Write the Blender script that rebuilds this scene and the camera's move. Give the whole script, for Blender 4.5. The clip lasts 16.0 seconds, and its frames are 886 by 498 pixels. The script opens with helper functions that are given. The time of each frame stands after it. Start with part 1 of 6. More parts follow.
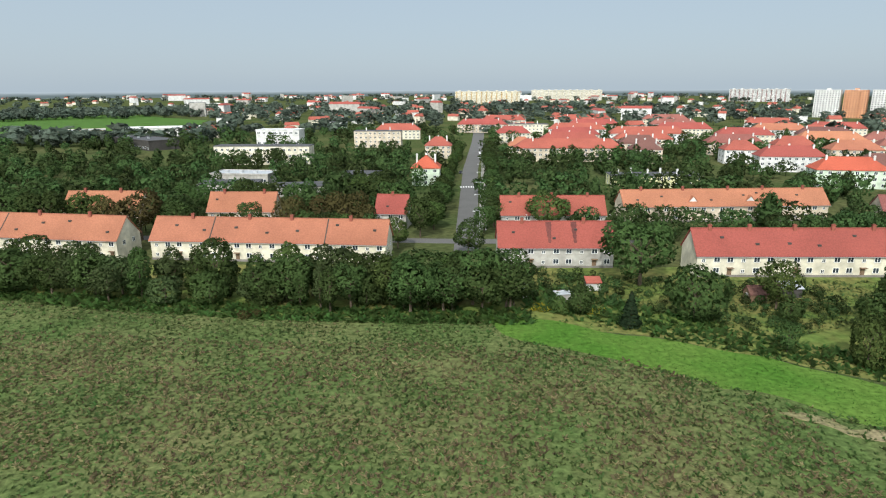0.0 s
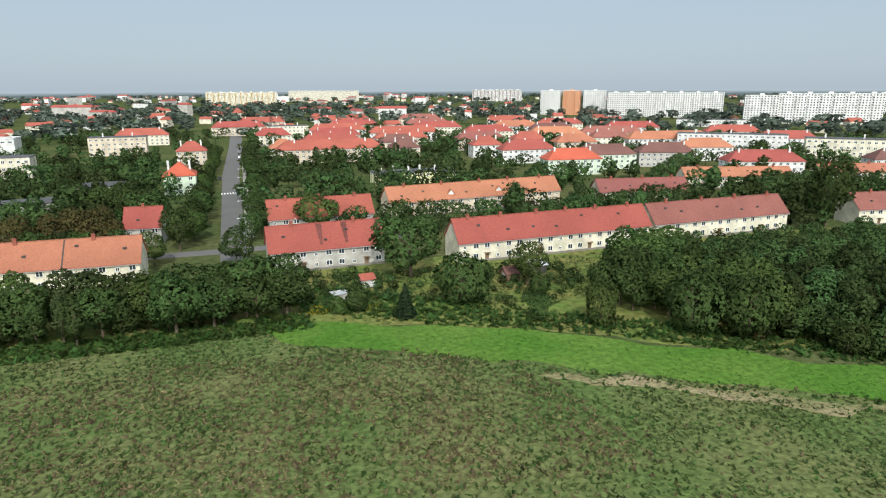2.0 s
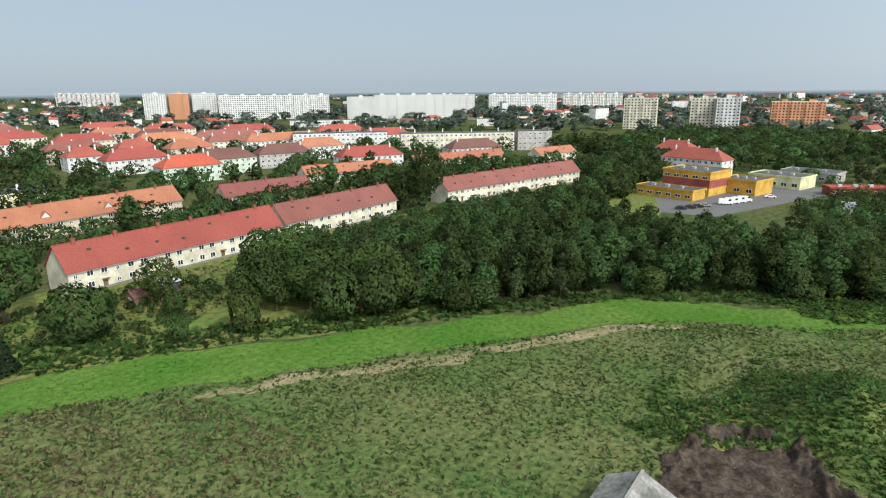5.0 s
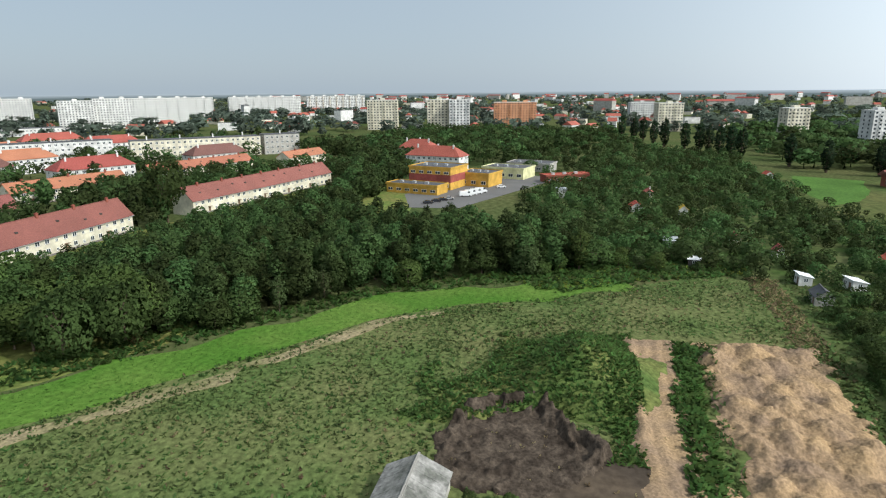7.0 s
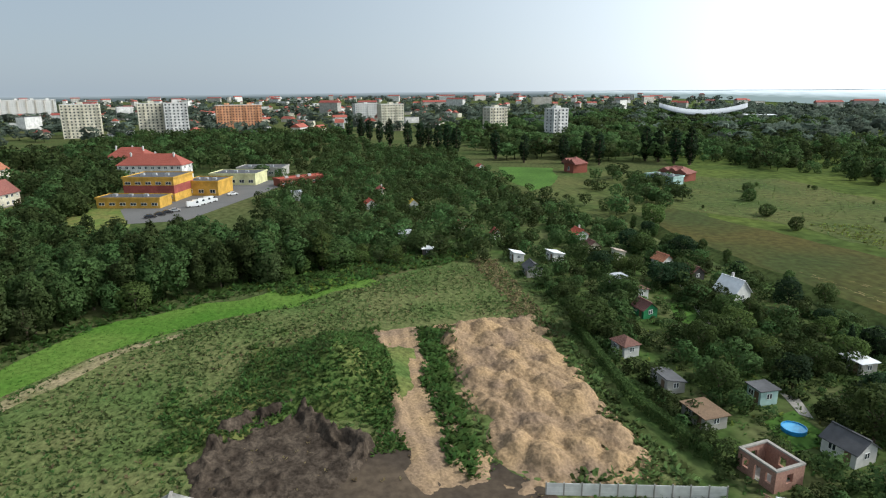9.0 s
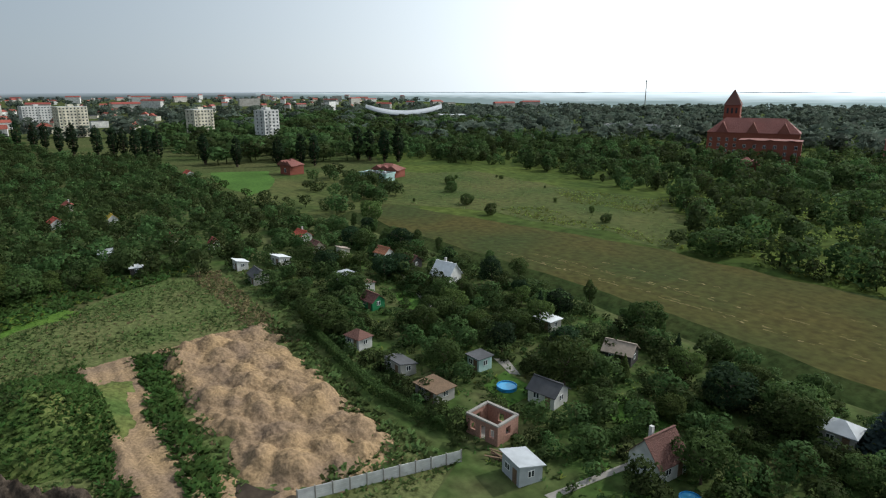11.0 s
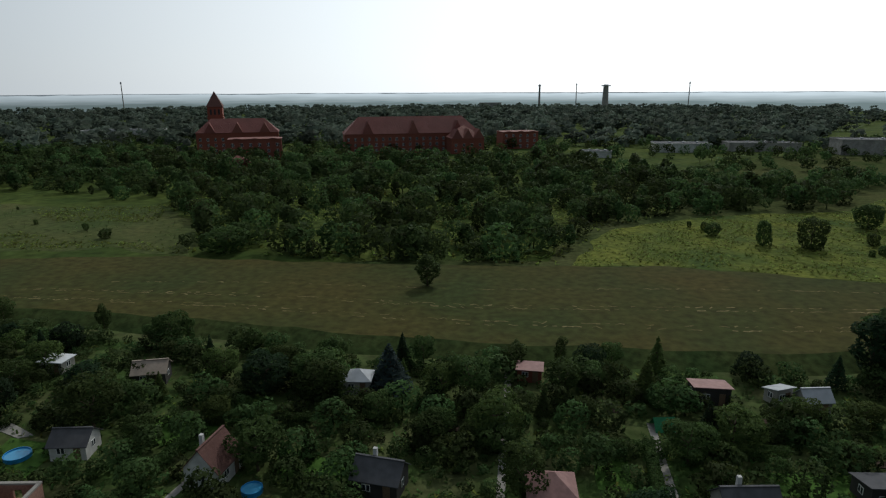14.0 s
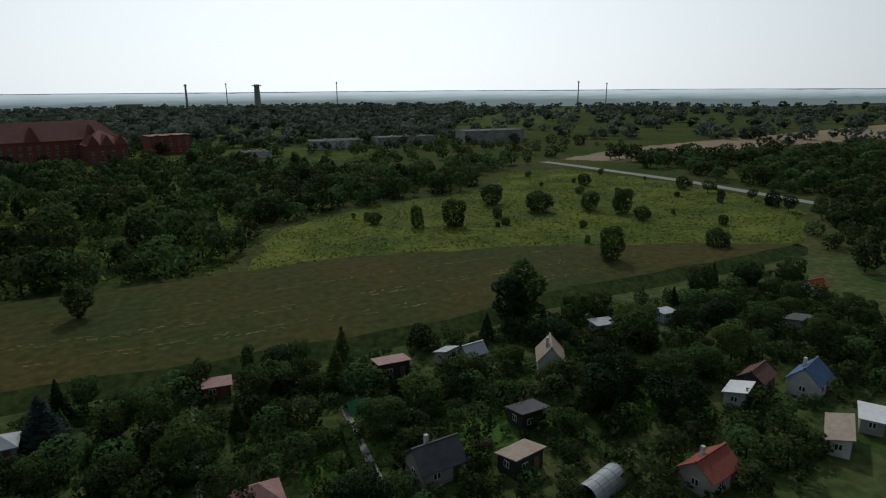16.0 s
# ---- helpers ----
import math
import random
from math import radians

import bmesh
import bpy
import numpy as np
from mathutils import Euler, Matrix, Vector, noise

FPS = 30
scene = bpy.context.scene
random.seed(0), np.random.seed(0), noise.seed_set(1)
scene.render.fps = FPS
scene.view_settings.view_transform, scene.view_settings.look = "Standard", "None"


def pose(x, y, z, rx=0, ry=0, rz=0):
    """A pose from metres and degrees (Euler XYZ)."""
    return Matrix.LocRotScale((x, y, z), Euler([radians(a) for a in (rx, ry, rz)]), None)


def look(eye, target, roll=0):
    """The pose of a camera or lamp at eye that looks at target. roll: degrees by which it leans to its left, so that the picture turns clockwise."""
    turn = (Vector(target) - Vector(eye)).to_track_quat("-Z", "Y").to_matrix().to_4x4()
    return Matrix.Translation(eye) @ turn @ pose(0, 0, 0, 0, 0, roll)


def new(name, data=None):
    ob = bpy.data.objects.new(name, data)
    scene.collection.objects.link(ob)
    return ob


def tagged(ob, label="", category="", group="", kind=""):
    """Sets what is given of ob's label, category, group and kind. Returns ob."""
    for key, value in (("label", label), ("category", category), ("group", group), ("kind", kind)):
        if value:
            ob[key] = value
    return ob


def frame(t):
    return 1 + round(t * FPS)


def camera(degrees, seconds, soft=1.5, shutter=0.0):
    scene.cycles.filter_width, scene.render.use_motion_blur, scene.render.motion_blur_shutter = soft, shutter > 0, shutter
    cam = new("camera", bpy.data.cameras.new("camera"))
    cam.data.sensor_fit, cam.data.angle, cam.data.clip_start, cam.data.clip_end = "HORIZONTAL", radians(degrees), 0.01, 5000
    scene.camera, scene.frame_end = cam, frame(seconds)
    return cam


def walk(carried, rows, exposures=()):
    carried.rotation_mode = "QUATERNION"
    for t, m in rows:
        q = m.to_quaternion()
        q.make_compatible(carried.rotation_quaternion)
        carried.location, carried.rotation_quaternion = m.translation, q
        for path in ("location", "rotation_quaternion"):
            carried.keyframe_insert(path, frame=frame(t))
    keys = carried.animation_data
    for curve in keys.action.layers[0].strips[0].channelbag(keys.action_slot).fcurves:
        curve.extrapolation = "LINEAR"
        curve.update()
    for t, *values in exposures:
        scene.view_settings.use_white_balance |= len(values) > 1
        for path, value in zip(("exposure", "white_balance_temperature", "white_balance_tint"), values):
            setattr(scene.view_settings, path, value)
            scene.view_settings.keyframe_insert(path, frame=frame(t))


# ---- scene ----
cam = camera(71.2, 16.0, soft=1.15)


def turned(yaw, pitch, roll):
    """The hovering drone's pose: it turns where it is, 45 m over the field."""
    return pose(0, 0, 45, 0, 0, yaw) @ pose(0, 0, 0, 90 + pitch, 0, 0) @ pose(0, 0, 0, 0, 0, roll)


PATH = [
    (0.0, turned(-0.00, -14.65, -0.22)),
    (0.5, turned(-5.09, -14.62, -0.32)),
    (1.0, turned(-10.59, -14.64, -0.30)),
    (1.5, turned(-15.78, -14.64, -0.26)),
    (2.0, turned(-21.53, -14.64, -0.20)),
    (2.5, turned(-26.96, -14.63, -0.19)),
    (3.0, turned(-32.63, -14.61, -0.23)),
    (3.5, turned(-37.99, -14.59, -0.24)),
    (4.0, turned(-44.03, -14.57, -0.28)),
    (6.5, turned(-72.20, -14.52, -0.38)),
    (7.0, turned(-78.19, -14.49, -0.40)),
    (7.5, turned(-83.79, -14.47, -0.41)),
    (8.0, turned(-89.91, -14.48, -0.42)),
    (8.5, turned(-95.92, -14.48, -0.49)),
    (9.0, turned(-102.51, -14.49, -0.51)),
    (11.5, turned(-135.39, -14.44, -0.08)),
    (12.0, turned(-142.75, -14.41, -0.12)),
    (12.5, turned(-149.78, -14.43, -0.10)),
    (13.0, turned(-157.45, -14.42, -0.17)),
    (13.5, turned(-164.60, -14.42, -0.19)),
    (14.0, turned(-172.64, -14.43, -0.25)),
    (14.5, turned(-179.99, -14.47, -0.23)),
    (15.0, turned(-188.08, -14.51, -0.32)),
    (15.5, turned(-195.43, -14.58, -0.42)),
    (16.0, turned(-203.14, -14.61, -0.41)),
]
walk(cam, PATH, exposures=[(t, e, 6330 - 8 * t, 6) for t, e in ((0.0, -0.25), (4.0, -0.27), (7.5, -0.38), (9.0, -0.46), (11.5, -1.0), (13.0, -1.6), (14.5, -1.98), (16.0, -2.15))])

# ---- light: hazy late-summer sun, behind the drone at first ----
SUN_TURN, SUN_UP = 195.0, 42.0
world = bpy.data.worlds.new("world")
scene.world = world
world.use_nodes = True
wn = world.node_tree.nodes
sky = wn.new("ShaderNodeTexSky")
sky.sky_type, sky.sun_disc = "NISHITA", False
sky.sun_elevation, sky.sun_rotation = radians(SUN_UP), radians(SUN_TURN)
sky.air_density, sky.dust_density, sky.ozone_density, sky.altitude = 1.0, 1.6, 2.0, 100


def hazy(away, sunward, share):
    """Lays the white haze of the day over the clear sky: brighter round the sun."""
    l = world.node_tree.links
    way, dot, span, haze, mix = [wn.new("ShaderNode" + k) for k in ("TexCoord", "VectorMath", "MapRange", "Mix", "Mix")]
    dot.operation = "DOT_PRODUCT"
    dot.inputs[1].default_value = (math.sin(radians(SUN_TURN)), math.cos(radians(SUN_TURN)), 0.0)
    l.new(way.outputs["Generated"], dot.inputs[0])
    span.inputs[1].default_value, span.inputs[2].default_value = -1.0, 1.0
    l.new(dot.outputs["Value"], span.inputs[0])
    glow = wn.new("ShaderNodeMath")
    glow.operation = "POWER"
    glow.inputs[1].default_value = 3.6
    l.new(span.outputs[0], glow.inputs[0])
    haze.data_type = mix.data_type = "RGBA"
    haze.inputs[6].default_value, haze.inputs[7].default_value = (*away, 1), (*sunward, 1)
    l.new(glow.outputs[0], haze.inputs[0])
    mix.inputs[0].default_value = share
    l.new(sky.outputs[0], mix.inputs[6])
    l.new(haze.outputs[2], mix.inputs[7])
    l.new(mix.outputs[2], wn["Background"].inputs[0])


wn["Background"].inputs[1].default_value = 0.12
hazy((5.2, 6.0, 6.9), (44.0, 45.0, 46.0), 0.78)
lamp = bpy.data.lights.new("sun", "SUN")
lamp.energy, lamp.angle, lamp.color = 4.3, radians(0.8), (1.0, 0.95, 0.88)
sun_from = Vector((math.sin(radians(SUN_TURN)) * math.cos(radians(SUN_UP)), math.cos(radians(SUN_TURN)) * math.cos(radians(SUN_UP)), math.sin(radians(SUN_UP))))
new("sun", lamp).matrix_world = look(sun_from * 300, (0, 0, 0))

# ---- materials ----
def rgb(c):
    return (*c, 1.0)


def mat(name, base, rough=0.8, vary=0.25, fine=3.0, coarse=0.15, bump=0.0, metal=0.0, other=None, per_object=0.0, spec=0.3, island=0.0, attr=0.0, coat=0.0):
    """A surface whose colour wanders at two scales (features per metre), towards `other` where that is given."""
    m = bpy.data.materials.new(name)
    m.use_nodes = True
    n, l = m.node_tree.nodes, m.node_tree.links
    b = n["Principled BSDF"]
    b.inputs["Roughness"].default_value, b.inputs["Metallic"].default_value = rough, metal
    b.inputs["Specular IOR Level"].default_value = spec
    b.inputs["Coat Weight"].default_value = coat
    where = n.new("ShaderNodeNewGeometry")
    big, small = n.new("ShaderNodeTexNoise"), n.new("ShaderNodeTexNoise")
    big.inputs["Scale"].default_value, small.inputs["Scale"].default_value = coarse, fine
    big.inputs["Detail"].default_value, small.inputs["Detail"].default_value = 5, 4
    for t in (big, small):
        l.new(where.outputs["Position"], t.inputs["Vector"])
    ramp = n.new("ShaderNodeMapRange")
    ramp.inputs[1].default_value, ramp.inputs[2].default_value = 0.35, 0.65
    l.new(big.outputs[0], ramp.inputs[0])
    mix = n.new("ShaderNodeMix")
    mix.data_type = "RGBA"
    mix.inputs[6].default_value = rgb(base)
    mix.inputs[7].default_value = rgb(other or [c * (1 - vary) for c in base])
    l.new(ramp.outputs[0], mix.inputs[0])
    hsv = n.new("ShaderNodeHueSaturation")
    l.new(mix.outputs[2], hsv.inputs["Color"])
    val = n.new("ShaderNodeMapRange")
    val.inputs[1].default_value, val.inputs[2].default_value = 0.3, 0.7
    val.inputs[3].default_value, val.inputs[4].default_value = 1 - vary, 1 + vary
    l.new(small.outputs[0], val.inputs[0])
    out = val.outputs[0]
    for amount, node, sock in ((per_object, "ShaderNodeObjectInfo", "Random"), (island, "ShaderNodeNewGeometry", "Random Per Island"), (attr, "ShaderNodeAttribute", "Fac")):
        if amount:
            r = n.new(node)
            if node == "ShaderNodeAttribute":
                r.attribute_name = "tint"
            k = n.new("ShaderNodeMapRange")
            k.inputs[3].default_value, k.inputs[4].default_value = 1 - amount, 1 + amount
            l.new(r.outputs[sock], k.inputs[0])
            x = n.new("ShaderNodeMath")
            x.operation = "MULTIPLY"
            l.new(out, x.inputs[0])
            l.new(k.outputs[0], x.inputs[1])
            out = x.outputs[0]
            if amount == attr or amount == per_object:
                h = n.new("ShaderNodeMapRange")
                h.inputs[3].default_value, h.inputs[4].default_value = 0.5 - 0.06 * amount, 0.5 + 0.06 * amount
                l.new(r.outputs[sock], h.inputs[0])
                l.new(h.outputs[0], hsv.inputs["Hue"])
    l.new(out, hsv.inputs["Value"])
    l.new(hsv.outputs[0], b.inputs["Base Color"])
    if bump:
        k = n.new("ShaderNodeBump")
        k.inputs["Strength"].default_value, k.inputs["Distance"].default_value = 1.0, bump
        l.new(small.outputs[0], k.inputs["Height"])
        l.new(k.outputs[0], b.inputs["Normal"])
    return m


def leaf(name, base, per_object=0.0, attr=0.0, island=0.16):
    m = mat(name, base, 0.8, 0.2, 0.6, 0.08, per_object=per_object, attr=attr, island=island, spec=0.08)
    n, l = m.node_tree.nodes, m.node_tree.links
    b = n["Principled BSDF"]
    thin = n.new("ShaderNodeBsdfTranslucent")
    l.new(b.inputs["Base Color"].links[0].from_socket, thin.inputs[0])
    both = n.new("ShaderNodeMixShader")
    both.inputs[0].default_value = 0.45
    l.new(b.outputs[0], both.inputs[1])
    l.new(thin.outputs[0], both.inputs[2])
    l.new(both.outputs[0], n["Material Output"].inputs[0])
    return m


def rows_of(m, scale, strength, turn=0.0):
    """Adds ridges (tile courses, seams) to a material's relief."""
    n, l = m.node_tree.nodes, m.node_tree.links
    t, w, k = n.new("ShaderNodeTexCoord"), n.new("ShaderNodeTexWave"), n.new("ShaderNodeBump")
    w.bands_direction = "Z" if turn == 0 else "X"
    w.inputs["Scale"].default_value = scale
    k.inputs["Distance"].default_value = strength
    l.new(t.outputs["Object"], w.inputs["Vector"])
    l.new(w.outputs[1], k.inputs["Height"])
    l.new(k.outputs[0], n["Principled BSDF"].inputs["Normal"])
    return m


M = {}
M["town"] = mat("town_ground", (0.055, 0.078, 0.028), 0.95, 0.35, 0.5, 0.02, other=(0.09, 0.095, 0.04), spec=0.0)
M["field"] = mat("weedy_field", (0.074, 0.11, 0.033), 0.95, 0.4, 1.1, 0.05, 0.2, other=(0.12, 0.125, 0.05), spec=0.05)
M["straw"] = mat("mown_straw", (0.25, 0.2, 0.115), 0.95, 0.35, 1.6, 0.12, 0.15, other=(0.13, 0.13, 0.05))
M["strip"] = mat("lush_green_strip", (0.06, 0.138, 0.019), 0.9, 0.25, 0.9, 0.06, 0.15, other=(0.1, 0.165, 0.032), spec=0.05)
M["lawn"] = mat("lawn", (0.075, 0.15, 0.03), 0.9, 0.25, 0.8, 0.06, spec=0.05)
M["yard"] = mat("back_garden_grass", (0.10, 0.145, 0.035), 0.95, 0.35, 0.6, 0.1, 0.1, other=(0.16, 0.15, 0.05), spec=0.05)
M["plots"] = mat("allotment_soil_and_grass", (0.05, 0.085, 0.022), 0.95, 0.4, 0.5, 0.12, 0.1, other=(0.09, 0.10, 0.04), spec=0.05)
M["dull"] = mat("dull_grassland", (0.06, 0.085, 0.026), 0.95, 0.35, 0.4, 0.03, 0.15, other=(0.095, 0.1, 0.036), spec=0.03)
M["meadow"] = mat("mown_meadow", (0.07, 0.06, 0.018), 0.95, 0.3, 0.5, 0.03, 0.08, other=(0.044, 0.056, 0.017), spec=0.05)
M["rough"] = mat("rough_goldenrod_meadow", (0.062, 0.095, 0.024), 0.95, 0.4, 0.5, 0.05, 0.3, other=(0.15, 0.165, 0.032), spec=0.03)
M["stubble"] = mat("stubble_field", (0.22, 0.15, 0.09), 0.95, 0.15, 0.3, 0.02, other=(0.25, 0.19, 0.11))
M["asphalt"] = mat("worn_asphalt", (0.13, 0.125, 0.12), 0.9, 0.12, 2.0, 0.1)
M["paving"] = mat("concrete_paving", (0.30, 0.28, 0.25), 0.9, 0.12, 2.0, 0.2)
M["white_line"] = mat("road_paint", (0.75, 0.75, 0.72), 0.8, 0.1)
M["soil"] = mat("dark_dug_soil", (0.034, 0.026, 0.02), 0.95, 0.4, 2.2, 0.4, 0.15, other=(0.085, 0.066, 0.05), spec=0.03)
M["sand"] = mat("sandy_spoil", (0.33, 0.225, 0.125), 0.95, 0.3, 2.5, 0.16, 0.12, other=(0.22, 0.155, 0.105), spec=0.05)
M["mound"] = mat("overgrown_mound", (0.062, 0.1, 0.027), 0.95, 0.4, 1.2, 0.12, 0.2, other=(0.13, 0.14, 0.045), spec=0.05)
for key, c in dict(orange=(0.38, 0.15, 0.085), red=(0.31, 0.078, 0.058), maroon=(0.24, 0.088, 0.07), brown=(0.16, 0.075, 0.06), scarlet=(0.42, 0.085, 0.05)).items():
    M["roof_" + key] = rows_of(mat(key + "_roof_tiles", c, 0.75, 0.16, 2.5, 0.12, per_object=0.08), 5.0, 0.03)
for key, c in dict(cream=(0.66, 0.61, 0.48), grey=(0.42, 0.40, 0.36), white=(0.66, 0.65, 0.62), beige=(0.55, 0.47, 0.36), pink=(0.62, 0.42, 0.34), mint=(0.55, 0.64, 0.50), lemon=(0.66, 0.64, 0.36), yellow=(0.56, 0.33, 0.06), redpaint=(0.30, 0.075, 0.06), salmon=(0.62, 0.30, 0.16), plinth=(0.22, 0.20, 0.18), teal=(0.42, 0.58, 0.55), dark=(0.06, 0.055, 0.05)).items():
    M["wall_" + key] = mat(key + "_render", c, 0.9, 0.14, 0.9, 0.25, other=[v * 0.68 for v in c])
M["brickred"] = mat("red_brick", (0.24, 0.075, 0.05), 0.9, 0.15, 3.0, 0.1)
M["flatroof"] = mat("bitumen_roof", (0.09, 0.09, 0.095), 0.85, 0.2, 1.0, 0.2)
M["sheet"] = mat("grey_sheet_roof", (0.42, 0.44, 0.46), 0.55, 0.12, 1.0, 0.3, spec=0.4)
M["whiteroof"] = mat("white_painted_roof", (0.75, 0.76, 0.77), 0.5, 0.08, 1.5, 0.3)
M["frame"] = mat("white_window_frame", (0.8, 0.8, 0.78), 0.5, 0.05)
M["glass"] = mat("window_glass", (0.035, 0.045, 0.055), 0.12, 0.3, 0.3, 0.2, spec=0.3)
M["wood"] = mat("weathered_wood", (0.20, 0.13, 0.08), 0.85, 0.25, 6.0, 0.5)
M["bark"] = mat("bark", (0.10, 0.075, 0.05), 0.95, 0.3, 6.0, 0.5)
M["metal"] = mat("galvanised_steel", (0.5, 0.51, 0.52), 0.45, 0.08, metal=0.6)
M["leaf"] = leaf("broad_leaves", (0.064, 0.1, 0.03), per_object=0.3)
M["leaf_light"] = leaf("light_leaves", (0.088, 0.13, 0.036), per_object=0.25)
M["leaf_birch"] = leaf("birch_leaves", (0.076, 0.108, 0.04), per_object=0.2)
M["leaf_rust"] = leaf("browning_leaves", (0.095, 0.08, 0.03), per_object=0.2)
M["leaf_dark"] = leaf("conifer_needles", (0.026, 0.05, 0.022), per_object=0.25)
M["leaf_blue"] = leaf("blue_spruce_needles", (0.05, 0.075, 0.07), per_object=0.1)
# distance haze mixed into this leaf colour: paler and bluer than near foliage
M["hazed_leaf"] = leaf("haze_tinted_leaves", (0.115, 0.145, 0.11), attr=0.3)
M["forest_floor"] = mat("woodland_floor", (0.045, 0.07, 0.018), 0.95, 0.4, 0.25, 0.03, other=(0.085, 0.11, 0.026), spec=0.02)
M["woods"] = leaf("woodland_leaves", (0.066, 0.104, 0.034), attr=0.5)
M["tuft"] = leaf("weed_blades", (0.108, 0.155, 0.05), attr=0.4)
M["tuft_dry"] = leaf("dry_weed_blades", (0.24, 0.19, 0.1), attr=0.35)
M["tuft_green"] = leaf("lush_weed_blades", (0.076, 0.138, 0.035), attr=0.35)
M["tuft_strip"] = leaf("low_clover_blades", (0.068, 0.155, 0.024), attr=0.3)
M["flower"] = leaf("yellow_flowers", (0.38, 0.33, 0.03), attr=0.2)
M["gold"] = leaf("goldenrod", (0.165, 0.2, 0.04), attr=0.5)
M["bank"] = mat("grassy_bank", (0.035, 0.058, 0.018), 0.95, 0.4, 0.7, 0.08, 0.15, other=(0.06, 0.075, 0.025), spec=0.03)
M["worn"] = mat("worn_dry_grass", (0.21, 0.17, 0.085), 0.95, 0.4, 1.2, 0.2, other=(0.09, 0.078, 0.026), spec=0.03)
M["dirt"] = mat("trodden_earth", (0.09, 0.068, 0.048), 0.95, 0.25, 0.9, 0.12, 0.06, other=(0.048, 0.038, 0.03), spec=0.04)
M["pool"] = mat("blue_pool_plastic", (0.03, 0.25, 0.55), 0.3, 0.1)
M["tarp"] = mat("green_tarpaulin", (0.03, 0.2, 0.08), 0.6, 0.15)

# ---- building tools ----
def box(bm, x0, x1, y0, y1, z0, z1, mi=0):
    v = [bm.verts.new(p) for p in ((x0, y0, z0), (x1, y0, z0), (x1, y1, z0), (x0, y1, z0), (x0, y0, z1), (x1, y0, z1), (x1, y1, z1), (x0, y1, z1))]
    for f in ((3, 2, 1, 0), (4, 5, 6, 7), (0, 1, 5, 4), (1, 2, 6, 5), (2, 3, 7, 6), (3, 0, 4, 7)):
        bm.faces.new([v[i] for i in f]).material_index = mi


def solid(bm, bottom, top, mi=0):
    """A closed form between two rings of as many points."""
    a, b = [bm.verts.new(p) for p in bottom], [bm.verts.new(p) for p in top]
    bm.faces.new(a[::-1]).material_index = mi
    bm.faces.new(b).material_index = mi
    for i in range(len(a)):
        j = (i + 1) % len(a)
        bm.faces.new((a[i], a[j], b[j], b[i])).material_index = mi


def mesh_of(bm, name, *mats):
    me = bpy.data.meshes.new(name)
    bmesh.ops.recalc_face_normals(bm, faces=bm.faces)
    bm.to_mesh(me)
    bm.free()
    for m in mats:
        me.materials.append(m)
    return me


def arrays_mesh(name, verts, quads, *mats, tint=None, index=None, normals=None):
    """A mesh from numpy arrays of corners and quads; soft foliage brings its own normals."""
    me = bpy.data.meshes.new(name)
    me.vertices.add(len(verts))
    me.vertices.foreach_set("co", np.asarray(verts, np.float32).ravel())
    k = quads.shape[1]
    me.loops.add(quads.size)
    me.loops.foreach_set("vertex_index", quads.astype(np.int32).ravel())
    me.polygons.add(len(quads))
    me.polygons.foreach_set("loop_start", np.arange(0, quads.size, k, dtype=np.int32))
    for m in mats:
        me.materials.append(m)
    if index is not None:
        me.polygons.foreach_set("material_index", index.astype(np.int32))
    if tint is not None:
        me.attributes.new("tint", "FLOAT", "POINT").data.foreach_set("value", np.asarray(tint, np.float32))
    me.update(calc_edges=True)
    if normals is not None:
        me.normals_split_custom_set_from_vertices(np.asarray(normals, np.float32))
    return me


def part(name, data, material, parent, label=""):
    """Links a bmesh, or a mesh that is shared, as ONE mesh object under its thing."""
    if isinstance(data, bmesh.types.BMesh):
        data = mesh_of(data, name, *(material if isinstance(material, (list, tuple)) else [material]))
    ob = new(name, data)
    ob.parent = parent
    return tagged(ob, label)


def thing(name, m, label, category, group=""):
    ob = new(name)
    ob.matrix_world = m
    return tagged(ob, label, category, group)


def at(x, y, z=0.0, turn=0.0, s=1.0):
    return pose(x, y, z, 0, 0, turn) @ Matrix.Diagonal((s, s, s, 1))


def outline(pts, step=4.0, rough=0.8):
    """A polygon's edge, cut into short pieces that wander a little."""
    out = []
    for (x0, y0), (x1, y1) in zip(pts, pts[1:] + pts[:1]):
        n = max(1, int(math.dist((x0, y0), (x1, y1)) / step))
        for i in range(n):
            x, y = x0 + (x1 - x0) * i / n, y0 + (y1 - y0) * i / n
            d = noise.noise_vector((x * 0.11, y * 0.11, 3.1)) * rough * 2
            out.append((x + d.x, y + d.y))
    return out


def patch(name, pts, z, material, label, category, rough=0.8, step=4.0, slope=0.0):
    """A piece of ground laid on the sheet; with a slope it is a low terrace, whose foot lies that far out."""
    ring = outline(pts, step, rough)
    bm = bmesh.new()
    top = [bm.verts.new((x, y, z)) for x, y in ring]
    bm.faces.new(top)
    low = []
    for i, (x, y) in enumerate(ring):
        (xa, ya), (xb, yb) = ring[i - 1], ring[(i + 1) % len(ring)]
        nx, ny = yb - ya, xa - xb
        k = slope / (math.hypot(nx, ny) or 1)
        low.append(bm.verts.new((x + nx * k, y + ny * k, 0.0)))
    for i in range(len(ring)):
        j = (i + 1) % len(ring)
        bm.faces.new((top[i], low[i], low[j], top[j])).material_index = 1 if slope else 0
    bmesh.ops.triangulate(bm, faces=[f for f in bm.faces if len(f.verts) > 4])
    return tagged(new(name, mesh_of(bm, name, material, M["bank"])), label, category, kind="structure")


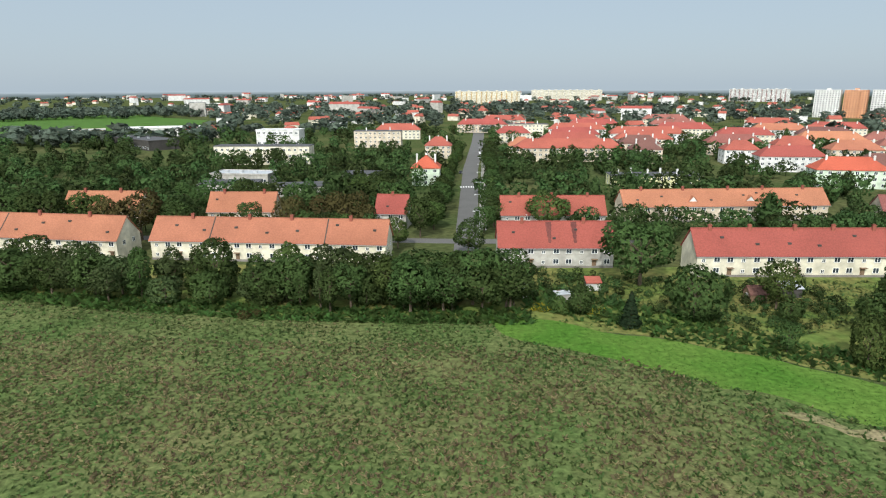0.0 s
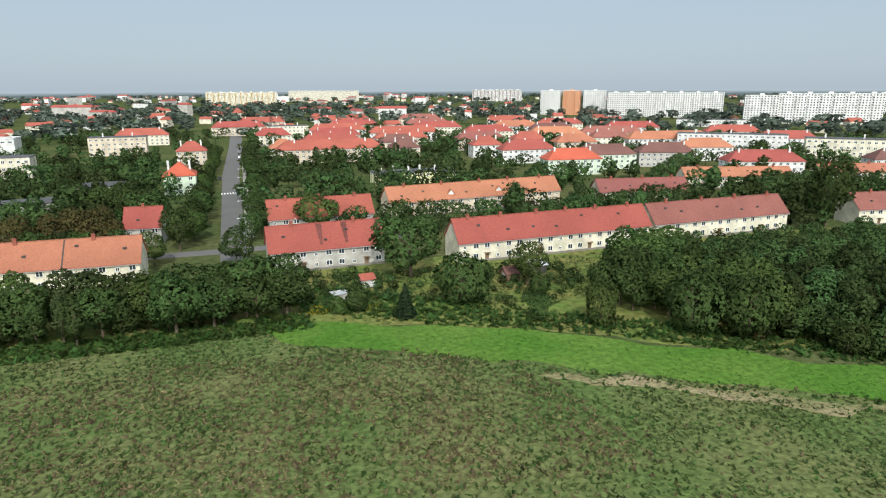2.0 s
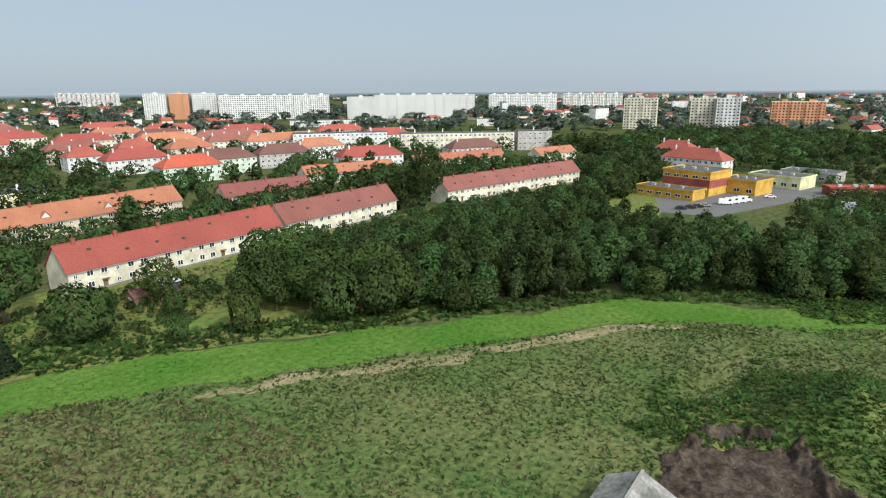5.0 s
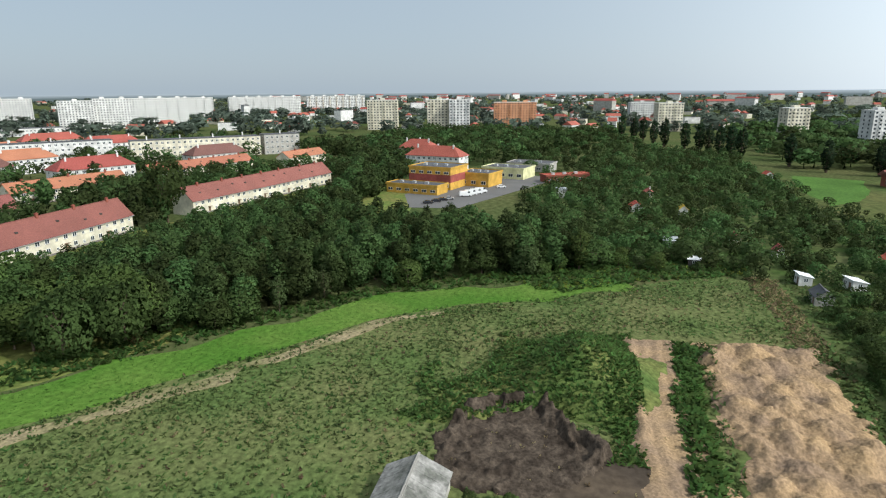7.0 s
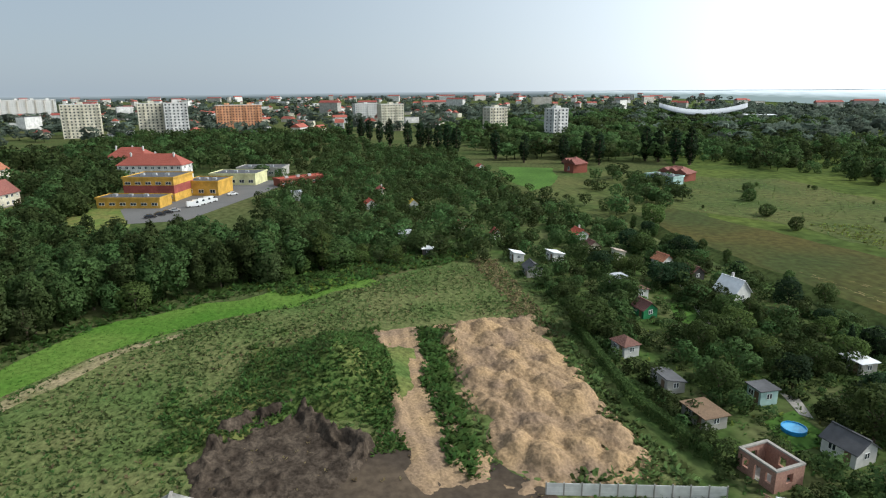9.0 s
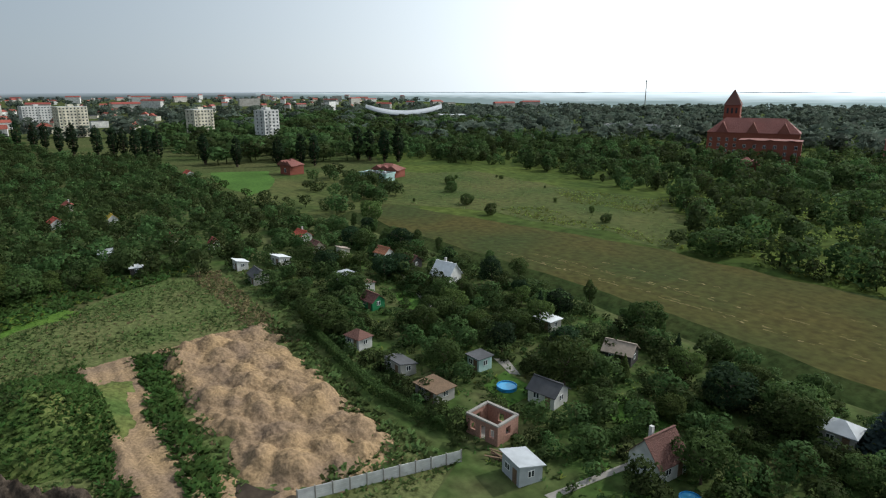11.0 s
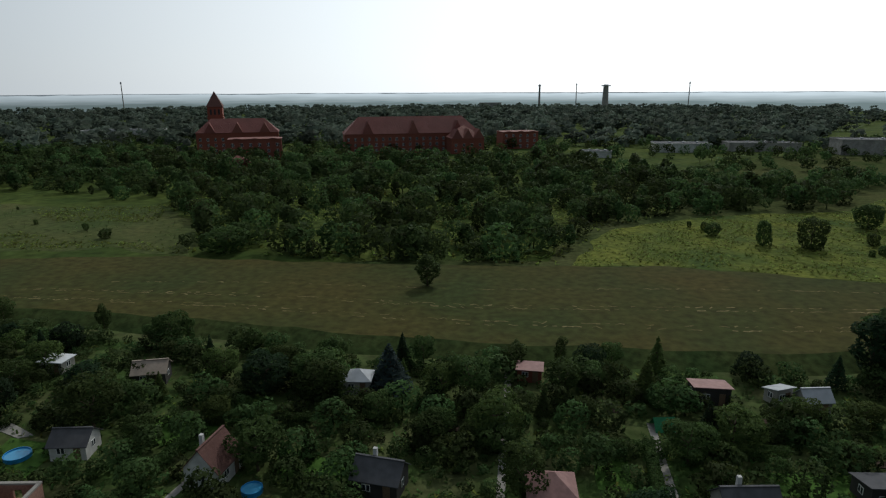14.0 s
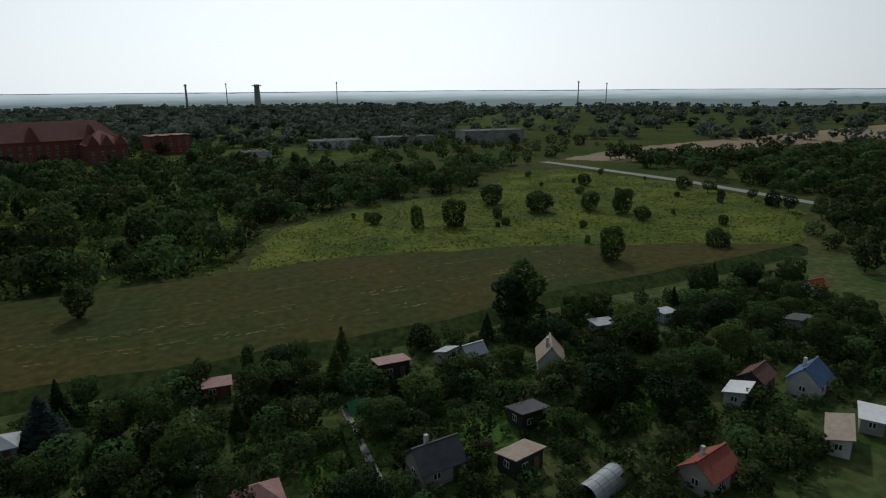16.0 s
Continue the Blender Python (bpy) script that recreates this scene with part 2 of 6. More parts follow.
def inside(x, y, pts):
    hit = np.zeros(np.shape(x), bool)
    for (x0, y0), (x1, y1) in zip(pts, pts[1:] + pts[:1]):
        if y0 != y1:
            hit ^= ((y0 > y) != (y1 > y)) & (x < (x1 - x0) * (y - y0) / (y1 - y0) + x0)
    return hit


def scatter(pts, spacing, seed, keep=1.0):
    """Places strewn over a polygon on a jittered grid."""
    r = np.random.default_rng(seed)
    p = np.array(pts)
    gx, gy = np.meshgrid(np.arange(p[:, 0].min(), p[:, 0].max(), spacing), np.arange(p[:, 1].min(), p[:, 1].max(), spacing))
    x = gx.ravel() + r.uniform(-0.48, 0.48, gx.size) * spacing
    y = gy.ravel() + r.uniform(-0.48, 0.48, gx.size) * spacing
    ok = inside(x, y, pts) & (r.random(gx.size) < keep)
    return np.stack([x[ok], y[ok]], 1)

# ---- ground ----
bm = bmesh.new()
RINGS = [0, 150, 400, 900, 1800, 3200, 4600]
prev = None
for r in RINGS[1:]:
    ring = [bm.verts.new((r * math.cos(a * math.pi / 48), r * math.sin(a * math.pi / 48), 0)) for a in range(96)]
    if prev is None:
        bm.faces.new(ring)
    else:
        for i in range(96):
            bm.faces.new((prev[i], ring[i], ring[(i + 1) % 96], prev[(i + 1) % 96]))
    prev = ring
tagged(new("ground", mesh_of(bm, "ground", M["town"])), "green and brown open ground reaching the horizon", "ground", kind="structure")

FIELD = [(-260, 140), (-98, 131), (-70, 124), (-33, 118), (16, 115), (34, 102), (55, 83), (70, 68), (87, 58), (103, 45), (121, 30), (136, 0), (150, -25), (157, -31), (155, -49), (107, -46), (70, -41), (52, -43), (46, -32), (-40, -22), (-260, -22)]
STRIP = [(10, 121), (34, 109), (51, 100), (63, 92), (77, 80), (90, 70), (106, 56), (128, 39), (140, 12), (150, -12), (143, -16), (131, 5), (120, 30), (103, 43), (87, 57), (70, 68), (53, 81), (33, 95), (10, 108)]
STRAW = [(48, 80), (70, 66), (87, 55), (103, 41), (120, 28), (121, 24.5), (102, 38.5), (85.5, 52.5), (68.5, 63.5), (50, 75), (45, 79)]
PLOTS = [(46, -32), (52, -44), (70, -41), (107, -46), (155, -49), (158, -30), (166, -8), (205, 12), (262, 20), (330, -10), (350, -88), (262, -90), (198, -98), (180, -104), (100, -106), (35, -102), (0, -100), (-43, -101), (-80, -107), (-150, -112), (-240, -60), (-180, 10), (-40, -20)]
MEADOW = [(196, -112), (165, -109), (98, -108), (66, -107), (34, -103), (6, -101), (-15, -102), (-42, -102), (-76, -109), (-138, -113), (-158, -116), (-128, -130), (-82, -146), (-37, -155), (-8, -152), (37, -149), (82, -149), (91, -151), (150, -140), (200, -131)]
ROUGH_W = [(-13, -158), (-38, -162), (-85, -153), (-130, -136), (-167, -121), (-212, -155), (-222, -216), (-201, -295), (-166, -295), (-123, -246), (-64, -230), (-29, -204)]
ROUGH_E = [(92, -157), (122, -163), (139, -157), (170, -158), (186, -150), (211, -134), (262, -150), (292, -190), (274, -208), (264, -232), (207, -226), (184, -222), (142, -232), (118, -205), (103, -180)]
patch("field", FIELD, 0.02, M["field"], "weedy fallow field of green and brown tufts", "field", 1.5)
patch("meadow_strip", STRIP, 0.05, M["strip"], "bright green lush strip of low weeds along the wood", "grass strip", 1.6)
patch("straw_band", STRAW, 0.08, M["straw"], "pale dry mown band beside the green strip", "field", 2.2, 2.5)
patch("back_gardens", [(-260, 141), (-98, 132), (-33, 119), (10, 117), (34, 110), (63, 93), (90, 72), (150, 60), (300, 60), (300, 120), (120, 150), (-260, 165)], 0.025, M["yard"], "unkempt grass behind the terraces", "grass", 1.5)
patch("allotment_ground", PLOTS, 0.03, M["plots"], "dark garden soil and grass of the allotments", "ground", 1.0)
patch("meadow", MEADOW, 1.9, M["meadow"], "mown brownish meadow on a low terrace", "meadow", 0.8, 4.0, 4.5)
patch("rough_meadow", ROUGH_W, 0.04, M["rough"], "yellow-green rough meadow of goldenrod", "meadow", 2.0)
patch("rough_meadow", ROUGH_E, 0.04, M["dull"], "dull green rough meadow with scattered bushes", "meadow", 2.0)
patch("far_meadow", [(196, -112), (198, -104), (262, -92), (352, -92), (350, -118), (336, -145), (290, -175), (262, -148), (205, -133)], 0.05, M["dull"], "grassy bank with a worn path", "meadow", 1.0)
patch("lawn", [(352, -112), (338, -140), (300, -128), (276, -116), (262, -100), (300, -100)], 0.09, M["lawn"], "short green sports lawn", "lawn", 1.0)
patch("stubble_field", [(-224, -335), (-318, -380), (-760, -470), (-1100, -560), (-1100, -420), (-567, -345), (-384, -338), (-258, -306)], 0.05, M["stubble"], "brown stubble field", "field", 3.0)

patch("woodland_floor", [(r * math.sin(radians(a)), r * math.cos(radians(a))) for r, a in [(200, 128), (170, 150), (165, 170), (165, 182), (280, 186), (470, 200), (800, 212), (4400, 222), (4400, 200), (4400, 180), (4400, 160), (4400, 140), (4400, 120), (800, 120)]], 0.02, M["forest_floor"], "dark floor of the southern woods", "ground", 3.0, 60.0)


def worn_line(pts, width, z, material, label, seed):
    """A pale worn line that wanders over the ground, in broken stretches."""
    r = random.Random(seed)
    bm = bmesh.new()
    for (x0, y0), (x1, y1) in zip(pts, pts[1:]):
        L = math.dist((x0, y0), (x1, y1))
        ux, uy = (x1 - x0) / L, (y1 - y0) / L
        n = int(L / 0.9)
        for i in range(n):
            if r.random() < 0.3 or noise.noise((x0 + i * 0.22, seed * 3.0, 5.0)) < -0.08:
                continue
            ring = []
            for f in (i / n, (i + 0.96) / n):
                w = noise.noise((x0 + f * 40, seed, 1.0)) * 1.2
                ring.append((x0 + (x1 - x0) * f - uy * w, y0 + (y1 - y0) * f + ux * w))
            (ax, ay), (bx, by) = ring
            k = width * r.uniform(0.2, 1.0)
            bm.faces.new([bm.verts.new(p) for p in ((ax + uy * k, ay - ux * k, z), (bx + uy * k, by - ux * k, z), (bx - uy * k, by + ux * k, z), (ax - uy * k, ay + ux * k, z))])
    tagged(new("wheel_track", mesh_of(bm, "wheel_track", material)), label, "track", kind="structure")


for k, d in enumerate((0.0, 1.8, 9.0, 10.7, 21.0)):
    worn_line([(120 - d, -114 - d * 0.6), (60, -114 - d * 0.8), (10, -110 - d), (-40, -112 - d * 1.2), (-90, -118 - d)], 0.3, 1.92, M["worn"], "pale worn wheel track in the meadow", k)

# ---- roads ----
patch("road", [(3.0, 170), (10.0, 170), (20, 350), (34, 520), (61, 905), (95, 1500), (82, 1500), (48, 905), (24, 520), (11.5, 350)], 0.06, M["asphalt"], "long straight grey asphalt street", "road", 0.0)
patch("road", [(-150, 187), (-40, 182), (3, 178.5), (60, 177), (60, 182), (20, 183.5), (0, 184.5), (-40, 187.5), (-150, 192.5)], 0.055, M["asphalt"], "cross street behind the terraces", "road", 0.0)
patch("pavement", [(11.2, 196), (14.2, 196), (37, 520), (34.8, 520)], 0.1, M["paving"], "pale pavement beside the street", "pavement", 0.0)
patch("road", [(-206, -330), (-210, -313), (-224, -228), (-226, -160), (-232, -160), (-231, -228), (-217, -313), (-213, -330)], 0.08, M["paving"], "pale country road", "road", 0.0)
patch("parking_lot", [(232, 62), (233, 43), (279, 24), (322, 6), (338, 26), (300, 44), (296, 60), (262, 72)], 0.06, M["asphalt"], "grey asphalt yard of the store", "parking lot", 0.0)
bm = bmesh.new()
for k in range(6):
    box(bm, 8.2 + k * 1.2, 8.8 + k * 1.2, 284, 288, 0.06, 0.075)
tagged(new("zebra_crossing", mesh_of(bm, "zebra_crossing", M["white_line"])), "white painted zebra crossing", "crossing", kind="structure")


# ---- earthworks: grassed mound, dug pit and sandy spoil ----
def height_sheet(name, x0, x1, y0, y1, step, height, material, label, category):
    xs, ys = np.arange(x0, x1 + step, step), np.arange(y0, y1 + step, step)
    h = np.array([[height(x, y) for x in xs] for y in ys])
    nx, ny = len(xs), len(ys)
    gx, gy = np.meshgrid(xs, ys)
    v = np.stack([gx, gy, h], 2).reshape(-1, 3)
    i = (np.arange(ny - 1)[:, None] * nx + np.arange(nx - 1)[None]).ravel()
    q = np.stack([i, i + 1, i + nx + 1, i + nx], 1)
    q = q[(v[q][:, :, 2] > 0.0).any(1)]
    return tagged(new(name, arrays_mesh(name, v, q, material)), label, category, kind="structure")


def bell(x, y, cx, cy, rx, ry, turn=0.0):
    c, s = math.cos(radians(turn)), math.sin(radians(turn))
    u, w = ((x - cx) * c + (y - cy) * s) / rx, (-(x - cx) * s + (y - cy) * c) / ry
    return math.exp(-(u * u + w * w))


def mound_height(x, y):
    h = 6.2 * bell(x, y, 94, -3, 11, 8.5) + 1.2 * bell(x, y, 84, 12, 10, 8) - 0.4
    h += 0.7 * noise.noise((x * 0.16, y * 0.16, 0.0)) + 0.25 * noise.noise((x * 0.6, y * 0.6, 4.0))
    cut = (x - 81.0) + 2.2 * noise.noise((y * 0.25, 1.0, 2.0)) + 0.05 * (y - 2) ** 2
    return h * min(1.0, max(0.0, cut / 2.5)) if cut < 2.5 else h


def rim_distance(x, y, pts):
    """How far a place lies inside (+) or outside (-) a polygon."""
    best = 1e9
    for (x0, y0), (x1, y1) in zip(pts, pts[1:] + pts[:1]):
        dx, dy = x1 - x0, y1 - y0
        k = max(0.0, min(1.0, ((x - x0) * dx + (y - y0) * dy) / (dx * dx + dy * dy)))
        best = min(best, math.hypot(x - x0 - k * dx, y - y0 - k * dy))
    return best if bool(inside(np.array(x), np.array(y), pts)) else -best


PIT = [(62, 16), (67, 15), (72, 16.5), (80, 14), (83.5, 9), (85, 2), (80, 0), (76, -3), (71.5, -6.5), (66, -3), (61, 2)]
DIRT = [(46, 12), (62, 5), (69, -3), (72, -7), (71, -11), (68.5, -16), (62, -24), (46, -30)]


def pit_height(x, y):
    """Steep broken faces round a trodden floor, with clods and spurs of earth."""
    d = rim_distance(x, y, PIT) + 1.1 * noise.noise((x * 0.35, y * 0.35, 7.0)) + 0.5 * noise.noise((x * 1.1, y * 1.1, 1.0))
    if d <= 0:
        return -0.1
    back = max(0.0, min(1.0, (x - (71 if y > 0 else 66)) / 5))
    spur = 1 - abs(noise.noise((x * 0.32 + y * 0.1, y * 0.5, 2.0))) * 2.2
    face = 2.3 * max(0.0, 1 - d / (1.3 + 2.4 * max(0.0, spur))) * (0.55 + 0.45 * spur)
    clods = max(0.0, noise.noise((x * 0.8, y * 0.8, 3.0))) * 1.2 * (0.3 + 0.7 * (y > 4)) + 0.3 * abs(noise.noise((x * 2.3, y * 2.3, 4.0)))
    return min(d * 3.5, 0.12 + back * face + clods * min(1.0, 3.5 / (d + 0.5)))


hr = random.Random(7)
HEAPS = [(hr.uniform(60, 109), hr.uniform(-41, -20), hr.uniform(1.6, 3.4), hr.uniform(0.7, 1.1)) for _ in range(75)]


def sand_height(x, y):
    left, right = -21.5, -43.0 + (109 - x) * 0.06
    edge = min((y - right) / 3.0, (left - y) / 3.0, (x - 58) / 3.0, (112 - x) / 3.0) + 1.1 * noise.noise((x * 0.22, y * 0.22, 1.0)) + 0.4 * noise.noise((x * 0.9, y * 0.9, 2.0))
    if edge <= 0:
        return -0.1
    h = 0.5
    for cx, cy, r, top in HEAPS:
        d = math.hypot(x - cx, y - cy) / r
        if d < 1.0:
            h = max(h, 0.35 + top * r * 0.62 * (1.08 - math.sqrt(d * d + 0.03)))
    h += 0.35 * noise.noise((x * 0.4, y * 0.4, 2.0)) + 0.5 * abs(noise.noise((x * 1.2, y * 1.2, 9.0))) + 0.32 * noise.noise((x * 2.4, y * 2.4, 5.0))
    return h * min(1.0, edge)


def track_height(x, y):
    mid = -15.5 + 1.5 * math.sin((x - 60) * 0.06)
    edge = min((5.2 - abs(y - mid)) / 2.0, (x - 60) / 4.0, (112 - x) / 3.0) + 0.8 * noise.noise((x * 0.25, y * 0.25, 3.0)) + 0.3 * noise.noise((x * 1.1, y * 1.1, 3.0))
    if edge <= 0:
        return -0.1
    rut = 0.22 * (math.cos((y - mid) * 2.6) * 0.5 + 0.5) * (abs(y - mid) < 2.5)
    bank = 1.3 * max(0.0, bell(x, y, 92, mid + 3.6, 20, 1.8) - 0.25) * (0.7 + 0.6 * noise.noise((x * 0.5, y * 0.5, 6.0)))
    return (0.38 + 0.12 * noise.noise((x, y, 1.0)) - rut + bank) * min(1.0, edge)


height_sheet("mound", 62, 118, -18, 30, 0.6, mound_height, M["mound"], "overgrown earth mound with a dug-away face", "mound")
patch("trodden_earth", DIRT, 0.085, M["dirt"], "bare trodden dark earth before the pit", "ground", 1.4, 2.0)
height_sheet("dug_pit", 56, 90, -12, 21, 0.28, pit_height, M["soil"], "dark bare soil of a dug pit with clods", "soil")
height_sheet("sand_heaps", 54, 116, -47, -17, 0.3, sand_height, M["sand"], "rows of sandy rubble heaps on the spoil ground", "sand heap")
height_sheet("sandy_track", 56, 116, -24, -7, 0.5, track_height, M["sand"], "rutted sandy lorry track", "track")

# ---- plants ----
def cards(points, normals, size, rng):
    """Small leaf clumps: one leafy spray at each point, facing roughly its normal."""
    n = len(points)
    nrm = normals + rng.normal(0, 0.55, (n, 3))
    nrm /= np.linalg.norm(nrm, axis=1)[:, None]
    a = np.cross(nrm, rng.normal(0, 1, (n, 3)))
    a /= np.linalg.norm(a, axis=1)[:, None]
    b = np.cross(nrm, a)
    s = (size * rng.uniform(0.6, 1.4, n))[:, None]
    v = np.stack([points - a * s - b * s * 0.7, points + a * s * 1.1 - b * s * 0.5, points + a * s * rng.uniform(-0.5, 0.5, n)[:, None] + b * s * 1.2], 1)
    v[:, 2] += nrm * s * 0.3
    return v


LOBES = dict(
    round=[(0, 0, 0.56, 0.27, 0.27, 0.36)], tall=[(0, 0, 0.50, 0.16, 0.16, 0.46)], birch=[(0, 0, 0.53, 0.12, 0.12, 0.44)],
    poplar=[(0, 0, 0.52, 0.085, 0.085, 0.46)], bush=[(0, 0, 0.40, 0.36, 0.36, 0.42)], wide=[(0, 0, 0.56, 0.36, 0.36, 0.28)])
EXTRA = dict(round=(11, 0.25, 0.17), tall=(11, 0.14, 0.12), birch=(12, 0.12, 0.09), poplar=(8, 0.05, 0.07), bush=(9, 0.28, 0.2), wide=(12, 0.34, 0.17))


def crown(kind, n, size, seed):
    """Leaf clumps of a crown on a tree 1 m high."""
    rng = np.random.default_rng(seed)
    if kind == "spruce":
        z = 1 - np.sqrt(rng.random(n)) * 0.94
        a = rng.uniform(0, 2 * np.pi, n)
        tier = 0.75 + 0.35 * np.abs(((z * 11) % 1) - 0.5) * 2
        r = 0.24 * (1 - z) * tier * rng.uniform(0.75, 1.1, n)
        p = np.stack([r * np.cos(a), r * np.sin(a), z], 1)
        d = np.stack([np.cos(a), np.sin(a), np.full(n, 0.5)], 1)
        return cards(p, d, size, rng), soft_normals(d, rng)
    lobes = list(LOBES[kind])
    k, far, rad = EXTRA[kind]
    x0, y0, z0, rx, ry, rz = lobes[0]
    for i in range(k):
        a = i * 2.4 + rng.uniform(-0.5, 0.5)
        up = rng.uniform(-0.75, 0.85)
        q = rad * rng.uniform(0.65, 1.25)
        w = math.sqrt(1 - up * up * 0.8)
        lobes.append((far * w * math.cos(a) * rng.uniform(0.7, 1.15), far * w * math.sin(a) * rng.uniform(0.7, 1.15), z0 + rz * up * 0.85, q, q, q * 0.9))
    lobes = np.array(lobes)
    area = (lobes[:, 3] * lobes[:, 5]) ** 1.0
    which = rng.choice(len(lobes), int(n * 1.7), p=area / area.sum())
    d = rng.normal(0, 1, (len(which), 3))
    d /= np.linalg.norm(d, axis=1)[:, None]
    p = lobes[which, :3] + d * lobes[which, 3:] * rng.uniform(0.82, 1.08, len(which))[:, None]
    deep = np.zeros(len(p), bool)
    for i, lo in enumerate(lobes):
        deep |= (which != i) & (np.linalg.norm((p - lo[:3]) / lo[3:], axis=1) < 0.78)
    ok = np.where(~deep & (p[:, 2] > 0.02))[0][:n]
    middle = p[ok] - np.array([0, 0, z0 - 0.1])
    middle /= np.linalg.norm(middle, axis=1)[:, None]
    return cards(p[ok], d[ok], size, rng), soft_normals(d[ok] * 0.75 + middle * 0.6, rng)


def soft_normals(d, rng):
    """The way each clump of leaves turns on the whole: out of the crown and a little up."""
    m = d / np.linalg.norm(d, axis=1)[:, None] + np.array([0, 0, 0.2]) + rng.normal(0, 0.22, d.shape)
    m /= np.linalg.norm(m, axis=1)[:, None]
    return np.repeat(m, 3, axis=0)


def trunk_mesh(kind, seed):
    """A tapered trunk that divides into limbs, on a tree 1 m high."""
    rng = random.Random(seed)
    bm = bmesh.new()

    def limb(a, b, ra, rb):
        a, b = Vector(a), Vector(b)
        q = (b - a).to_track_quat("Z", "Y").to_matrix()
        solid(bm, [a + q @ Vector((ra * math.cos(i * math.pi / 3), ra * math.sin(i * math.pi / 3), 0)) for i in range(6)], [b + q @ Vector((rb * math.cos(i * math.pi / 3), rb * math.sin(i * math.pi / 3), 0)) for i in range(6)])

    top = 0.9 if kind in ("poplar", "spruce", "birch") else 0.5
    limb((0, 0, -0.02), (0.005, 0.004, top * 0.6), 0.024, 0.017)
    limb((0.005, 0.004, top * 0.6), (0.0, 0.01, top), 0.017, 0.006)
    for i in range(6):
        a, z = i * 1.9 + rng.random(), rng.uniform(0.25, 0.5)
        r = 0.2 if kind in ("round", "wide", "bush") else 0.09
        limb((0, 0, z), (r * math.cos(a), r * math.sin(a), z + rng.uniform(0.1, 0.25)), 0.011, 0.004)
    return mesh_of(bm, kind + "_trunk", M["bark"])


def flat(v):
    n = len(v)
    return v.reshape(-1, 3), np.arange(n * 3).reshape(n, 3)


PROTO = {}
LABELS = dict(round="leafy broad-crowned green tree", tall="tall dense green broadleaf tree", birch="slender grey green birch tree", poplar="columnar dark poplar tree", bush="dense round green bush", wide="wide-spreading old green tree", spruce="dark conical conifer with dense needles")


def plant(kind, foliage, x, y, height, turn, variant=0, wide=1.0, z=0.0, label=""):
    """One tree: a trunk with limbs, and a crown of many leaf clumps."""
    key = (kind, foliage, variant)
    if key not in PROTO:
        n, size = dict(round=(1900, 0.0225), wide=(2000, 0.0235), tall=(1700, 0.0205), birch=(1600, 0.0175), poplar=(700, 0.021), bush=(1800, 0.0275), spruce=(1200, 0.023))[kind]
        v, m = crown(kind, n, size, 11 + variant * 7 + len(kind))
        v, q = flat(v)
        PROTO[key] = (trunk_mesh(kind, variant), arrays_mesh(kind + "_crown", v, q, M[foliage], normals=m))
    name = "bush" if kind == "bush" else "tree"
    t = thing(name, pose(x, y, z, 0, 0, turn) @ Matrix.Diagonal((height * wide, height * wide, height, 1)), label or LABELS[kind], "bush" if kind == "bush" else "tree")
    part("trunk", PROTO[key][0], None, t)
    part("crown", PROTO[key][1], None, t)
    return t


def woods(name, spots, heights, kinds, n, size, material, label, category, seed, wide=1.0, z=0.0):
    """Many trees that nobody would count, as one mesh of leaf clumps, with their trunks."""
    rng = np.random.default_rng(seed)
    protos = [crown(k, n, size, seed + 3 * i) for i, k in enumerate(kinds * 2)]
    vs, ts, ns = [], [], []
    post = np.array([(-0.02, 0.01, 0), (0.02, 0.01, 0), (0.0, 0.0, 0.6), (0.02, 0.01, 0), (0, -0.02, 0), (0.0, 0.0, 0.6), (0, -0.02, 0), (-0.02, 0.01, 0), (0.0, 0.0, 0.6)])
    for (x, y) in spots:
        v, m = protos[rng.integers(len(protos))]
        h, a = rng.uniform(*heights), rng.uniform(0, 6.283)
        v, m = np.concatenate([v.reshape(-1, 3), post]), np.concatenate([m, post * (1, 1, 0) * 40 + (0, 0, 0.1)])
        c, s = math.cos(a), math.sin(a)
        k = h * wide * rng.uniform(0.85, 1.2)
        vs.append(np.stack([(v[:, 0] * c - v[:, 1] * s) * k + x, (v[:, 0] * s + v[:, 1] * c) * k + y, v[:, 2] * h + z], 1))
        ns.append(np.stack([m[:, 0] * c - m[:, 1] * s, m[:, 0] * s + m[:, 1] * c, m[:, 2]], 1))
        ts.append(np.full(len(v), rng.random()))
    v, m = np.concatenate(vs), np.concatenate(ns)
    m /= np.linalg.norm(m, axis=1)[:, None]
    me = arrays_mesh(name, v, np.arange(len(v)).reshape(-1, 3), material, tint=np.concatenate(ts), normals=m)
    return tagged(new(name, me), label, category, kind="stuff")


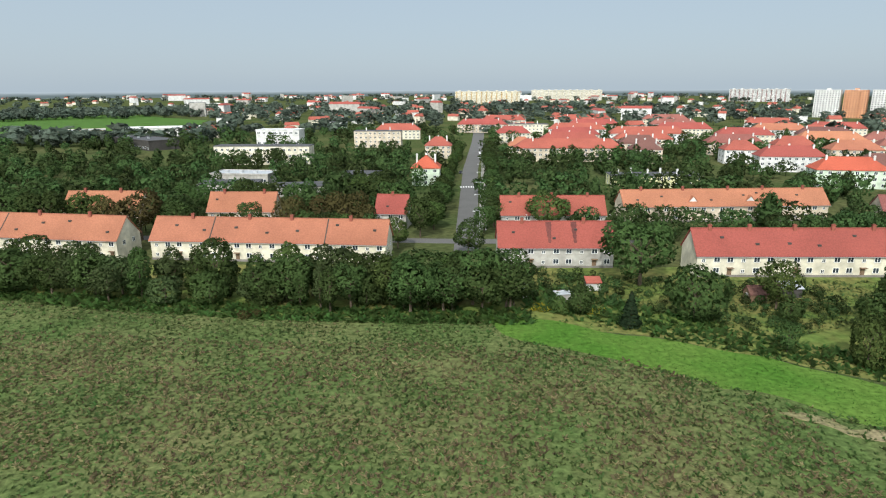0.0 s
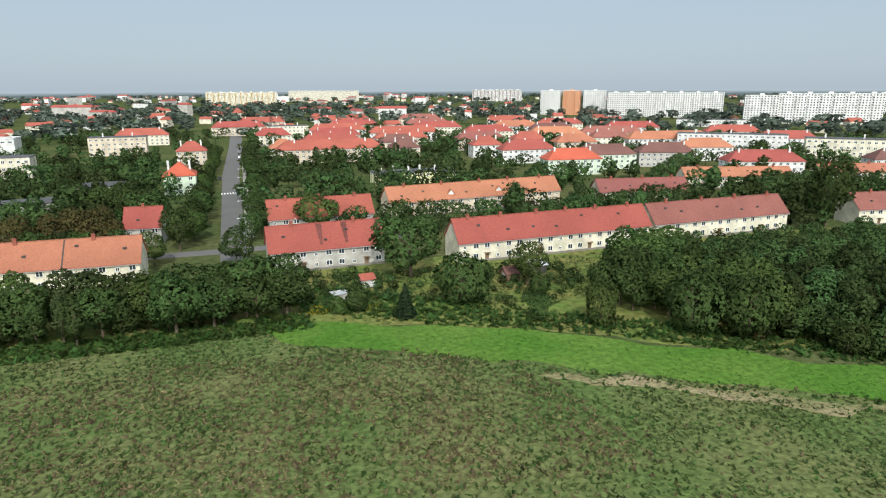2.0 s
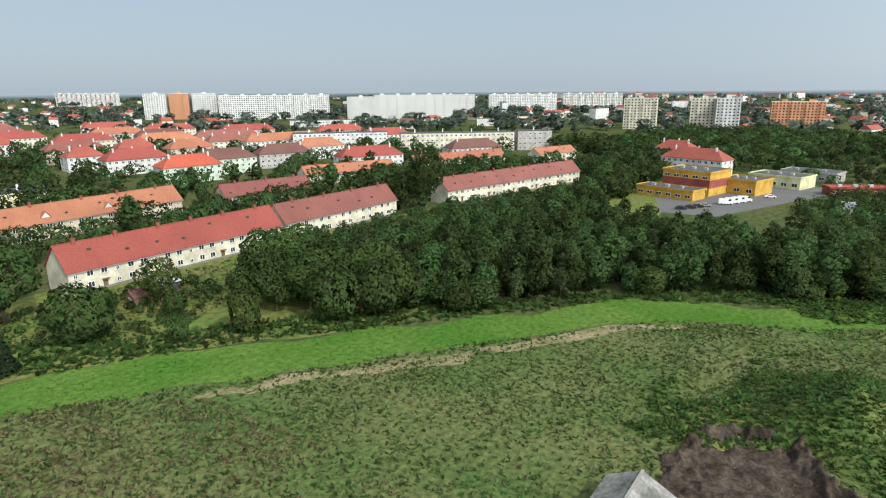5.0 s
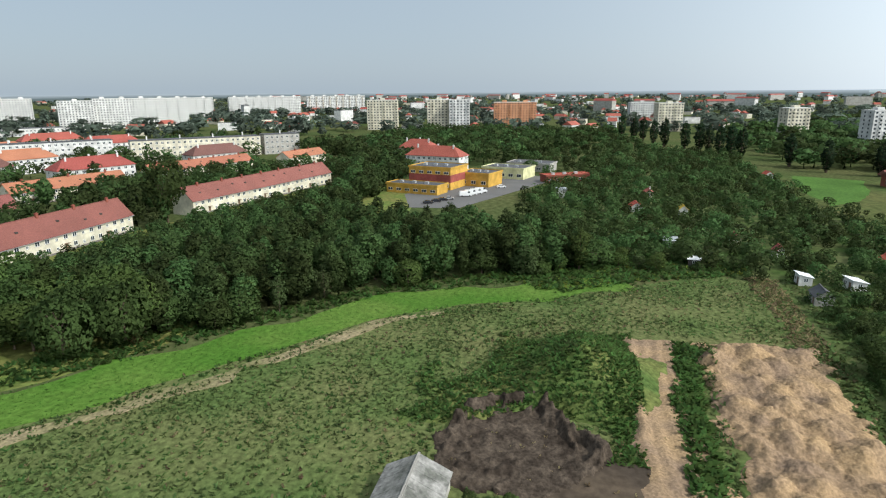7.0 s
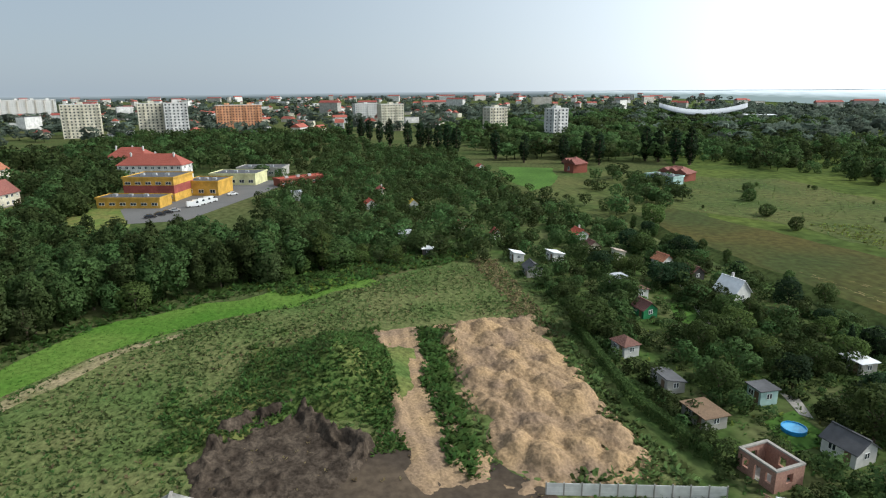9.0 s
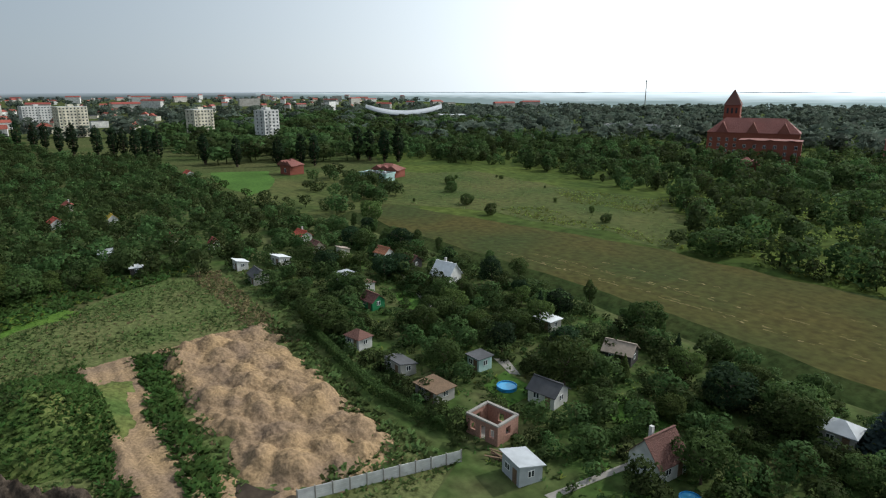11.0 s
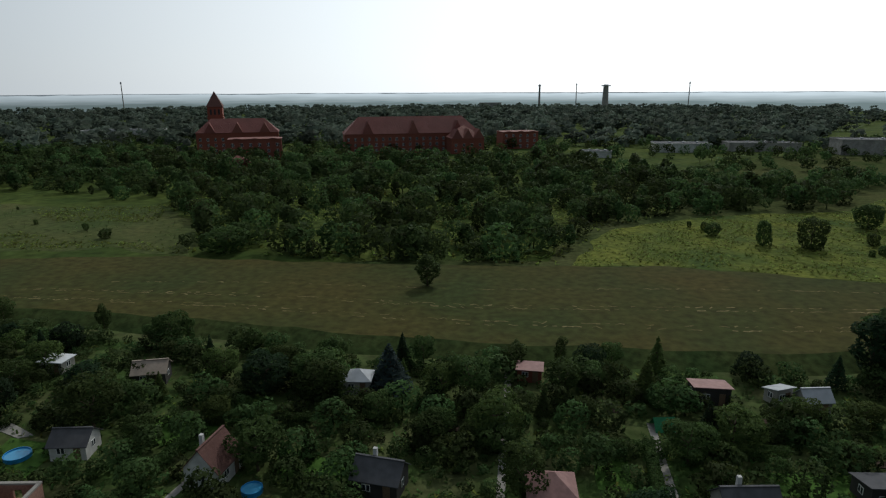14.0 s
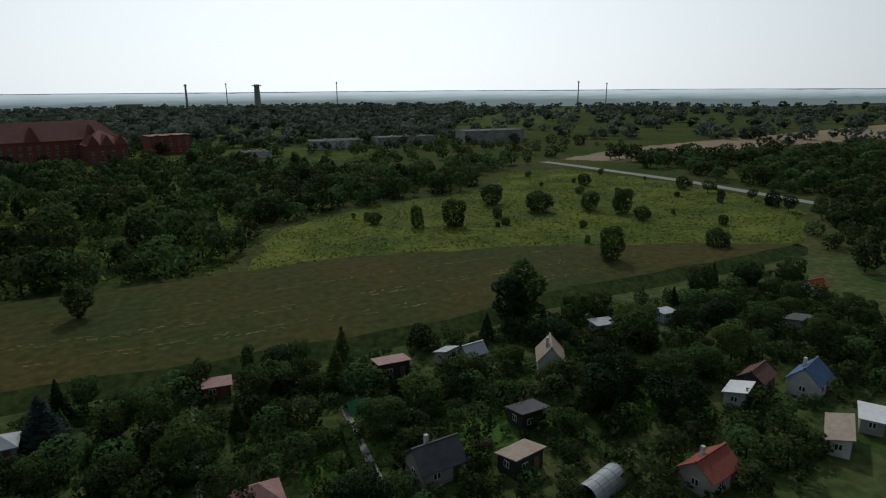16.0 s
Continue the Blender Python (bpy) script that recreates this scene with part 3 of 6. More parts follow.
def tufts(name, pts, spacing, size, material, label, seed, keep=1.0, blades=4, lean=0.5, z=None, patchy=0.0, avoid=None):
    """Weeds and grass tufts, strewn."""
    rng = np.random.default_rng(seed)
    p = scatter(pts, spacing, seed, keep)
    if avoid:
        for poly in avoid:
            p = p[~inside(p[:, 0], p[:, 1], poly)]
    if patchy:
        d = np.array([noise.noise((x * 0.09, y * 0.09, seed)) for x, y in p])
        p = p[d > rng.uniform(-patchy, patchy, len(p)) - 0.15]
    n = len(p)
    h = size * rng.uniform(0.55, 1.35, n)
    ground = np.array([z(x, y) for x, y in p]) if z else np.zeros(n)
    vs, ns = [], []
    for b in range(blades):
        a = rng.uniform(0, 6.283, n)
        ca, sa = np.cos(a), np.sin(a)
        w, out, up = h * rng.uniform(0.28, 0.5, n), h * rng.uniform(0.5, lean + 0.5, n), h * rng.uniform(0.35, 0.8, n)
        ox, oy = p[:, 0] + rng.normal(0, 0.15, n) * size, p[:, 1] + rng.normal(0, 0.15, n) * size
        f = np.stack([np.stack([ox - sa * w * 0.6, oy + ca * w * 0.6, ground], 1), np.stack([ox + sa * w * 0.6, oy - ca * w * 0.6, ground], 1),
                      np.stack([ox + ca * out + sa * w * 0.5, oy + sa * out - ca * w * 0.5, ground + up], 1), np.stack([ox + ca * out - sa * w * 0.5, oy + sa * out + ca * w * 0.5, ground + up * 0.85], 1)], 1)
        vs.append(f)
        tip = np.stack([ca * 0.35, sa * 0.35, np.ones(n)], 1) + rng.normal(0, 0.2, (n, 3))
        ns.append(np.repeat((tip / np.linalg.norm(tip, axis=1)[:, None])[:, None], 4, axis=1))
    v = np.stack(vs, 1).reshape(-1, 3)
    me = arrays_mesh(name, v, np.arange(len(v)).reshape(-1, 4), material, tint=np.repeat(rng.random(n), blades * 4), normals=np.stack(ns, 1).reshape(-1, 3))
    return tagged(new(name, me), label, "weeds", kind="stuff")


rt = random.Random(21)


def any_of(seq):
    return seq[rt.randrange(len(seq))]


def clump(spots, kinds, low, high, foliage, wide=(0.9, 1.2)):
    for x, y in spots:
        k = any_of(kinds)
        plant(k, any_of(foliage), x, y, rt.uniform(low, high), rt.uniform(0, 360), rt.randrange(3), rt.uniform(*wide))


# trees that stand out before the terraces
for k, f, x, y, h, w in [("bush", "leaf", 50, 116, 13.5, 0.95), ("spruce", "leaf_dark", 36, 112, 7.5, 1.3), ("bush", "leaf", 28, 119, 7.5, 0.8), ("bush", "leaf_light", 70, 94, 10.5, 0.72), ("bush", "leaf", 68, 114, 6, 1.0), ("round", "leaf_light", 69, 121, 11, 0.95),
                         ("wide", "leaf", 46, 138, 17, 1.15), ("bush", "leaf", 84, 85, 13.5, 0.9), ("bush", "leaf", 92, 79, 14, 0.9), ("bush", "leaf", 102, 67, 7.5, 1.1), ("round", "leaf", 190, 139, 23, 0.85), ("wide", "leaf_light", 33, 192, 14, 1.1), ("bush", "leaf_light", 24, 120, 4, 1.2), ("round", "leaf", 60, 100, 6, 1.0)]:
    plant(k, f, x, y, h, rt.uniform(0, 360), rt.randrange(3), w)
# hedgerow along the field's far edge
clump(scatter([(-150, 138), (-98, 134), (-70, 127), (-33, 121), (-12, 119), (17, 118), (17, 128), (-12, 130), (-33, 132), (-98, 146), (-150, 150)], 5.2, 3), ["round", "tall", "birch", "round", "bush"], 7, 13.5, ["leaf", "leaf", "leaf_light", "leaf_birch", "leaf"], (1.0, 1.3))
clump([(-8, 122), (0, 121), (8, 121), (14, 122), (3, 126), (-3, 128), (10, 127)], ["tall", "round"], 10, 12.5, ["leaf"], (1.1, 1.4))
# the wood beyond the green strip: its front rows
WOOD = [(92, 80), (106, 64), (126, 48), (143, 22), (158, -8), (168, -8), (184, 8), (182, 34), (186, 58), (206, 78), (212, 86), (160, 100), (118, 106), (98, 100)]
FRONT = [(94, 78), (106, 63), (127, 47), (144, 21), (158, -8), (164, -2), (150, 26), (136, 52), (114, 74), (100, 92)]
clump(scatter(FRONT, 6.8, 5, 0.9), ["birch", "tall", "bush", "round"], 6.5, 11.5, ["leaf_birch", "leaf", "leaf_light", "leaf_birch"], (1.1, 1.5))
woods("woodland", scatter(WOOD, 4.5, 6), (6.5, 13.2), ["birch", "tall", "birch", "tall", "birch"], 900, 0.0225, M["woods"], "dense mixed wood of birches and broadleaf trees", "woodland", 6, 1.15)
clump(scatter([(80, 84), (96, 77), (110, 98), (108, 122), (90, 116), (78, 100)], 6.6, 16), ["round", "wide", "round"], 9, 14, ["leaf", "leaf", "leaf_light"], (1.0, 1.3))
# street trees and gardens among the terraces
woods("terrace_trees", np.concatenate([scatter([(-150, 176), (-8, 170), (-8, 182), (-150, 190)], 8, 7, 0.6), scatter([(18, 168), (60, 172), (190, 170), (190, 186), (60, 190), (18, 184)], 8.5, 8, 0.8), scatter([(200, 165), (300, 140), (340, 150), (300, 185), (205, 205)], 9, 9, 0.75)]), (7.5, 12), ["round", "wide", "round"], 700, 0.034, M["woods"], "garden trees between the rows of terraces", "trees", 111, 1.05)
clump([(-13, 173), (7, 166), (-3, 197), (-30, 176), (13, 190)], ["round"], 8.5, 10.5, ["leaf_light", "leaf"])
# old trees, some browning, between the front terrace and the houses behind
for f, x, y, h, w in [("leaf_rust", -92, 184, 16.5, 1.0), ("leaf_rust", -101, 186, 13.5, 1.0), ("leaf", -82, 186, 13.5, 1.0), ("leaf", -60, 189, 11.5, 0.8), ("leaf_rust", -47, 186, 14.0, 0.9), ("leaf", -40, 183, 10.5, 1.0), ("leaf_rust", -28, 185, 16.0, 1.0), ("leaf_rust", -35, 188, 14.0, 1.1), ("leaf", -7, 186, 13.5, 0.85), ("leaf", -121, 186, 16.5, 1.0), ("leaf", -132, 188, 17.5, 1.1), ("leaf_light", -111, 190, 15.0, 1.0), ("leaf", -143, 190, 16.0, 1.1), ("leaf", -16, 214, 15.0, 1.0), ("leaf", -22, 226, 16.0, 1.0), ("leaf_light", -30, 240, 14.0, 1.1), ("leaf", -52, 222, 13.0, 1.1), ("leaf", -70, 226, 14.0, 1.1), ("leaf", -90, 220, 13.0, 1.1)]:
    plant("wide" if w > 0.95 else "round", f, x, y, h, rt.uniform(0, 360), rt.randrange(3), w)
# trees along the street, and scrub between the wood and the terraces
clump([(6.5 + (y - 205) * 0.067 + d + rt.uniform(-1, 1), y) for y in range(200, 420, 14) for d in (-9.5, 10.5)], ["round", "tall"], 8, 12, ["leaf", "leaf", "leaf_light"], (1.0, 1.2))
woods("garden_scrub", scatter([(98, 100), (118, 106), (160, 100), (212, 86), (250, 95), (285, 105), (240, 118), (196, 128), (130, 134), (104, 130)], 4.2, 10, 0.85), (3.0, 6.6), ["bush", "round"], 380, 0.042, M["woods"], "scrub and garden trees behind the terraces", "shrubs", 17, 1.1)
woods("yard_shrubs", scatter([(14, 126), (40, 120), (66, 106), (86, 122), (80, 138), (16, 148)], 2.9, 18, 0.85), (0.8, 2.8), ["bush", "round"], 220, 0.055, M["woods"], "low shrubs in the terraces' back gardens", "shrubs", 19, 1.2)

# ---- houses ----
M["soot"] = mat("sooty_tiles", (0.13, 0.04, 0.033), 0.85, 0.3, 2.0, 0.5)


def window_mesh(w, h):
    bm = bmesh.new()
    t = 0.09
    for x0, x1, z0, z1 in ((0, w, 0, t), (0, w, h - t, h), (0, t, t, h - t), (w - t, w, t, h - t), (w / 2 - 0.04, w / 2 + 0.04, t, h - t)):
        box(bm, x0 - w / 2, x1 - w / 2, -0.06, 0.05, z0, z1)
    frame_mesh = mesh_of(bm, "window_frame", M["frame"])
    bm = bmesh.new()
    box(bm, t - w / 2, w / 2 - t, -0.02, 0.02, t, h - t)
    pane = mesh_of(bm, "pane", M["glass"])
    bm = bmesh.new()
    box(bm, -w / 2 - 0.12, w / 2 + 0.12, -0.16, 0.0, -0.08, -0.001)
    return frame_mesh, pane, mesh_of(bm, "sill", M["wall_grey"])


WIN = {}


def far_window(parent, x, y, z, w, h, turn=0.0):
    """A window seen from far off: frame and pane in one."""
    if (w, h, "far") not in WIN:
        bm = bmesh.new()
        box(bm, -w / 2, w / 2, -0.05, 0.03, 0, h, 0)
        for i in (-1, 1):
            box(bm, i * w / 4 - w / 4 + 0.07, i * w / 4 + w / 4 - 0.07, -0.06, -0.04, 0.09, h - 0.09, 1)
        WIN[(w, h, "far")] = mesh_of(bm, "window", M["frame"], M["glass"])
    part("window", WIN[(w, h, "far")], None, parent).matrix_local = pose(x, y, z, 0, 0, turn)


def window(parent, x, y, z, w, h, turn=0.0):
    if (w, h) not in WIN:
        WIN[(w, h)] = window_mesh(w, h)
    f, p, s = WIN[(w, h)]
    ob = part("window", f, None, parent)
    ob.matrix_local = pose(x, y, z, 0, 0, turn)
    part("pane", p, None, ob)
    part("sill", s, None, ob)


def roof_parts(t, material, L, D, eave, ridge, over=0.4, thick=0.2):
    """Two slopes and the ridge course of a gabled roof."""
    m, k = D / 2, (ridge - eave) / (D / 2)
    for y0 in (-over, D + over):
        bm = bmesh.new()
        z0 = eave - over * k
        ring = [(-over, y0, z0), (L + over, y0, z0), (L + over, m, ridge), (-over, m, ridge)]
        solid(bm, ring, [(x, y, z + thick) for x, y, z in ring])
        part("roof_slope", bm, material, t)
    bm = bmesh.new()
    box(bm, -over, L + over, m - 0.14, m + 0.14, ridge + thick - 0.05, ridge + thick + 0.1)
    part("ridge_course", bm, material, t)


def hip_roof(L, D, eave, ridge, over=0.5, thick=0.2):
    bm = bmesh.new()
    r = min(D / 2, L / 2 - 0.2)
    a = [(-over, -over, eave), (L + over, -over, eave), (L + over, D + over, eave), (-over, D + over, eave)]
    lo = [bm.verts.new(p) for p in a]
    hi = [bm.verts.new((x, y, z + thick)) for x, y, z in a]
    p, q = bm.verts.new((r, D / 2, ridge)), bm.verts.new((L - r, D / 2, ridge))
    bm.faces.new(lo[::-1])
    for i in range(4):
        bm.faces.new((lo[i], lo[(i + 1) % 4], hi[(i + 1) % 4], hi[i]))
    bm.faces.new((hi[0], hi[1], q, p))
    bm.faces.new((hi[2], hi[3], p, q))
    bm.faces.new((hi[1], hi[2], q))
    bm.faces.new((hi[3], hi[0], p))
    return bm


def gable_walls(L, D, eave, ridge):
    bm = bmesh.new()
    m = D / 2
    ends = [[(x, 0, -0.1), (x, D, -0.1), (x, D, eave), (x, m, ridge - 0.02), (x, 0, eave)] for x in (0.0, L)]
    solid(bm, ends[0], ends[1])
    return bm


CHIMNEY = []


def chimney(parent, x, y, z, h=1.5, white=False):
    if not CHIMNEY:
        for m in ("brickred", "wall_white"):
            bm = bmesh.new()
            box(bm, -0.4, 0.4, -0.3, 0.3, -1.2, 0.9)
            box(bm, -0.48, 0.48, -0.38, 0.38, 0.9, 1.05)
            for i in (-0.2, 0.2):
                box(bm, i - 0.1, i + 0.1, -0.1, 0.1, 1.05, 1.3)
            CHIMNEY.append(mesh_of(bm, "chimney", M[m]))
    part("chimney", CHIMNEY[1 if white else 0], None, parent).matrix_local = pose(x, y, z) @ Matrix.Diagonal((1, 1, h / 1.3, 1))


def terrace(x0, y0, x1, y1, ridge, wall, roof, label, depth=10.4, eave=5.6, pitch=3.1, cuts=(), doors=True, chimneys=3, dormers=(), seed=1, near=True, soot=()):
    """A two-storey terrace from one front corner to the other; its back lies to the left of that way."""
    r = random.Random(seed)
    L = math.dist((x0, y0), (x1, y1))
    t = thing("terrace_house", pose(x0, y0, 0, 0, 0, math.degrees(math.atan2(y1 - y0, x1 - x0))), label, "house", "terraced houses")
    part("wall", gable_walls(L, depth, eave, ridge), M[wall], t)
    roof_parts(t, M[roof], L, depth, eave, ridge)
    bm = bmesh.new()
    box(bm, -0.05, L + 0.05, -0.06, 0.0, -0.1, 0.6)
    part("plinth", bm, M["wall_plinth"], t)
    bm = bmesh.new()
    box(bm, -0.4, L + 0.4, -0.56, -0.42, eave - 0.52, eave - 0.4)
    part("gutter", bm, M["metal"], t)
    n = int(L / pitch)
    glaze = window if near else far_window
    for i in range(n):
        x = (i + 0.5) * L / n
        big = (1.5, 1.35) if i % 3 else (0.9, 0.9)
        glaze(t, x, 0, 3.75, *big)
        if doors and i % 5 == 2:
            bm = bmesh.new()
            box(bm, x - 0.55, x + 0.55, -0.05, 0.03, 0.05, 2.2)
            box(bm, x - 0.8, x + 0.8, -0.9, 0.0, 2.35, 2.47)
            part("door", bm, M["wood"], t, "dark wooden back door with a small canopy")
        else:
            glaze(t, x, 0, 1.05, *big)
    for y in (depth * 0.3, depth * 0.7):
        glaze(t, L, y, 3.6, 1.2, 1.3, 90)
    for i in range(chimneys):
        chimney(t, (i + 0.5 + r.uniform(-0.15, 0.15)) * L / chimneys, depth / 2 - 0.3, ridge + 0.1, 1.2)
    for c in cuts:
        bm = bmesh.new()
        k = (ridge - eave) / (depth / 2)
        ring = [(c - 0.15, -0.45, eave - 0.45 * k + 0.2), (c + 0.15, -0.45, eave - 0.45 * k + 0.2), (c + 0.15, depth / 2, ridge + 0.2), (c - 0.15, depth / 2, ridge + 0.2)]
        solid(bm, ring, [(x, y, z + 0.09) for x, y, z in ring])
        part("party_wall_cap", bm, M["wall_dark"], t)
    for i in range(int(L / 9)):
        x, f = (i + r.uniform(0.2, 0.8)) * 9, r.uniform(0.3, 0.75)
        z = eave + (ridge - eave) * f + 0.2
        bm = bmesh.new()
        box(bm, x - 0.4, x + 0.4, depth / 2 * f - 0.45, depth / 2 * f + 0.3, z - 0.35, z + 0.12)
        part("roof_hatch", bm, M["wall_dark"], t)
    for c in soot:
        bm = bmesh.new()
        k = (ridge - eave) / (depth / 2)
        for i in range(8):
            a, b = 0.2 + i * 0.55, 0.75 + i * 0.55
            w0, w1 = 0.75 - 0.06 * i + 0.15 * (i % 2), 0.72 - 0.06 * i
            ring = [(c - w1, depth / 2 - b, ridge - b * k + 0.205), (c + w1, depth / 2 - b, ridge - b * k + 0.205), (c + w0, depth / 2 - a, ridge - a * k + 0.205), (c - w0, depth / 2 - a, ridge - a * k + 0.205)]
            bm.faces.new([bm.verts.new(p) for p in ring])
        part("soot_stain", bm, M["soot"], t, "dark soot stain below a chimney")
    for c in dormers:
        bm = bmesh.new()
        ring = [(c - 1.7, 1.2, eave + 1.0), (c + 1.7, 1.2, eave + 1.0), (c, 1.2, eave + 3.0)]
        solid(bm, ring, [(x, 4.2, z) for x, y, z in ring])
        d = part("dormer", bm, M["wall_white"], t, "small white gabled dormer")
        bm = bmesh.new()
        for s in (-1, 1):
            ring = [(c, 0.9, eave + 3.05), (c + s * 2.1, 0.9, eave + 0.65), (c + s * 2.1, 4.4, eave + 0.65), (c, 4.4, eave + 3.05)]
            solid(bm, ring, [(x, y, z + 0.15) for x, y, z in ring])
        part("dormer_roof", bm, M[roof], d)
    return t


terrace(-160, 172.5, -87.9, 161.6, 11.0, "wall_cream", "roof_orange", "cream two-storey terrace with an orange tiled roof", cuts=(37,), chimneys=4, seed=1)
terrace(-78.9, 162.1, -15.0, 156.2, 10.8, "wall_cream", "roof_orange", "long cream terrace with an orange tiled roof in three parts", cuts=(16.5, 48), chimneys=4, seed=2)
terrace(14.3, 152.8, 43.5, 152.3, 11.0, "wall_grey", "roof_red", "grey rendered terrace with a red roof and soot marks", chimneys=2, seed=3, soot=(13.0, 19.5, 28.5))
terrace(61.5, 144.2, 122.2, 143.0, 10.9, "wall_cream", "roof_red", "long pale terrace with a bright red tiled roof", chimneys=6, seed=4)
terrace(124.5, 143.6, 175.9, 141.8, 10.7, "wall_cream", "roof_maroon", "pale terrace with a dull maroon tiled roof", chimneys=4, seed=5)
terrace(201.8, 136.3, 288.5, 116.8, 10.2, "wall_cream", "roof_maroon", "very long pale terrace with a maroon roof", chimneys=7, seed=6, near=False)
terrace(-128, 205, -102, 204, 11.0, "wall_beige", "roof_orange", "beige house with an orange roof behind trees", chimneys=2, seed=7, near=False)
terrace(-78, 201.5, -56, 201, 11.0, "wall_beige", "roof_orange", "beige house with an orange tiled roof", chimneys=2, seed=8, near=False)
terrace(-22, 197.7, -12.0, 196.4, 10.7, "wall_grey", "roof_red", "small grey corner house with a red roof", chimneys=1, seed=9, near=False)
terrace(18.8, 194.0, 51.9, 193.3, 10.7, "wall_grey", "roof_red", "grey terrace with a red tiled roof and white chimneys", chimneys=3, seed=10, near=False)
terrace(61.6, 206.6, 132.6, 209.3, 10.4, "wall_beige", "roof_orange", "long terrace with an orange roof and gabled dormers", dormers=(24, 44), chimneys=5, seed=11, near=False)
terrace(143.7, 198.1, 180, 190, 9.8, "wall_beige", "roof_maroon", "terrace with a dull red roof among trees", chimneys=3, seed=12, near=False)
terrace(204.3, 218.8, 251.3, 202.3, 9.2, "wall_cream", "roof_orange", "terrace with an orange roof behind trees", chimneys=3, seed=13, near=False)
terrace(273.8, 205.5, 333.7, 183.3, 9.0, "wall_cream", "roof_orange", "long low terrace with an orange roof", chimneys=4, seed=14, near=False)
terrace(346, 166, 378, 156, 9.0, "wall_cream", "roof_orange", "short terrace with an orange roof", chimneys=2, seed=15, near=False)


def block(x, y, L, turn, wall, roof, label, depth=12.5, eave=8.2, rise=5.6, storeys=3, flat_top=False, chimneys=3, pitch=3.4):
    """A free-standing block of flats about its front's middle; it faces against its own y."""
    t = thing("apartment_house", pose(x, y, 0, 0, 0, turn) @ pose(-L / 2, 0, 0), label, "apartment house", "blocks of flats")
    bm = bmesh.new()
    box(bm, 0, L, 0, depth, -0.1, eave)
    part("wall", bm, M[wall], t)
    if flat_top:
        bm = bmesh.new()
        box(bm, -0.25, L + 0.25, -0.25, depth + 0.25, eave, eave + 0.35)
        part("roof", bm, M[roof], t)
    else:
        part("roof", hip_roof(L, depth, eave, eave + rise), M[roof], t)
    n = max(1, int(L / pitch))
    step = eave / storeys
    for s in range(storeys):
        for i in range(n):
            far_window(t, (i + 0.5) * L / n, 0, s * step + 0.9, 1.5, 1.4)
        for y0 in (depth * 0.28, depth * 0.72):
            far_window(t, 0, y0, s * step + 0.9, 1.2, 1.4, -90)
            far_window(t, L, y0, s * step + 0.9, 1.2, 1.4, 90)
    for i in range(chimneys):
        chimney(t, (i + 0.5) * L / chimneys, depth / 2 + (1.6 if i % 2 else -1.6), eave + (0.6 if flat_top else rise * 0.75), 2.3, True)
    return t


for x, y, L, turn, wall, roof in [(78, 385, 66, -3, "beige", "red"), (123, 374, 18, -3, "beige", "brown"), (91, 445, 42, -3, "beige", "red"), (51, 402, 17, -3, "cream", "orange"), (165, 504, 60, -6, "white", "red"), (178, 370, 20, -8, "white", "red"), (188, 333, 34, -8, "white", "red"), (275, 442, 44, -12, "cream", "orange"), (244, 366, 29, -10, "beige", "orange")]:
    block(x, y, L, turn, "wall_" + wall, "roof_" + roof, wall + " three-storey flats with a " + roof + " hipped roof")
for x, y, L, turn, wall, roof in [(184, 277, 30, -10, "mint", "scarlet"), (214, 290, 34, -12, "mint", "brown"), (320, 430, 52, -20, "beige", "maroon"), (321, 362, 62, -18, "white", "orange"), (252, 286, 32, -22, "grey", "brown"), (296, 301, 33, -20, "white", "orange"), (-8, 290, 13, -2, "mint", "scarlet"), (-3, 405, 17, -2, "beige", "red"), (267, 231, 38, -24, "white", "red"), (340, 207, 36, -28, "white", "brown")]:
    block(x, y, L, turn, "wall_" + wall, "roof_" + roof, wall + " three-storey flats with a " + roof + " tiled roof")
for x, y, L, turn, wall, roof in [(344, 78, 34, -105, "white", "red"), (120, 560, 50, -8, "white", "red"), (215, 560, 48, -12, "cream", "red"), (290, 540, 44, -15, "white", "orange"), (380, 480, 50, -22, "white", "red"), (420, 400, 44, -28, "cream", "red"), (400, 330, 40, -30, "white", "red"), (40, 640, 50, -5, "beige", "red"), (-40, 560, 40, 0, "cream", "red"), (390, 100, 24, -105, "beige", "red")]:
    block(x, y, L, turn, "wall_" + wall, "roof_" + roof, wall + " flats with a " + roof + " tiled roof among trees")
for x, y, L, turn, wall, roof in [(105, 500, 40, -4, "beige", "red"), (145, 450, 40, -6, "cream", "red"), (196, 418, 36, -8, "beige", "maroon"), (235, 486, 42, -10, "cream", "red"), (58, 516, 28, -3, "cream", "red"), (150, 625, 50, -8, "beige", "red"), (230, 625, 46, -12, "white", "maroon"), (70, 725, 50, -4, "beige", "red"), (165, 730, 60, -8, "cream", "red"), (258, 730, 50, -12, "beige", "maroon"), (335, 640, 48, -18, "white", "red"), (300, 490, 40, -16, "beige", "brown"), (352, 560, 46, -20, "cream", "red"), (131, 414, 26, -5, "beige", "brown"), (226, 400, 24, -10, "beige", "red"), (290, 390, 30, -16, "cream", "maroon")]:
    block(x, y, L, turn, "wall_" + wall, "roof_" + roof, wall + " old flats with a steep " + roof + " roof")
block(76, 574, 32, -4, "wall_cream", "flatroof", "cream flat-roofed four-storey flats", eave=12, storeys=4, flat_top=True)
block(98, 281, 41, -1, "wall_lemon", "flatroof", "long pale yellow flat-roofed building", eave=5.4, storeys=2, flat_top=True, chimneys=6)
block(-109, 375, 58, -2, "wall_cream", "flatroof", "long cream school with ochre panels and a flat roof", eave=11, storeys=3, flat_top=True, chimneys=0)
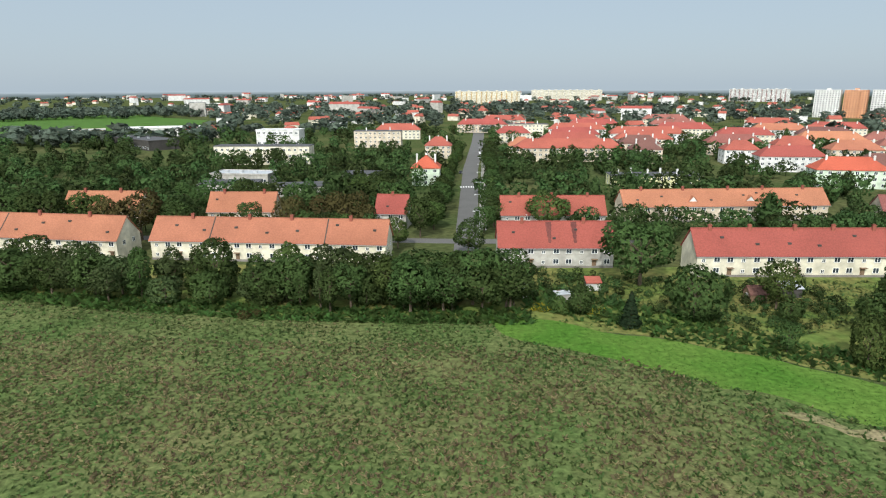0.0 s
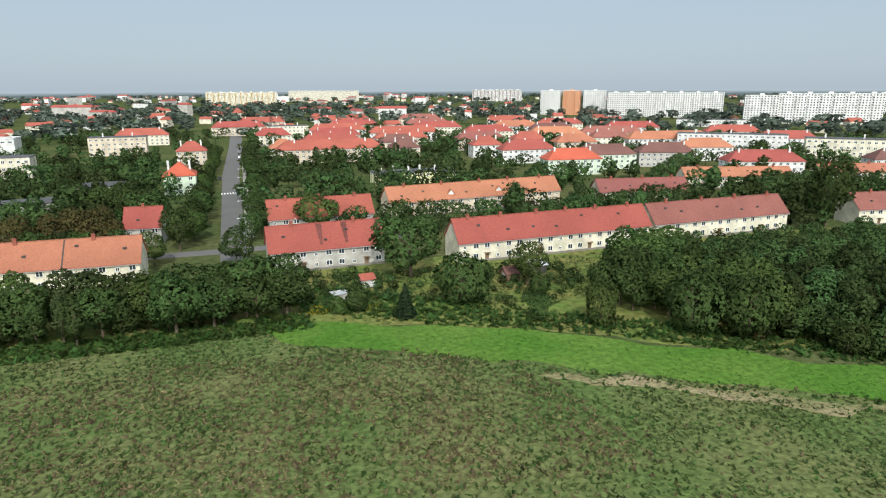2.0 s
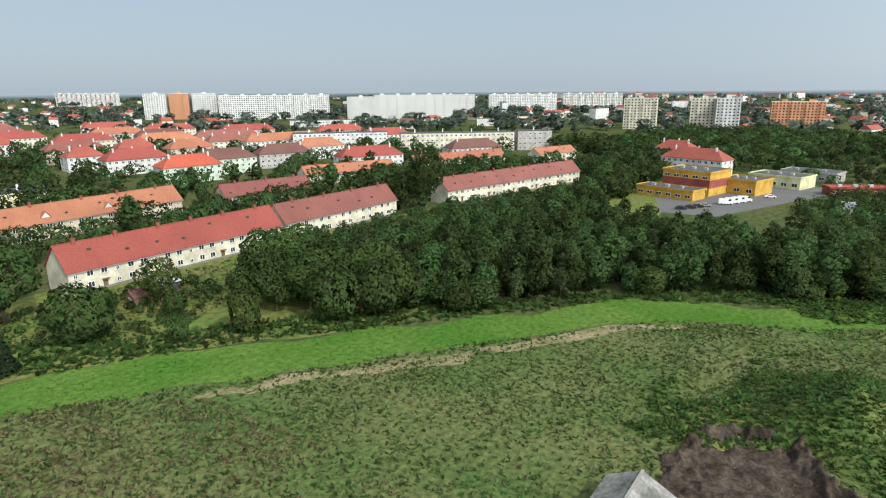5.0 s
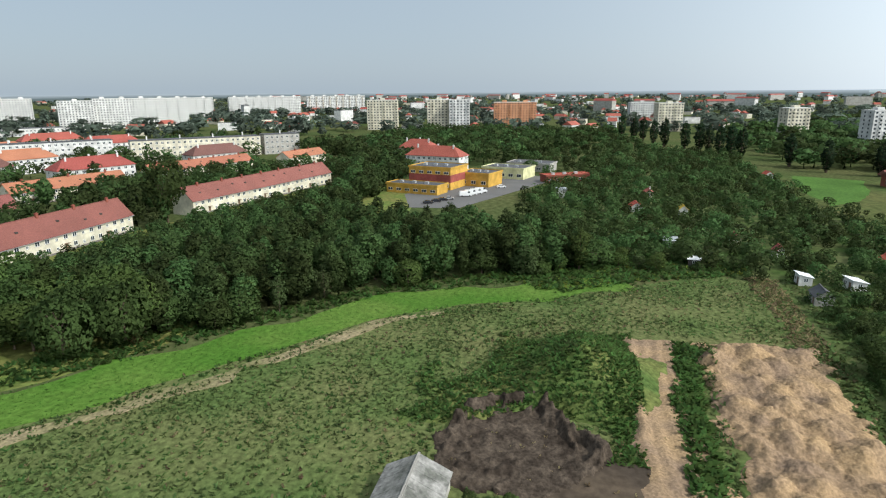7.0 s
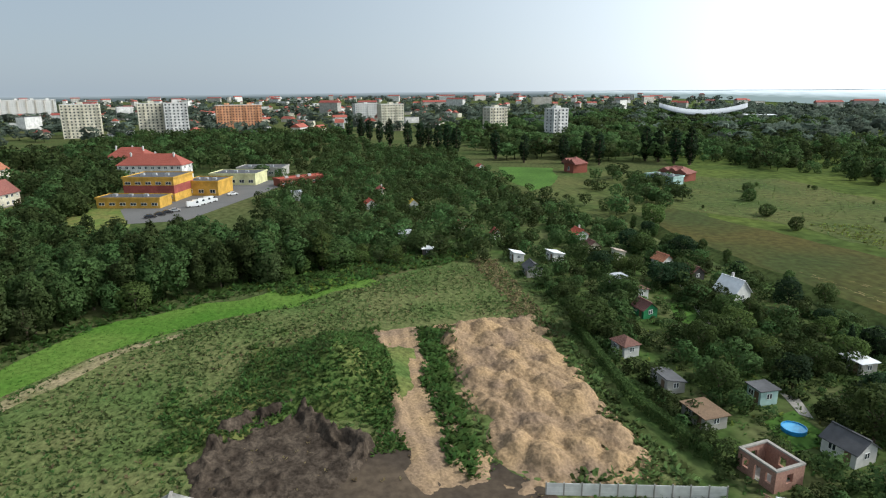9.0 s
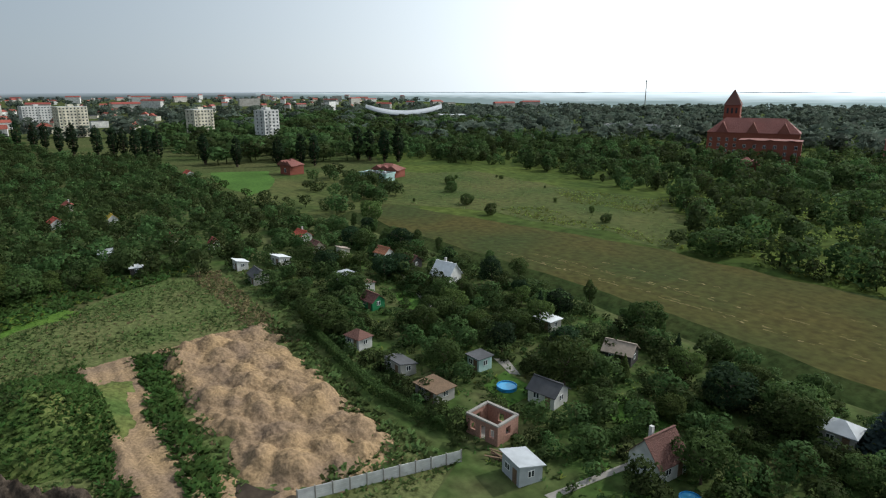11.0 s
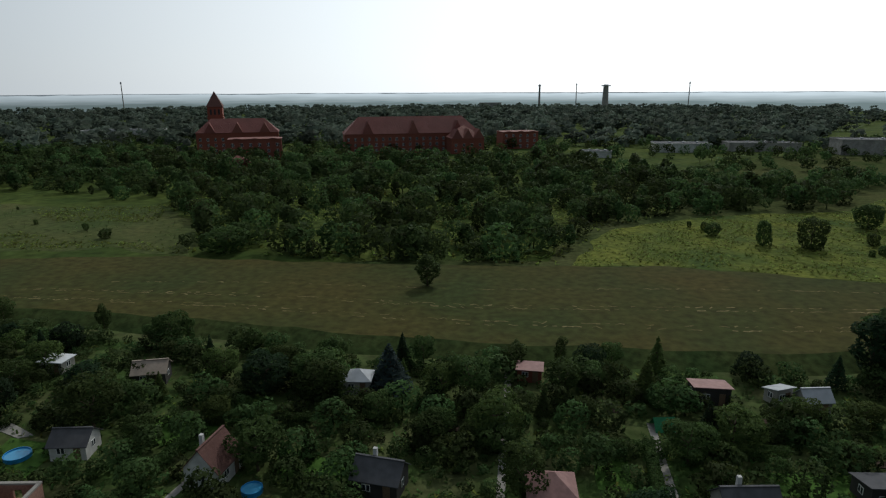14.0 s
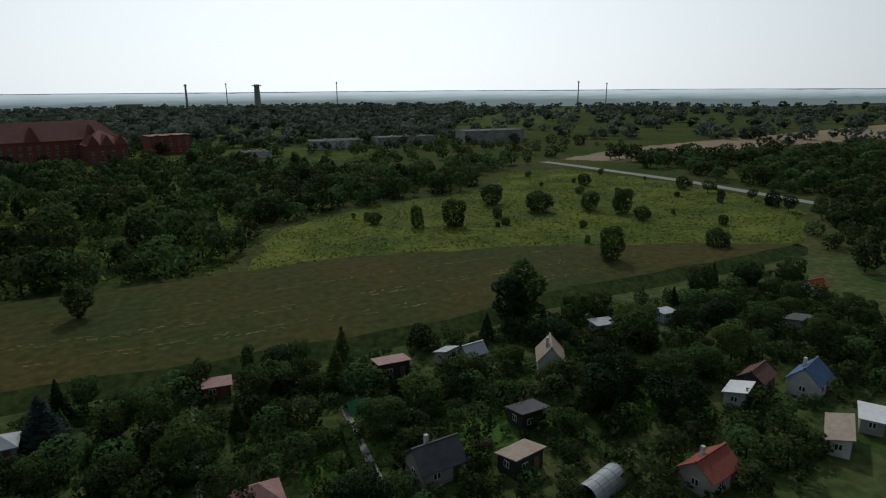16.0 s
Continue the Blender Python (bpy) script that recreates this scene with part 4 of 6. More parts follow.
block(-50, 481, 36, -2, "wall_beige", "flatroof", "beige block of flats with flat roof", eave=12.5, storeys=4, flat_top=True, chimneys=2)
block(384, 250, 84, -47, "wall_cream", "flatroof", "long cream four-storey flats with a flat roof", eave=13.5, storeys=4, flat_top=True, chimneys=4)
block(424, 208, 26, -47, "wall_grey", "flatroof", "grey four storey flats with a flat roof", eave=14, storeys=4, flat_top=True, chimneys=1)
block(345, 330, 70, -42, "wall_white", "flatroof", "long white four storey flats with flat roof", eave=13, storeys=4, flat_top=True, chimneys=3)
for x, y, L, turn in [(-60, 262, 22, 10), (-95, 270, 26, 6), (-40, 300, 18, 0)]:
    block(x, y, L, turn, "wall_grey", "flatroof", "low grey workshop with a dark flat roof", eave=4, storeys=1, flat_top=True, chimneys=0, depth=14)


def tower(x0, y0, x1, y1, height, depth, wall, label, accent=None):
    """A slab or tower of flats, with rows of windows and balconies on its front and ends."""
    L = math.dist((x0, y0), (x1, y1))
    t = thing("tower_block", pose(x0, y0, 0, 0, 0, math.degrees(math.atan2(y1 - y0, x1 - x0))), label, "tower block", "high-rise flats")
    bm = bmesh.new()
    box(bm, 0, L, 0, depth, -0.1, height)
    for i in range(max(1, int(L / 22))):
        c = (i + 0.5) * L / max(1, int(L / 22))
        box(bm, c - 2.5, c + 2.5, depth * 0.3, depth * 0.7, height, height + 2.4)
    part("wall", bm, M[wall], t)
    bm = bmesh.new()
    box(bm, -0.15, L + 0.15, -0.15, depth + 0.15, height, height + 0.5)
    part("parapet", bm, M["wall_white"], t)
    n, floors = max(2, int(L / 3.3)), int(height / 2.8)
    bm, bb = bmesh.new(), bmesh.new()
    for f in range(floors):
        z = f * height / floors + 0.9
        for i in range(n):
            x = (i + 0.5) * L / n
            box(bm, x - 0.75, x + 0.75, -0.04, 0.05, z, z + 1.35)
            if i % 4 == 1:
                box(bb, x - 1.5, x + 1.5, -1.1, -0.02, z - 0.85, z + 0.15)
        for y in (depth * 0.3, depth * 0.7):
            box(bm, -0.04, 0.05, y - 0.7, y + 0.7, z, z + 1.35)
            box(bm, L - 0.05, L + 0.04, y - 0.7, y + 0.7, z, z + 1.35)
    tagged(part("glazing", bm, M["glass"], t), "rows of small dark windows", kind="stuff")
    tagged(part("balcony_bay", bb, M[accent or "wall_white"], t), "stacked balconies", kind="stuff")


for x0, y0, x1, y1, h, wall, accent in [(603, 828, 724, 714, 36, "white", "white"), (644, 601, 672, 575, 34, "white", "white"), (677, 580, 760, 505, 36, "white", "white"), (991, 680, 1036, 637, 33, "white", "white"), (890, 1979, 1005, 1850, 36, "white", "redpaint"), (34, 1723, 207, 1698, 34, "cream", "yellow"), (306, 2194, 539, 2152, 34, "cream", "white"), (1060, 620, 1150, 520, 33, "white", "white"), (1180, 520, 1240, 420, 33, "white", "beige")]:
    tower(x0, y0, x1, y1, h, 12, "wall_" + wall, "long " + wall + " high-rise slab of flats", "wall_" + accent)
for x0, y0, x1, y1, h, wall in [(548, 938, 572, 916, 39, "white"), (575, 912, 596, 893, 39, "salmon"), (600, 889, 626, 865, 39, "white"), (703, 232, 691, 199, 33, "cream"), (660, 152, 652, 128, 34, "cream"), (652, 127, 645, 107, 34, "white"), (772, 93, 754, 46, 29, "salmon"), (937, -78, 924, -110, 25, "white"), (705, -87, 696, -112, 29, "cream"), (598, -180, 592, -199, 27, "cream"), (504, -208, 499, -222, 28, "white")]:
    cx, cy, hx, hy = (x0 + x1) / 2, (y0 + y1) / 2, (x1 - x0) / 2, (y1 - y0) / 2
    c, s = math.cos(radians(33)), math.sin(radians(33))
    if x0 > 640 or y0 < 0:
        x0, y0, x1, y1 = cx - hx * c + hy * s, cy - hx * s - hy * c, cx + hx * c - hy * s, cy + hx * s + hy * c
    tower(x0, y0, x1, y1, h, 14, "wall_" + wall, wall + " eleven-storey tower of flats", "wall_" + wall)
block(551, 560, 73, -42, "wall_white", "flatroof", "long low white shopping pavilion with red panels", eave=8, storeys=2, flat_top=True, chimneys=0, depth=20)

# ---- the store and its yard ----
def hall(x0, y0, x1, y1, depth, height, wall, label, band=None, name="store_building", pitch=4.0, top="flatroof"):
    """A flat-roofed hall from one front corner to the other."""
    L = math.dist((x0, y0), (x1, y1))
    t = thing(name, pose(x0, y0, 0, 0, 0, math.degrees(math.atan2(y1 - y0, x1 - x0))), label, "building")
    bm = bmesh.new()
    box(bm, 0, L, 0, depth, -0.1, height)
    part("wall", bm, M[wall], t)
    bm = bmesh.new()
    box(bm, -0.3, L + 0.3, -0.3, depth + 0.3, height, height + 0.3)
    part("roof", bm, M[top], t)
    bm = bmesh.new()
    for a in ((-0.35, L + 0.35, -0.35, -0.2), (-0.35, L + 0.35, depth + 0.2, depth + 0.35), (-0.35, -0.2, -0.2, depth + 0.2), (L + 0.2, L + 0.35, -0.2, depth + 0.2)):
        box(bm, *a, height - 0.1, height + 0.7)
    part("parapet", bm, M[wall], t)
    if band:
        bm = bmesh.new()
        box(bm, -0.06, L + 0.06, -0.06, depth + 0.06, height * 0.35, height * 0.7)
        part("painted_band", bm, M[band], t, "dull red painted band")
    n = max(1, int(L / pitch))
    for i in range(n):
        far_window(t, (i + 0.5) * L / n, -0.06, min(1.2, height * 0.3), min(2.4, pitch * 0.6), min(1.6, height * 0.3))
        if height > 8:
            far_window(t, (i + 0.5) * L / n, -0.06, height - 2.6, min(2.4, pitch * 0.6), 1.2)
    for i in range(3):
        bm = bmesh.new()
        box(bm, (i + 0.7) * L / 4, (i + 0.7) * L / 4 + 1.6, depth * 0.4, depth * 0.4 + 1.4, height + 0.3, height + 1.3)
        part("roof_unit", bm, M["metal"], t)
    return t


hall(282, 75, 276, 54, 18, 9.8, "wall_yellow", "yellow store with a dull red band and a flat roof", "wall_redpaint")
hall(268, 82, 261, 57, 10, 3.8, "wall_yellow", "low yellow annex with a grey flat roof")
hall(292, 53, 287, 38, 15, 6.0, "wall_yellow", "orange-yellow annex with a row of windows")
hall(322, 46, 315, 24, 16, 5.2, "wall_lemon", "pale yellow flat-roofed pavilion")
hall(352, 36, 346, 12, 14, 4.2, "wall_grey", "grey low garage row")
hall(306, 12, 318, -10, 7, 3.2, "brickred", "low garage row with a red roof", top="roof_scarlet")


def vehicle(x, y, turn, L, W, H, paint, van, label):
    """A parked car or van: body, cabin glass, lamps and four wheels."""
    t = thing("van" if van else "car", pose(x, y, 0.06, 0, 0, turn), label, "van" if van else "car", "parked vehicles")
    bm = bmesh.new()
    side = [(0.0, 0.35), (L, 0.35), (L, H * 0.55), (L * 0.97, H * 0.97), (L * 0.3, H), (L * 0.14, H * 0.62), (0.0, H * 0.5)] if van else [(0.0, 0.3), (L, 0.3), (L, H * 0.6), (L * 0.86, H * 0.66), (L * 0.72, H), (L * 0.4, H), (L * 0.27, H * 0.64), (0.0, H * 0.52)]
    solid(bm, [(px, -W / 2, pz) for px, pz in side], [(px, W / 2, pz) for px, pz in side])
    bmesh.ops.bevel(bm, geom=bm.edges[:], offset=0.07, segments=2, affect="EDGES")
    part("body", bm, paint, t)
    bm = bmesh.new()
    x0, x1 = (L * 0.16, L * 0.34) if van else (L * 0.34, L * 0.78)
    box(bm, x0, x1, -W / 2 - 0.01, W / 2 + 0.01, H * 0.66, H * 0.9)
    part("side_window", bm, M["glass"], t)
    for wx in (L * 0.18, L * 0.8):
        for wy in (-W / 2 + 0.08, W / 2 - 0.08):
            bm = bmesh.new()
            bmesh.ops.create_cone(bm, cap_ends=True, segments=14, radius1=0.33, radius2=0.33, depth=0.22, matrix=pose(wx, wy, 0.33, 90, 0, 0))
            part("wheel", bm, M["wall_dark"], t)
    for wy in (-W / 2 + 0.3, W / 2 - 0.3):
        bm = bmesh.new()
        box(bm, -0.03, 0.05, wy - 0.18, wy + 0.18, H * 0.38, H * 0.48)
        part("headlight", bm, M["frame"], t)


PAINT = {"white": mat("white_car_paint", (0.75, 0.75, 0.74), 0.3, 0.03, coat=0.5), "black": mat("black_car_paint", (0.02, 0.02, 0.025), 0.25, 0.03, coat=0.6), "silver": mat("silver_car_paint", (0.4, 0.41, 0.42), 0.3, 0.03, metal=0.5, coat=0.5)}
for i, (x, y) in enumerate([(262, 42), (265.5, 40.2), (269, 38.4), (272.5, 36.8)]):
    vehicle(x, y, 110, 5.4, 2.0, 2.4, PAINT["white"], True, "white delivery van parked beside the yellow store")
for i, (x, y, c) in enumerate([(246, 52, "black"), (249.5, 50, "black"), (253, 48, "silver"), (242, 54.5, "black"), (288, 30, "white"), (-3, 215, "silver"), (9.5, 330, "black"), (26, 430, "white")]):
    vehicle(x, y, 110 if x > 100 else 86, 4.3, 1.8, 1.45, PAINT[c], False, c + " car standing on the asphalt")

# ---- the distance: town, woods and works that nobody could count ----
def ring_spots(n, r0, r1, a0, a1, seed):
    """Places between two radii and two bearings (degrees, clockwise from the first view)."""
    rng = np.random.default_rng(seed)
    r = np.sqrt(rng.uniform(r0 ** 2, r1 ** 2, n))
    a = np.radians(rng.uniform(a0, a1, n))
    return np.stack([r * np.sin(a), r * np.cos(a)], 1)


def small_houses(name, spots, mats, label, seed, low=4, high=9, size=(8, 22)):
    rng = random.Random(seed)
    bm = bmesh.new()
    for x, y in spots:
        L, D, h = rng.uniform(*size), rng.uniform(8, 12), rng.uniform(low, high)
        a, w, k = rng.uniform(0, 3.14), rng.randrange(2), rng.randrange(3)
        c, s = math.cos(a), math.sin(a)
        put = lambda u, v, z: (x + u * c - v * s, y + u * s + v * c, z)
        base = [(-L / 2, -D / 2), (L / 2, -D / 2), (L / 2, D / 2), (-L / 2, D / 2)]
        solid(bm, [put(u, v, 0) for u, v in base], [put(u, v, h) for u, v in base], w)
        if k:
            solid(bm, [put(u * 1.06, v * 1.1, h) for u, v in base], [put(u, 0.1 * (1 if v > 0 else -1), h + D * 0.36) for u, v in base], 2)
        else:
            solid(bm, [put(u * 1.02, v * 1.02, h) for u, v in base], [put(u * 1.02, v * 1.02, h + 0.4) for u, v in base], 3)
    return tagged(new(name, mesh_of(bm, name, *mats)), label, "town", kind="stuff")


TOWN = [M["wall_white"], M["wall_cream"], M["roof_red"], M["flatroof"]]
small_houses("distant_town", np.concatenate([ring_spots(230, 620, 1500, -22, 70, 1), ring_spots(400, 1500, 3400, -24, 125, 2), ring_spots(40, 1900, 3400, -45, -24, 12), ring_spots(110, 640, 1500, 70, 105, 3)]), TOWN, "distant houses with white walls and red roofs", 4)
small_houses("distant_halls", np.concatenate([ring_spots(60, 900, 3000, -26, 20, 5), ring_spots(140, 900, 3200, 60, 140, 6), ring_spots(30, 1500, 3500, 140, 240, 7)]), [M["wall_white"], M["wall_grey"], M["roof_red"], M["flatroof"]], "distant pale flat-roofed halls and blocks", 8, 8, 22, (20, 60))

patch("far_fields", [(-454, 650), (-392, 660), (-300, 760), (-330, 900), (-397, 960), (-524, 1090), (-760, 1090), (-760, 720)], 0.06, M["lawn"], "wide green fields before a far forest", "field", 6.0, 40.0)
hall(-271, 509, -217, 462, 24, 7, "wall_dark", "dark blue-grey low hall with flat roof", name="works_hall")
hall(-300, 590, -236, 612, 30, 8, "wall_white", "long white flat-roofed works hall", name="works_hall", top="whiteroof")
hall(-372, 560, -316, 590, 26, 7, "wall_beige", "long beige low works hall", name="works_hall", top="sheet")
hall(-150, 505, -115, 503, 16, 12, "wall_white", "white gymnasium block behind the school", name="school_hall", top="sheet")
hall(-113, 300, -84, 296, 14, 4.5, "wall_grey", "low grey workshop with sheet roof", name="works_hall", top="sheet")
WOOD_FAR = M["woods"]
BUILT = [(o.matrix_world.inverted(), max((Vector(c).x for k in o.children for c in k.bound_box), default=0), max((Vector(c).y for k in o.children for c in k.bound_box), default=0)) for o in scene.objects if o.get("category") in ("house", "apartment house", "building")]


def clear(spots):
    """Leaves out the places that lie in a building or on the long street."""
    keep = []
    for x, y in spots:
        ok = y < 150 or abs(x - 6.5 - (y - 205) * 0.067) > 8
        for inv, L, D in BUILT:
            p = inv @ Vector((x, y, 0))
            ok = ok and not (-3 < p.x < L + 3 and -4 < p.y < D + 3)
        if ok:
            keep.append((x, y))
    return keep


woods("town_trees", clear(np.concatenate([ring_spots(750, 215, 640, -42, 62, 31), ring_spots(330, 215, 420, -42, -3, 34), ring_spots(330, 215, 460, 4, 56, 35)])), (6, 13), ["round", "wide", "tall"], 200, 0.054, WOOD_FAR, "street and garden trees between the blocks", "trees", 11, 1.1)
woods("distant_trees", np.concatenate([ring_spots(1350, 620, 1500, -20, 128, 13), ring_spots(60, 560, 640, -45, -20, 16), ring_spots(260, 1080, 1330, -45, -20, 19), ring_spots(1700, 1500, 3600, -50, 128, 14)]), (9, 17), ["round", "wide"], 50, 0.13, M["hazed_leaf"], "distant woods and trees of the town", "trees", 15, 1.5)

SOUTHWOOD = [(-10, -160), (38, -157), (95, -160), (110, -200), (150, -236), (205, -252), (268, -262), (330, -235), (520, -330), (520, -420), (330, -420), (230, -395), (120, -405), (0, -400), (-90, -340), (-110, -275), (-60, -238), (-28, -208)]
woods("south_woods", scatter(SOUTHWOOD, 8.2, 41, 0.72), (4.0, 12.5), ["bush", "round", "bush", "tall"], 290, 0.048, M["woods"], "dense dark trees and bushes beyond the meadow", "woodland", 42, 1.15)
woods("far_south_woods", np.concatenate([ring_spots(2600, 520, 1540, 126, 205, 61), ring_spots(320, 560, 1540, 205, 245, 63)]), (8, 15), ["round", "bush"], 46, 0.143, M["hazed_leaf"], "wide woods to the south in haze-tinted colour", "woodland", 65, 1.4)
woods("south_woods", scatter([(520, -330), (330, -235), (380, -120), (620, -130), (1000, -420), (900, -620), (520, -520)], 13, 43, 0.8), (8, 16), ["round", "wide"], 100, 0.088, M["woods"], "broad woods towards the stadium", "woodland", 44, 1.3)
woods("south_woods", scatter([(-230, -150), (-250, -330), (-400, -300), (-520, -250), (-520, 0), (-260, -20), (-200, -80)], 10, 45, 0.75), (6, 12), ["round", "bush"], 200, 0.058, M["woods"], "trees and scrub beside the country road", "woodland", 46, 1.25)
woods("allotment_trees", scatter([(170, 10), (262, 22), (335, -8), (470, -60), (470, -110), (350, -95), (262, -92), (200, -96), (160, -52), (162, -20)], 5.0, 47, 0.85), (2.4, 6.4), ["round", "bush", "bush"], 140, 0.066, M["woods"], "fruit trees and hedges of the far allotments", "trees", 48, 1.2)
woods("store_trees", clear(scatter([(205, 88), (262, 98), (292, 112), (330, 150), (352, 110), (335, 84), (290, 82), (240, 84)], 6.0, 49, 0.8)), (6, 12), ["round", "tall"], 320, 0.042, M["woods"], "trees beside the store", "trees", 50, 1.2)
woods("east_trees", scatter([(345, 60), (480, 0), (640, -40), (640, 150), (420, 200), (360, 130)], 10, 53, 0.8), (8, 13), ["round", "wide"], 160, 0.062, M["woods"], "trees between the blocks and the towers", "trees", 54, 1.2)

woods("south_woods", scatter([(-150, -106), (-168, -122), (-215, -150), (-300, -120), (-300, 20), (-200, 10), (-150, -50)], 8, 55, 0.8), (4, 10), ["bush", "round"], 240, 0.055, M["woods"], "trees and scrub beyond the last huts", "woodland", 56, 1.2)
woods("south_woods", scatter([(205, -128), (262, -148), (292, -170), (262, -172), (225, -155)], 6.5, 57, 0.85), (3, 7), ["bush", "round"], 240, 0.055, M["woods"], "bushes beside the grassy bank", "shrubs", 58, 1.2)
woods("south_woods", scatter([(-20, -205), (-60, -232), (-120, -250), (-160, -300), (-200, -320), (-170, -340), (-100, -300), (-40, -245)], 9, 59, 0.75), (5, 11), ["bush", "round"], 240, 0.055, M["woods"], "wood's edge above the rough meadow", "woodland", 60, 1.15)
woods("campus_trees", clear(np.concatenate([scatter([(-120, -420), (330, -420), (430, -580), (-320, -580), (-260, -400)], 15, 71, 0.6), scatter([(-60, -300), (-110, -280), (-215, -335), (-330, -390), (-330, -470), (-120, -430)], 17, 72, 0.55)])), (4, 10), ["bush", "round"], 200, 0.06, M["woods"], "trees and bushes round the college", "trees", 73, 1.2)
woods("allotment_trees", clear(scatter([(322, 22), (345, -12), (470, -62), (640, -45), (640, 40), (430, 45), (372, 40)], 8.5, 74, 0.8)), (3.5, 8), ["bush", "round"], 200, 0.06, M["woods"], "garden trees beyond the store", "trees", 75, 1.2)
woods("bank_bushes", scatter([(196, -112), (262, -94), (352, -94), (356, -99), (262, -100), (200, -118)], 6, 76, 0.7), (2.5, 6), ["bush", "round"], 260, 0.05, M["woods"], "bushes along the grassy bank", "shrubs", 77, 1.2)
for i, (x, y, h) in enumerate([(607, -44, 21), (583, -53, 20), (567, -59, 20), (534, -64, 20), (515, -70, 22), (490, -81, 21), (473, -88, 21), (471, -94, 20), (456, -98, 20), (445, -103, 21), (435, -107, 20), (392, -123, 19), (368, -134, 18), (356, -155, 18), (352, -168, 19), (344, -173, 19), (355, -210, 21), (347, -214, 20), (336, -218, 21), (329, -224, 22)]):
    plant("poplar", "leaf_dark", x, y, h, i * 50, i % 3, 1.7)

# far land with painted haze that closes the view
def haze_wall(name, radius, a0, a1, height, low, high, label, fade=0.0, sunward=1.0):
    """Plain far wooded land that glows: painted haze pales towards the skyline, most sunward."""
    bm = bmesh.new()
    n, cols = 200, []
    for i in range(n + 1):
        f = i / n
        a = radians(a0 + (a1 - a0) * f)
        x, y = math.sin(a), math.cos(a)
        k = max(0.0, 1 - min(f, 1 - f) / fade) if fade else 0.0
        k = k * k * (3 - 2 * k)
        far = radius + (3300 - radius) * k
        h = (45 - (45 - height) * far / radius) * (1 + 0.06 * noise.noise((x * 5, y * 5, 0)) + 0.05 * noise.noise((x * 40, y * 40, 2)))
        cols.append((bm.verts.new((far * x, far * y, -1)), bm.verts.new((far * x, far * y, h))))
    for (a, b), (c, d) in zip(cols, cols[1:]):
        bm.faces.new((a, c, d, b))
    m = bpy.data.materials.new(name)
    m.use_nodes = True
    nd, l = m.node_tree.nodes, m.node_tree.links
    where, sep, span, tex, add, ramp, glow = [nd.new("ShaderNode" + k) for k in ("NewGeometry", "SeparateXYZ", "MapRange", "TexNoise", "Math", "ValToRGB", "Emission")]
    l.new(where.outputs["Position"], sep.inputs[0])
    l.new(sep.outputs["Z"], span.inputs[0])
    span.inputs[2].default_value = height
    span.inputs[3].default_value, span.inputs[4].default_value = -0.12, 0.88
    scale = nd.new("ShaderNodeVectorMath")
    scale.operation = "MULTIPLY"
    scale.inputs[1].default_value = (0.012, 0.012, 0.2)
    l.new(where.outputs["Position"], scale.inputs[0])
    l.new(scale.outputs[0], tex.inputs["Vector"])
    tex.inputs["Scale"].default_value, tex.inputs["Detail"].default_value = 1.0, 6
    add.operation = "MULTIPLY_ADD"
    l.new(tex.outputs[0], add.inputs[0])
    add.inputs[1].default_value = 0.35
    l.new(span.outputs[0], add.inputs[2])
    # haze put into the emission colour, from dim land up to pale skyline
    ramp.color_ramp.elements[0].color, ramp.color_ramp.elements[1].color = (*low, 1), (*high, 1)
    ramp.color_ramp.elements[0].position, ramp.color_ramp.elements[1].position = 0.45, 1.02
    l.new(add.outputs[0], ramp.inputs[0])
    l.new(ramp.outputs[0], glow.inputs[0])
    # the painted haze glows stronger on the sun's side
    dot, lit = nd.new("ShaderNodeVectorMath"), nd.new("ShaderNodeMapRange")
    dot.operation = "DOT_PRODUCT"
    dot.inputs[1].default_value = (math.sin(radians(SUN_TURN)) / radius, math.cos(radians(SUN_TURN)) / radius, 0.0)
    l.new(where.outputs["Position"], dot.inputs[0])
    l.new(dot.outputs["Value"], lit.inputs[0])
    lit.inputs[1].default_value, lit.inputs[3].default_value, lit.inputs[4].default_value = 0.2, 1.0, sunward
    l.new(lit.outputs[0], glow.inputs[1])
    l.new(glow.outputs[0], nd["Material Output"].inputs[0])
    tagged(new("backdrop", mesh_of(bm, name, m)), label, "distance", kind="structure")


haze_wall("hazy_hills", 3400, -60, 300, 30, (0.20, 0.25, 0.26), (0.58, 0.66, 0.73), "low wooded land on the horizon with painted haze")
haze_wall("hazy_south", 1560, 112, 258, 36.5, (0.26, 0.33, 0.335), (0.92, 1.03, 1.1), "woods with painted haze fading towards the skyline", 0.2, 2.5)

# ---- the brick campus, stadium and works to the south ----
def brick_hall(x, y, L, D, turn, eave, rise, label, name="brick_hall"):
    t = thing(name, pose(x, y, 0, 0, 0, turn) @ pose(-L / 2, -D / 2, 0), label, "building")
    bm = bmesh.new()
    box(bm, 0, L, 0, D, -0.1, eave)
    part("wall", bm, M["brickred"], t)
    part("roof", hip_roof(L, D, eave, eave + rise), M["roof_maroon"], t)
    for i in range(int(L / 5)):
        for s in range(max(1, int(eave / 4))):
            far_window(t, (i + 0.5) * L / int(L / 5), D, s * 4 + 1.2, 1.8, 2.2, 180)
    for i in range(3):
        c = (i + 0.5) * L / 3
        bm = bmesh.new()
        ring = [(c - 4, D + 0.6, eave), (c + 4, D + 0.6, eave), (c, D + 0.6, eave + rise * 0.75)]
        solid(bm, ring, [(px, D * 0.55, pz) for px, py, pz in ring])
        part("cross_gable", bm, M["roof_maroon"], t)
    return t


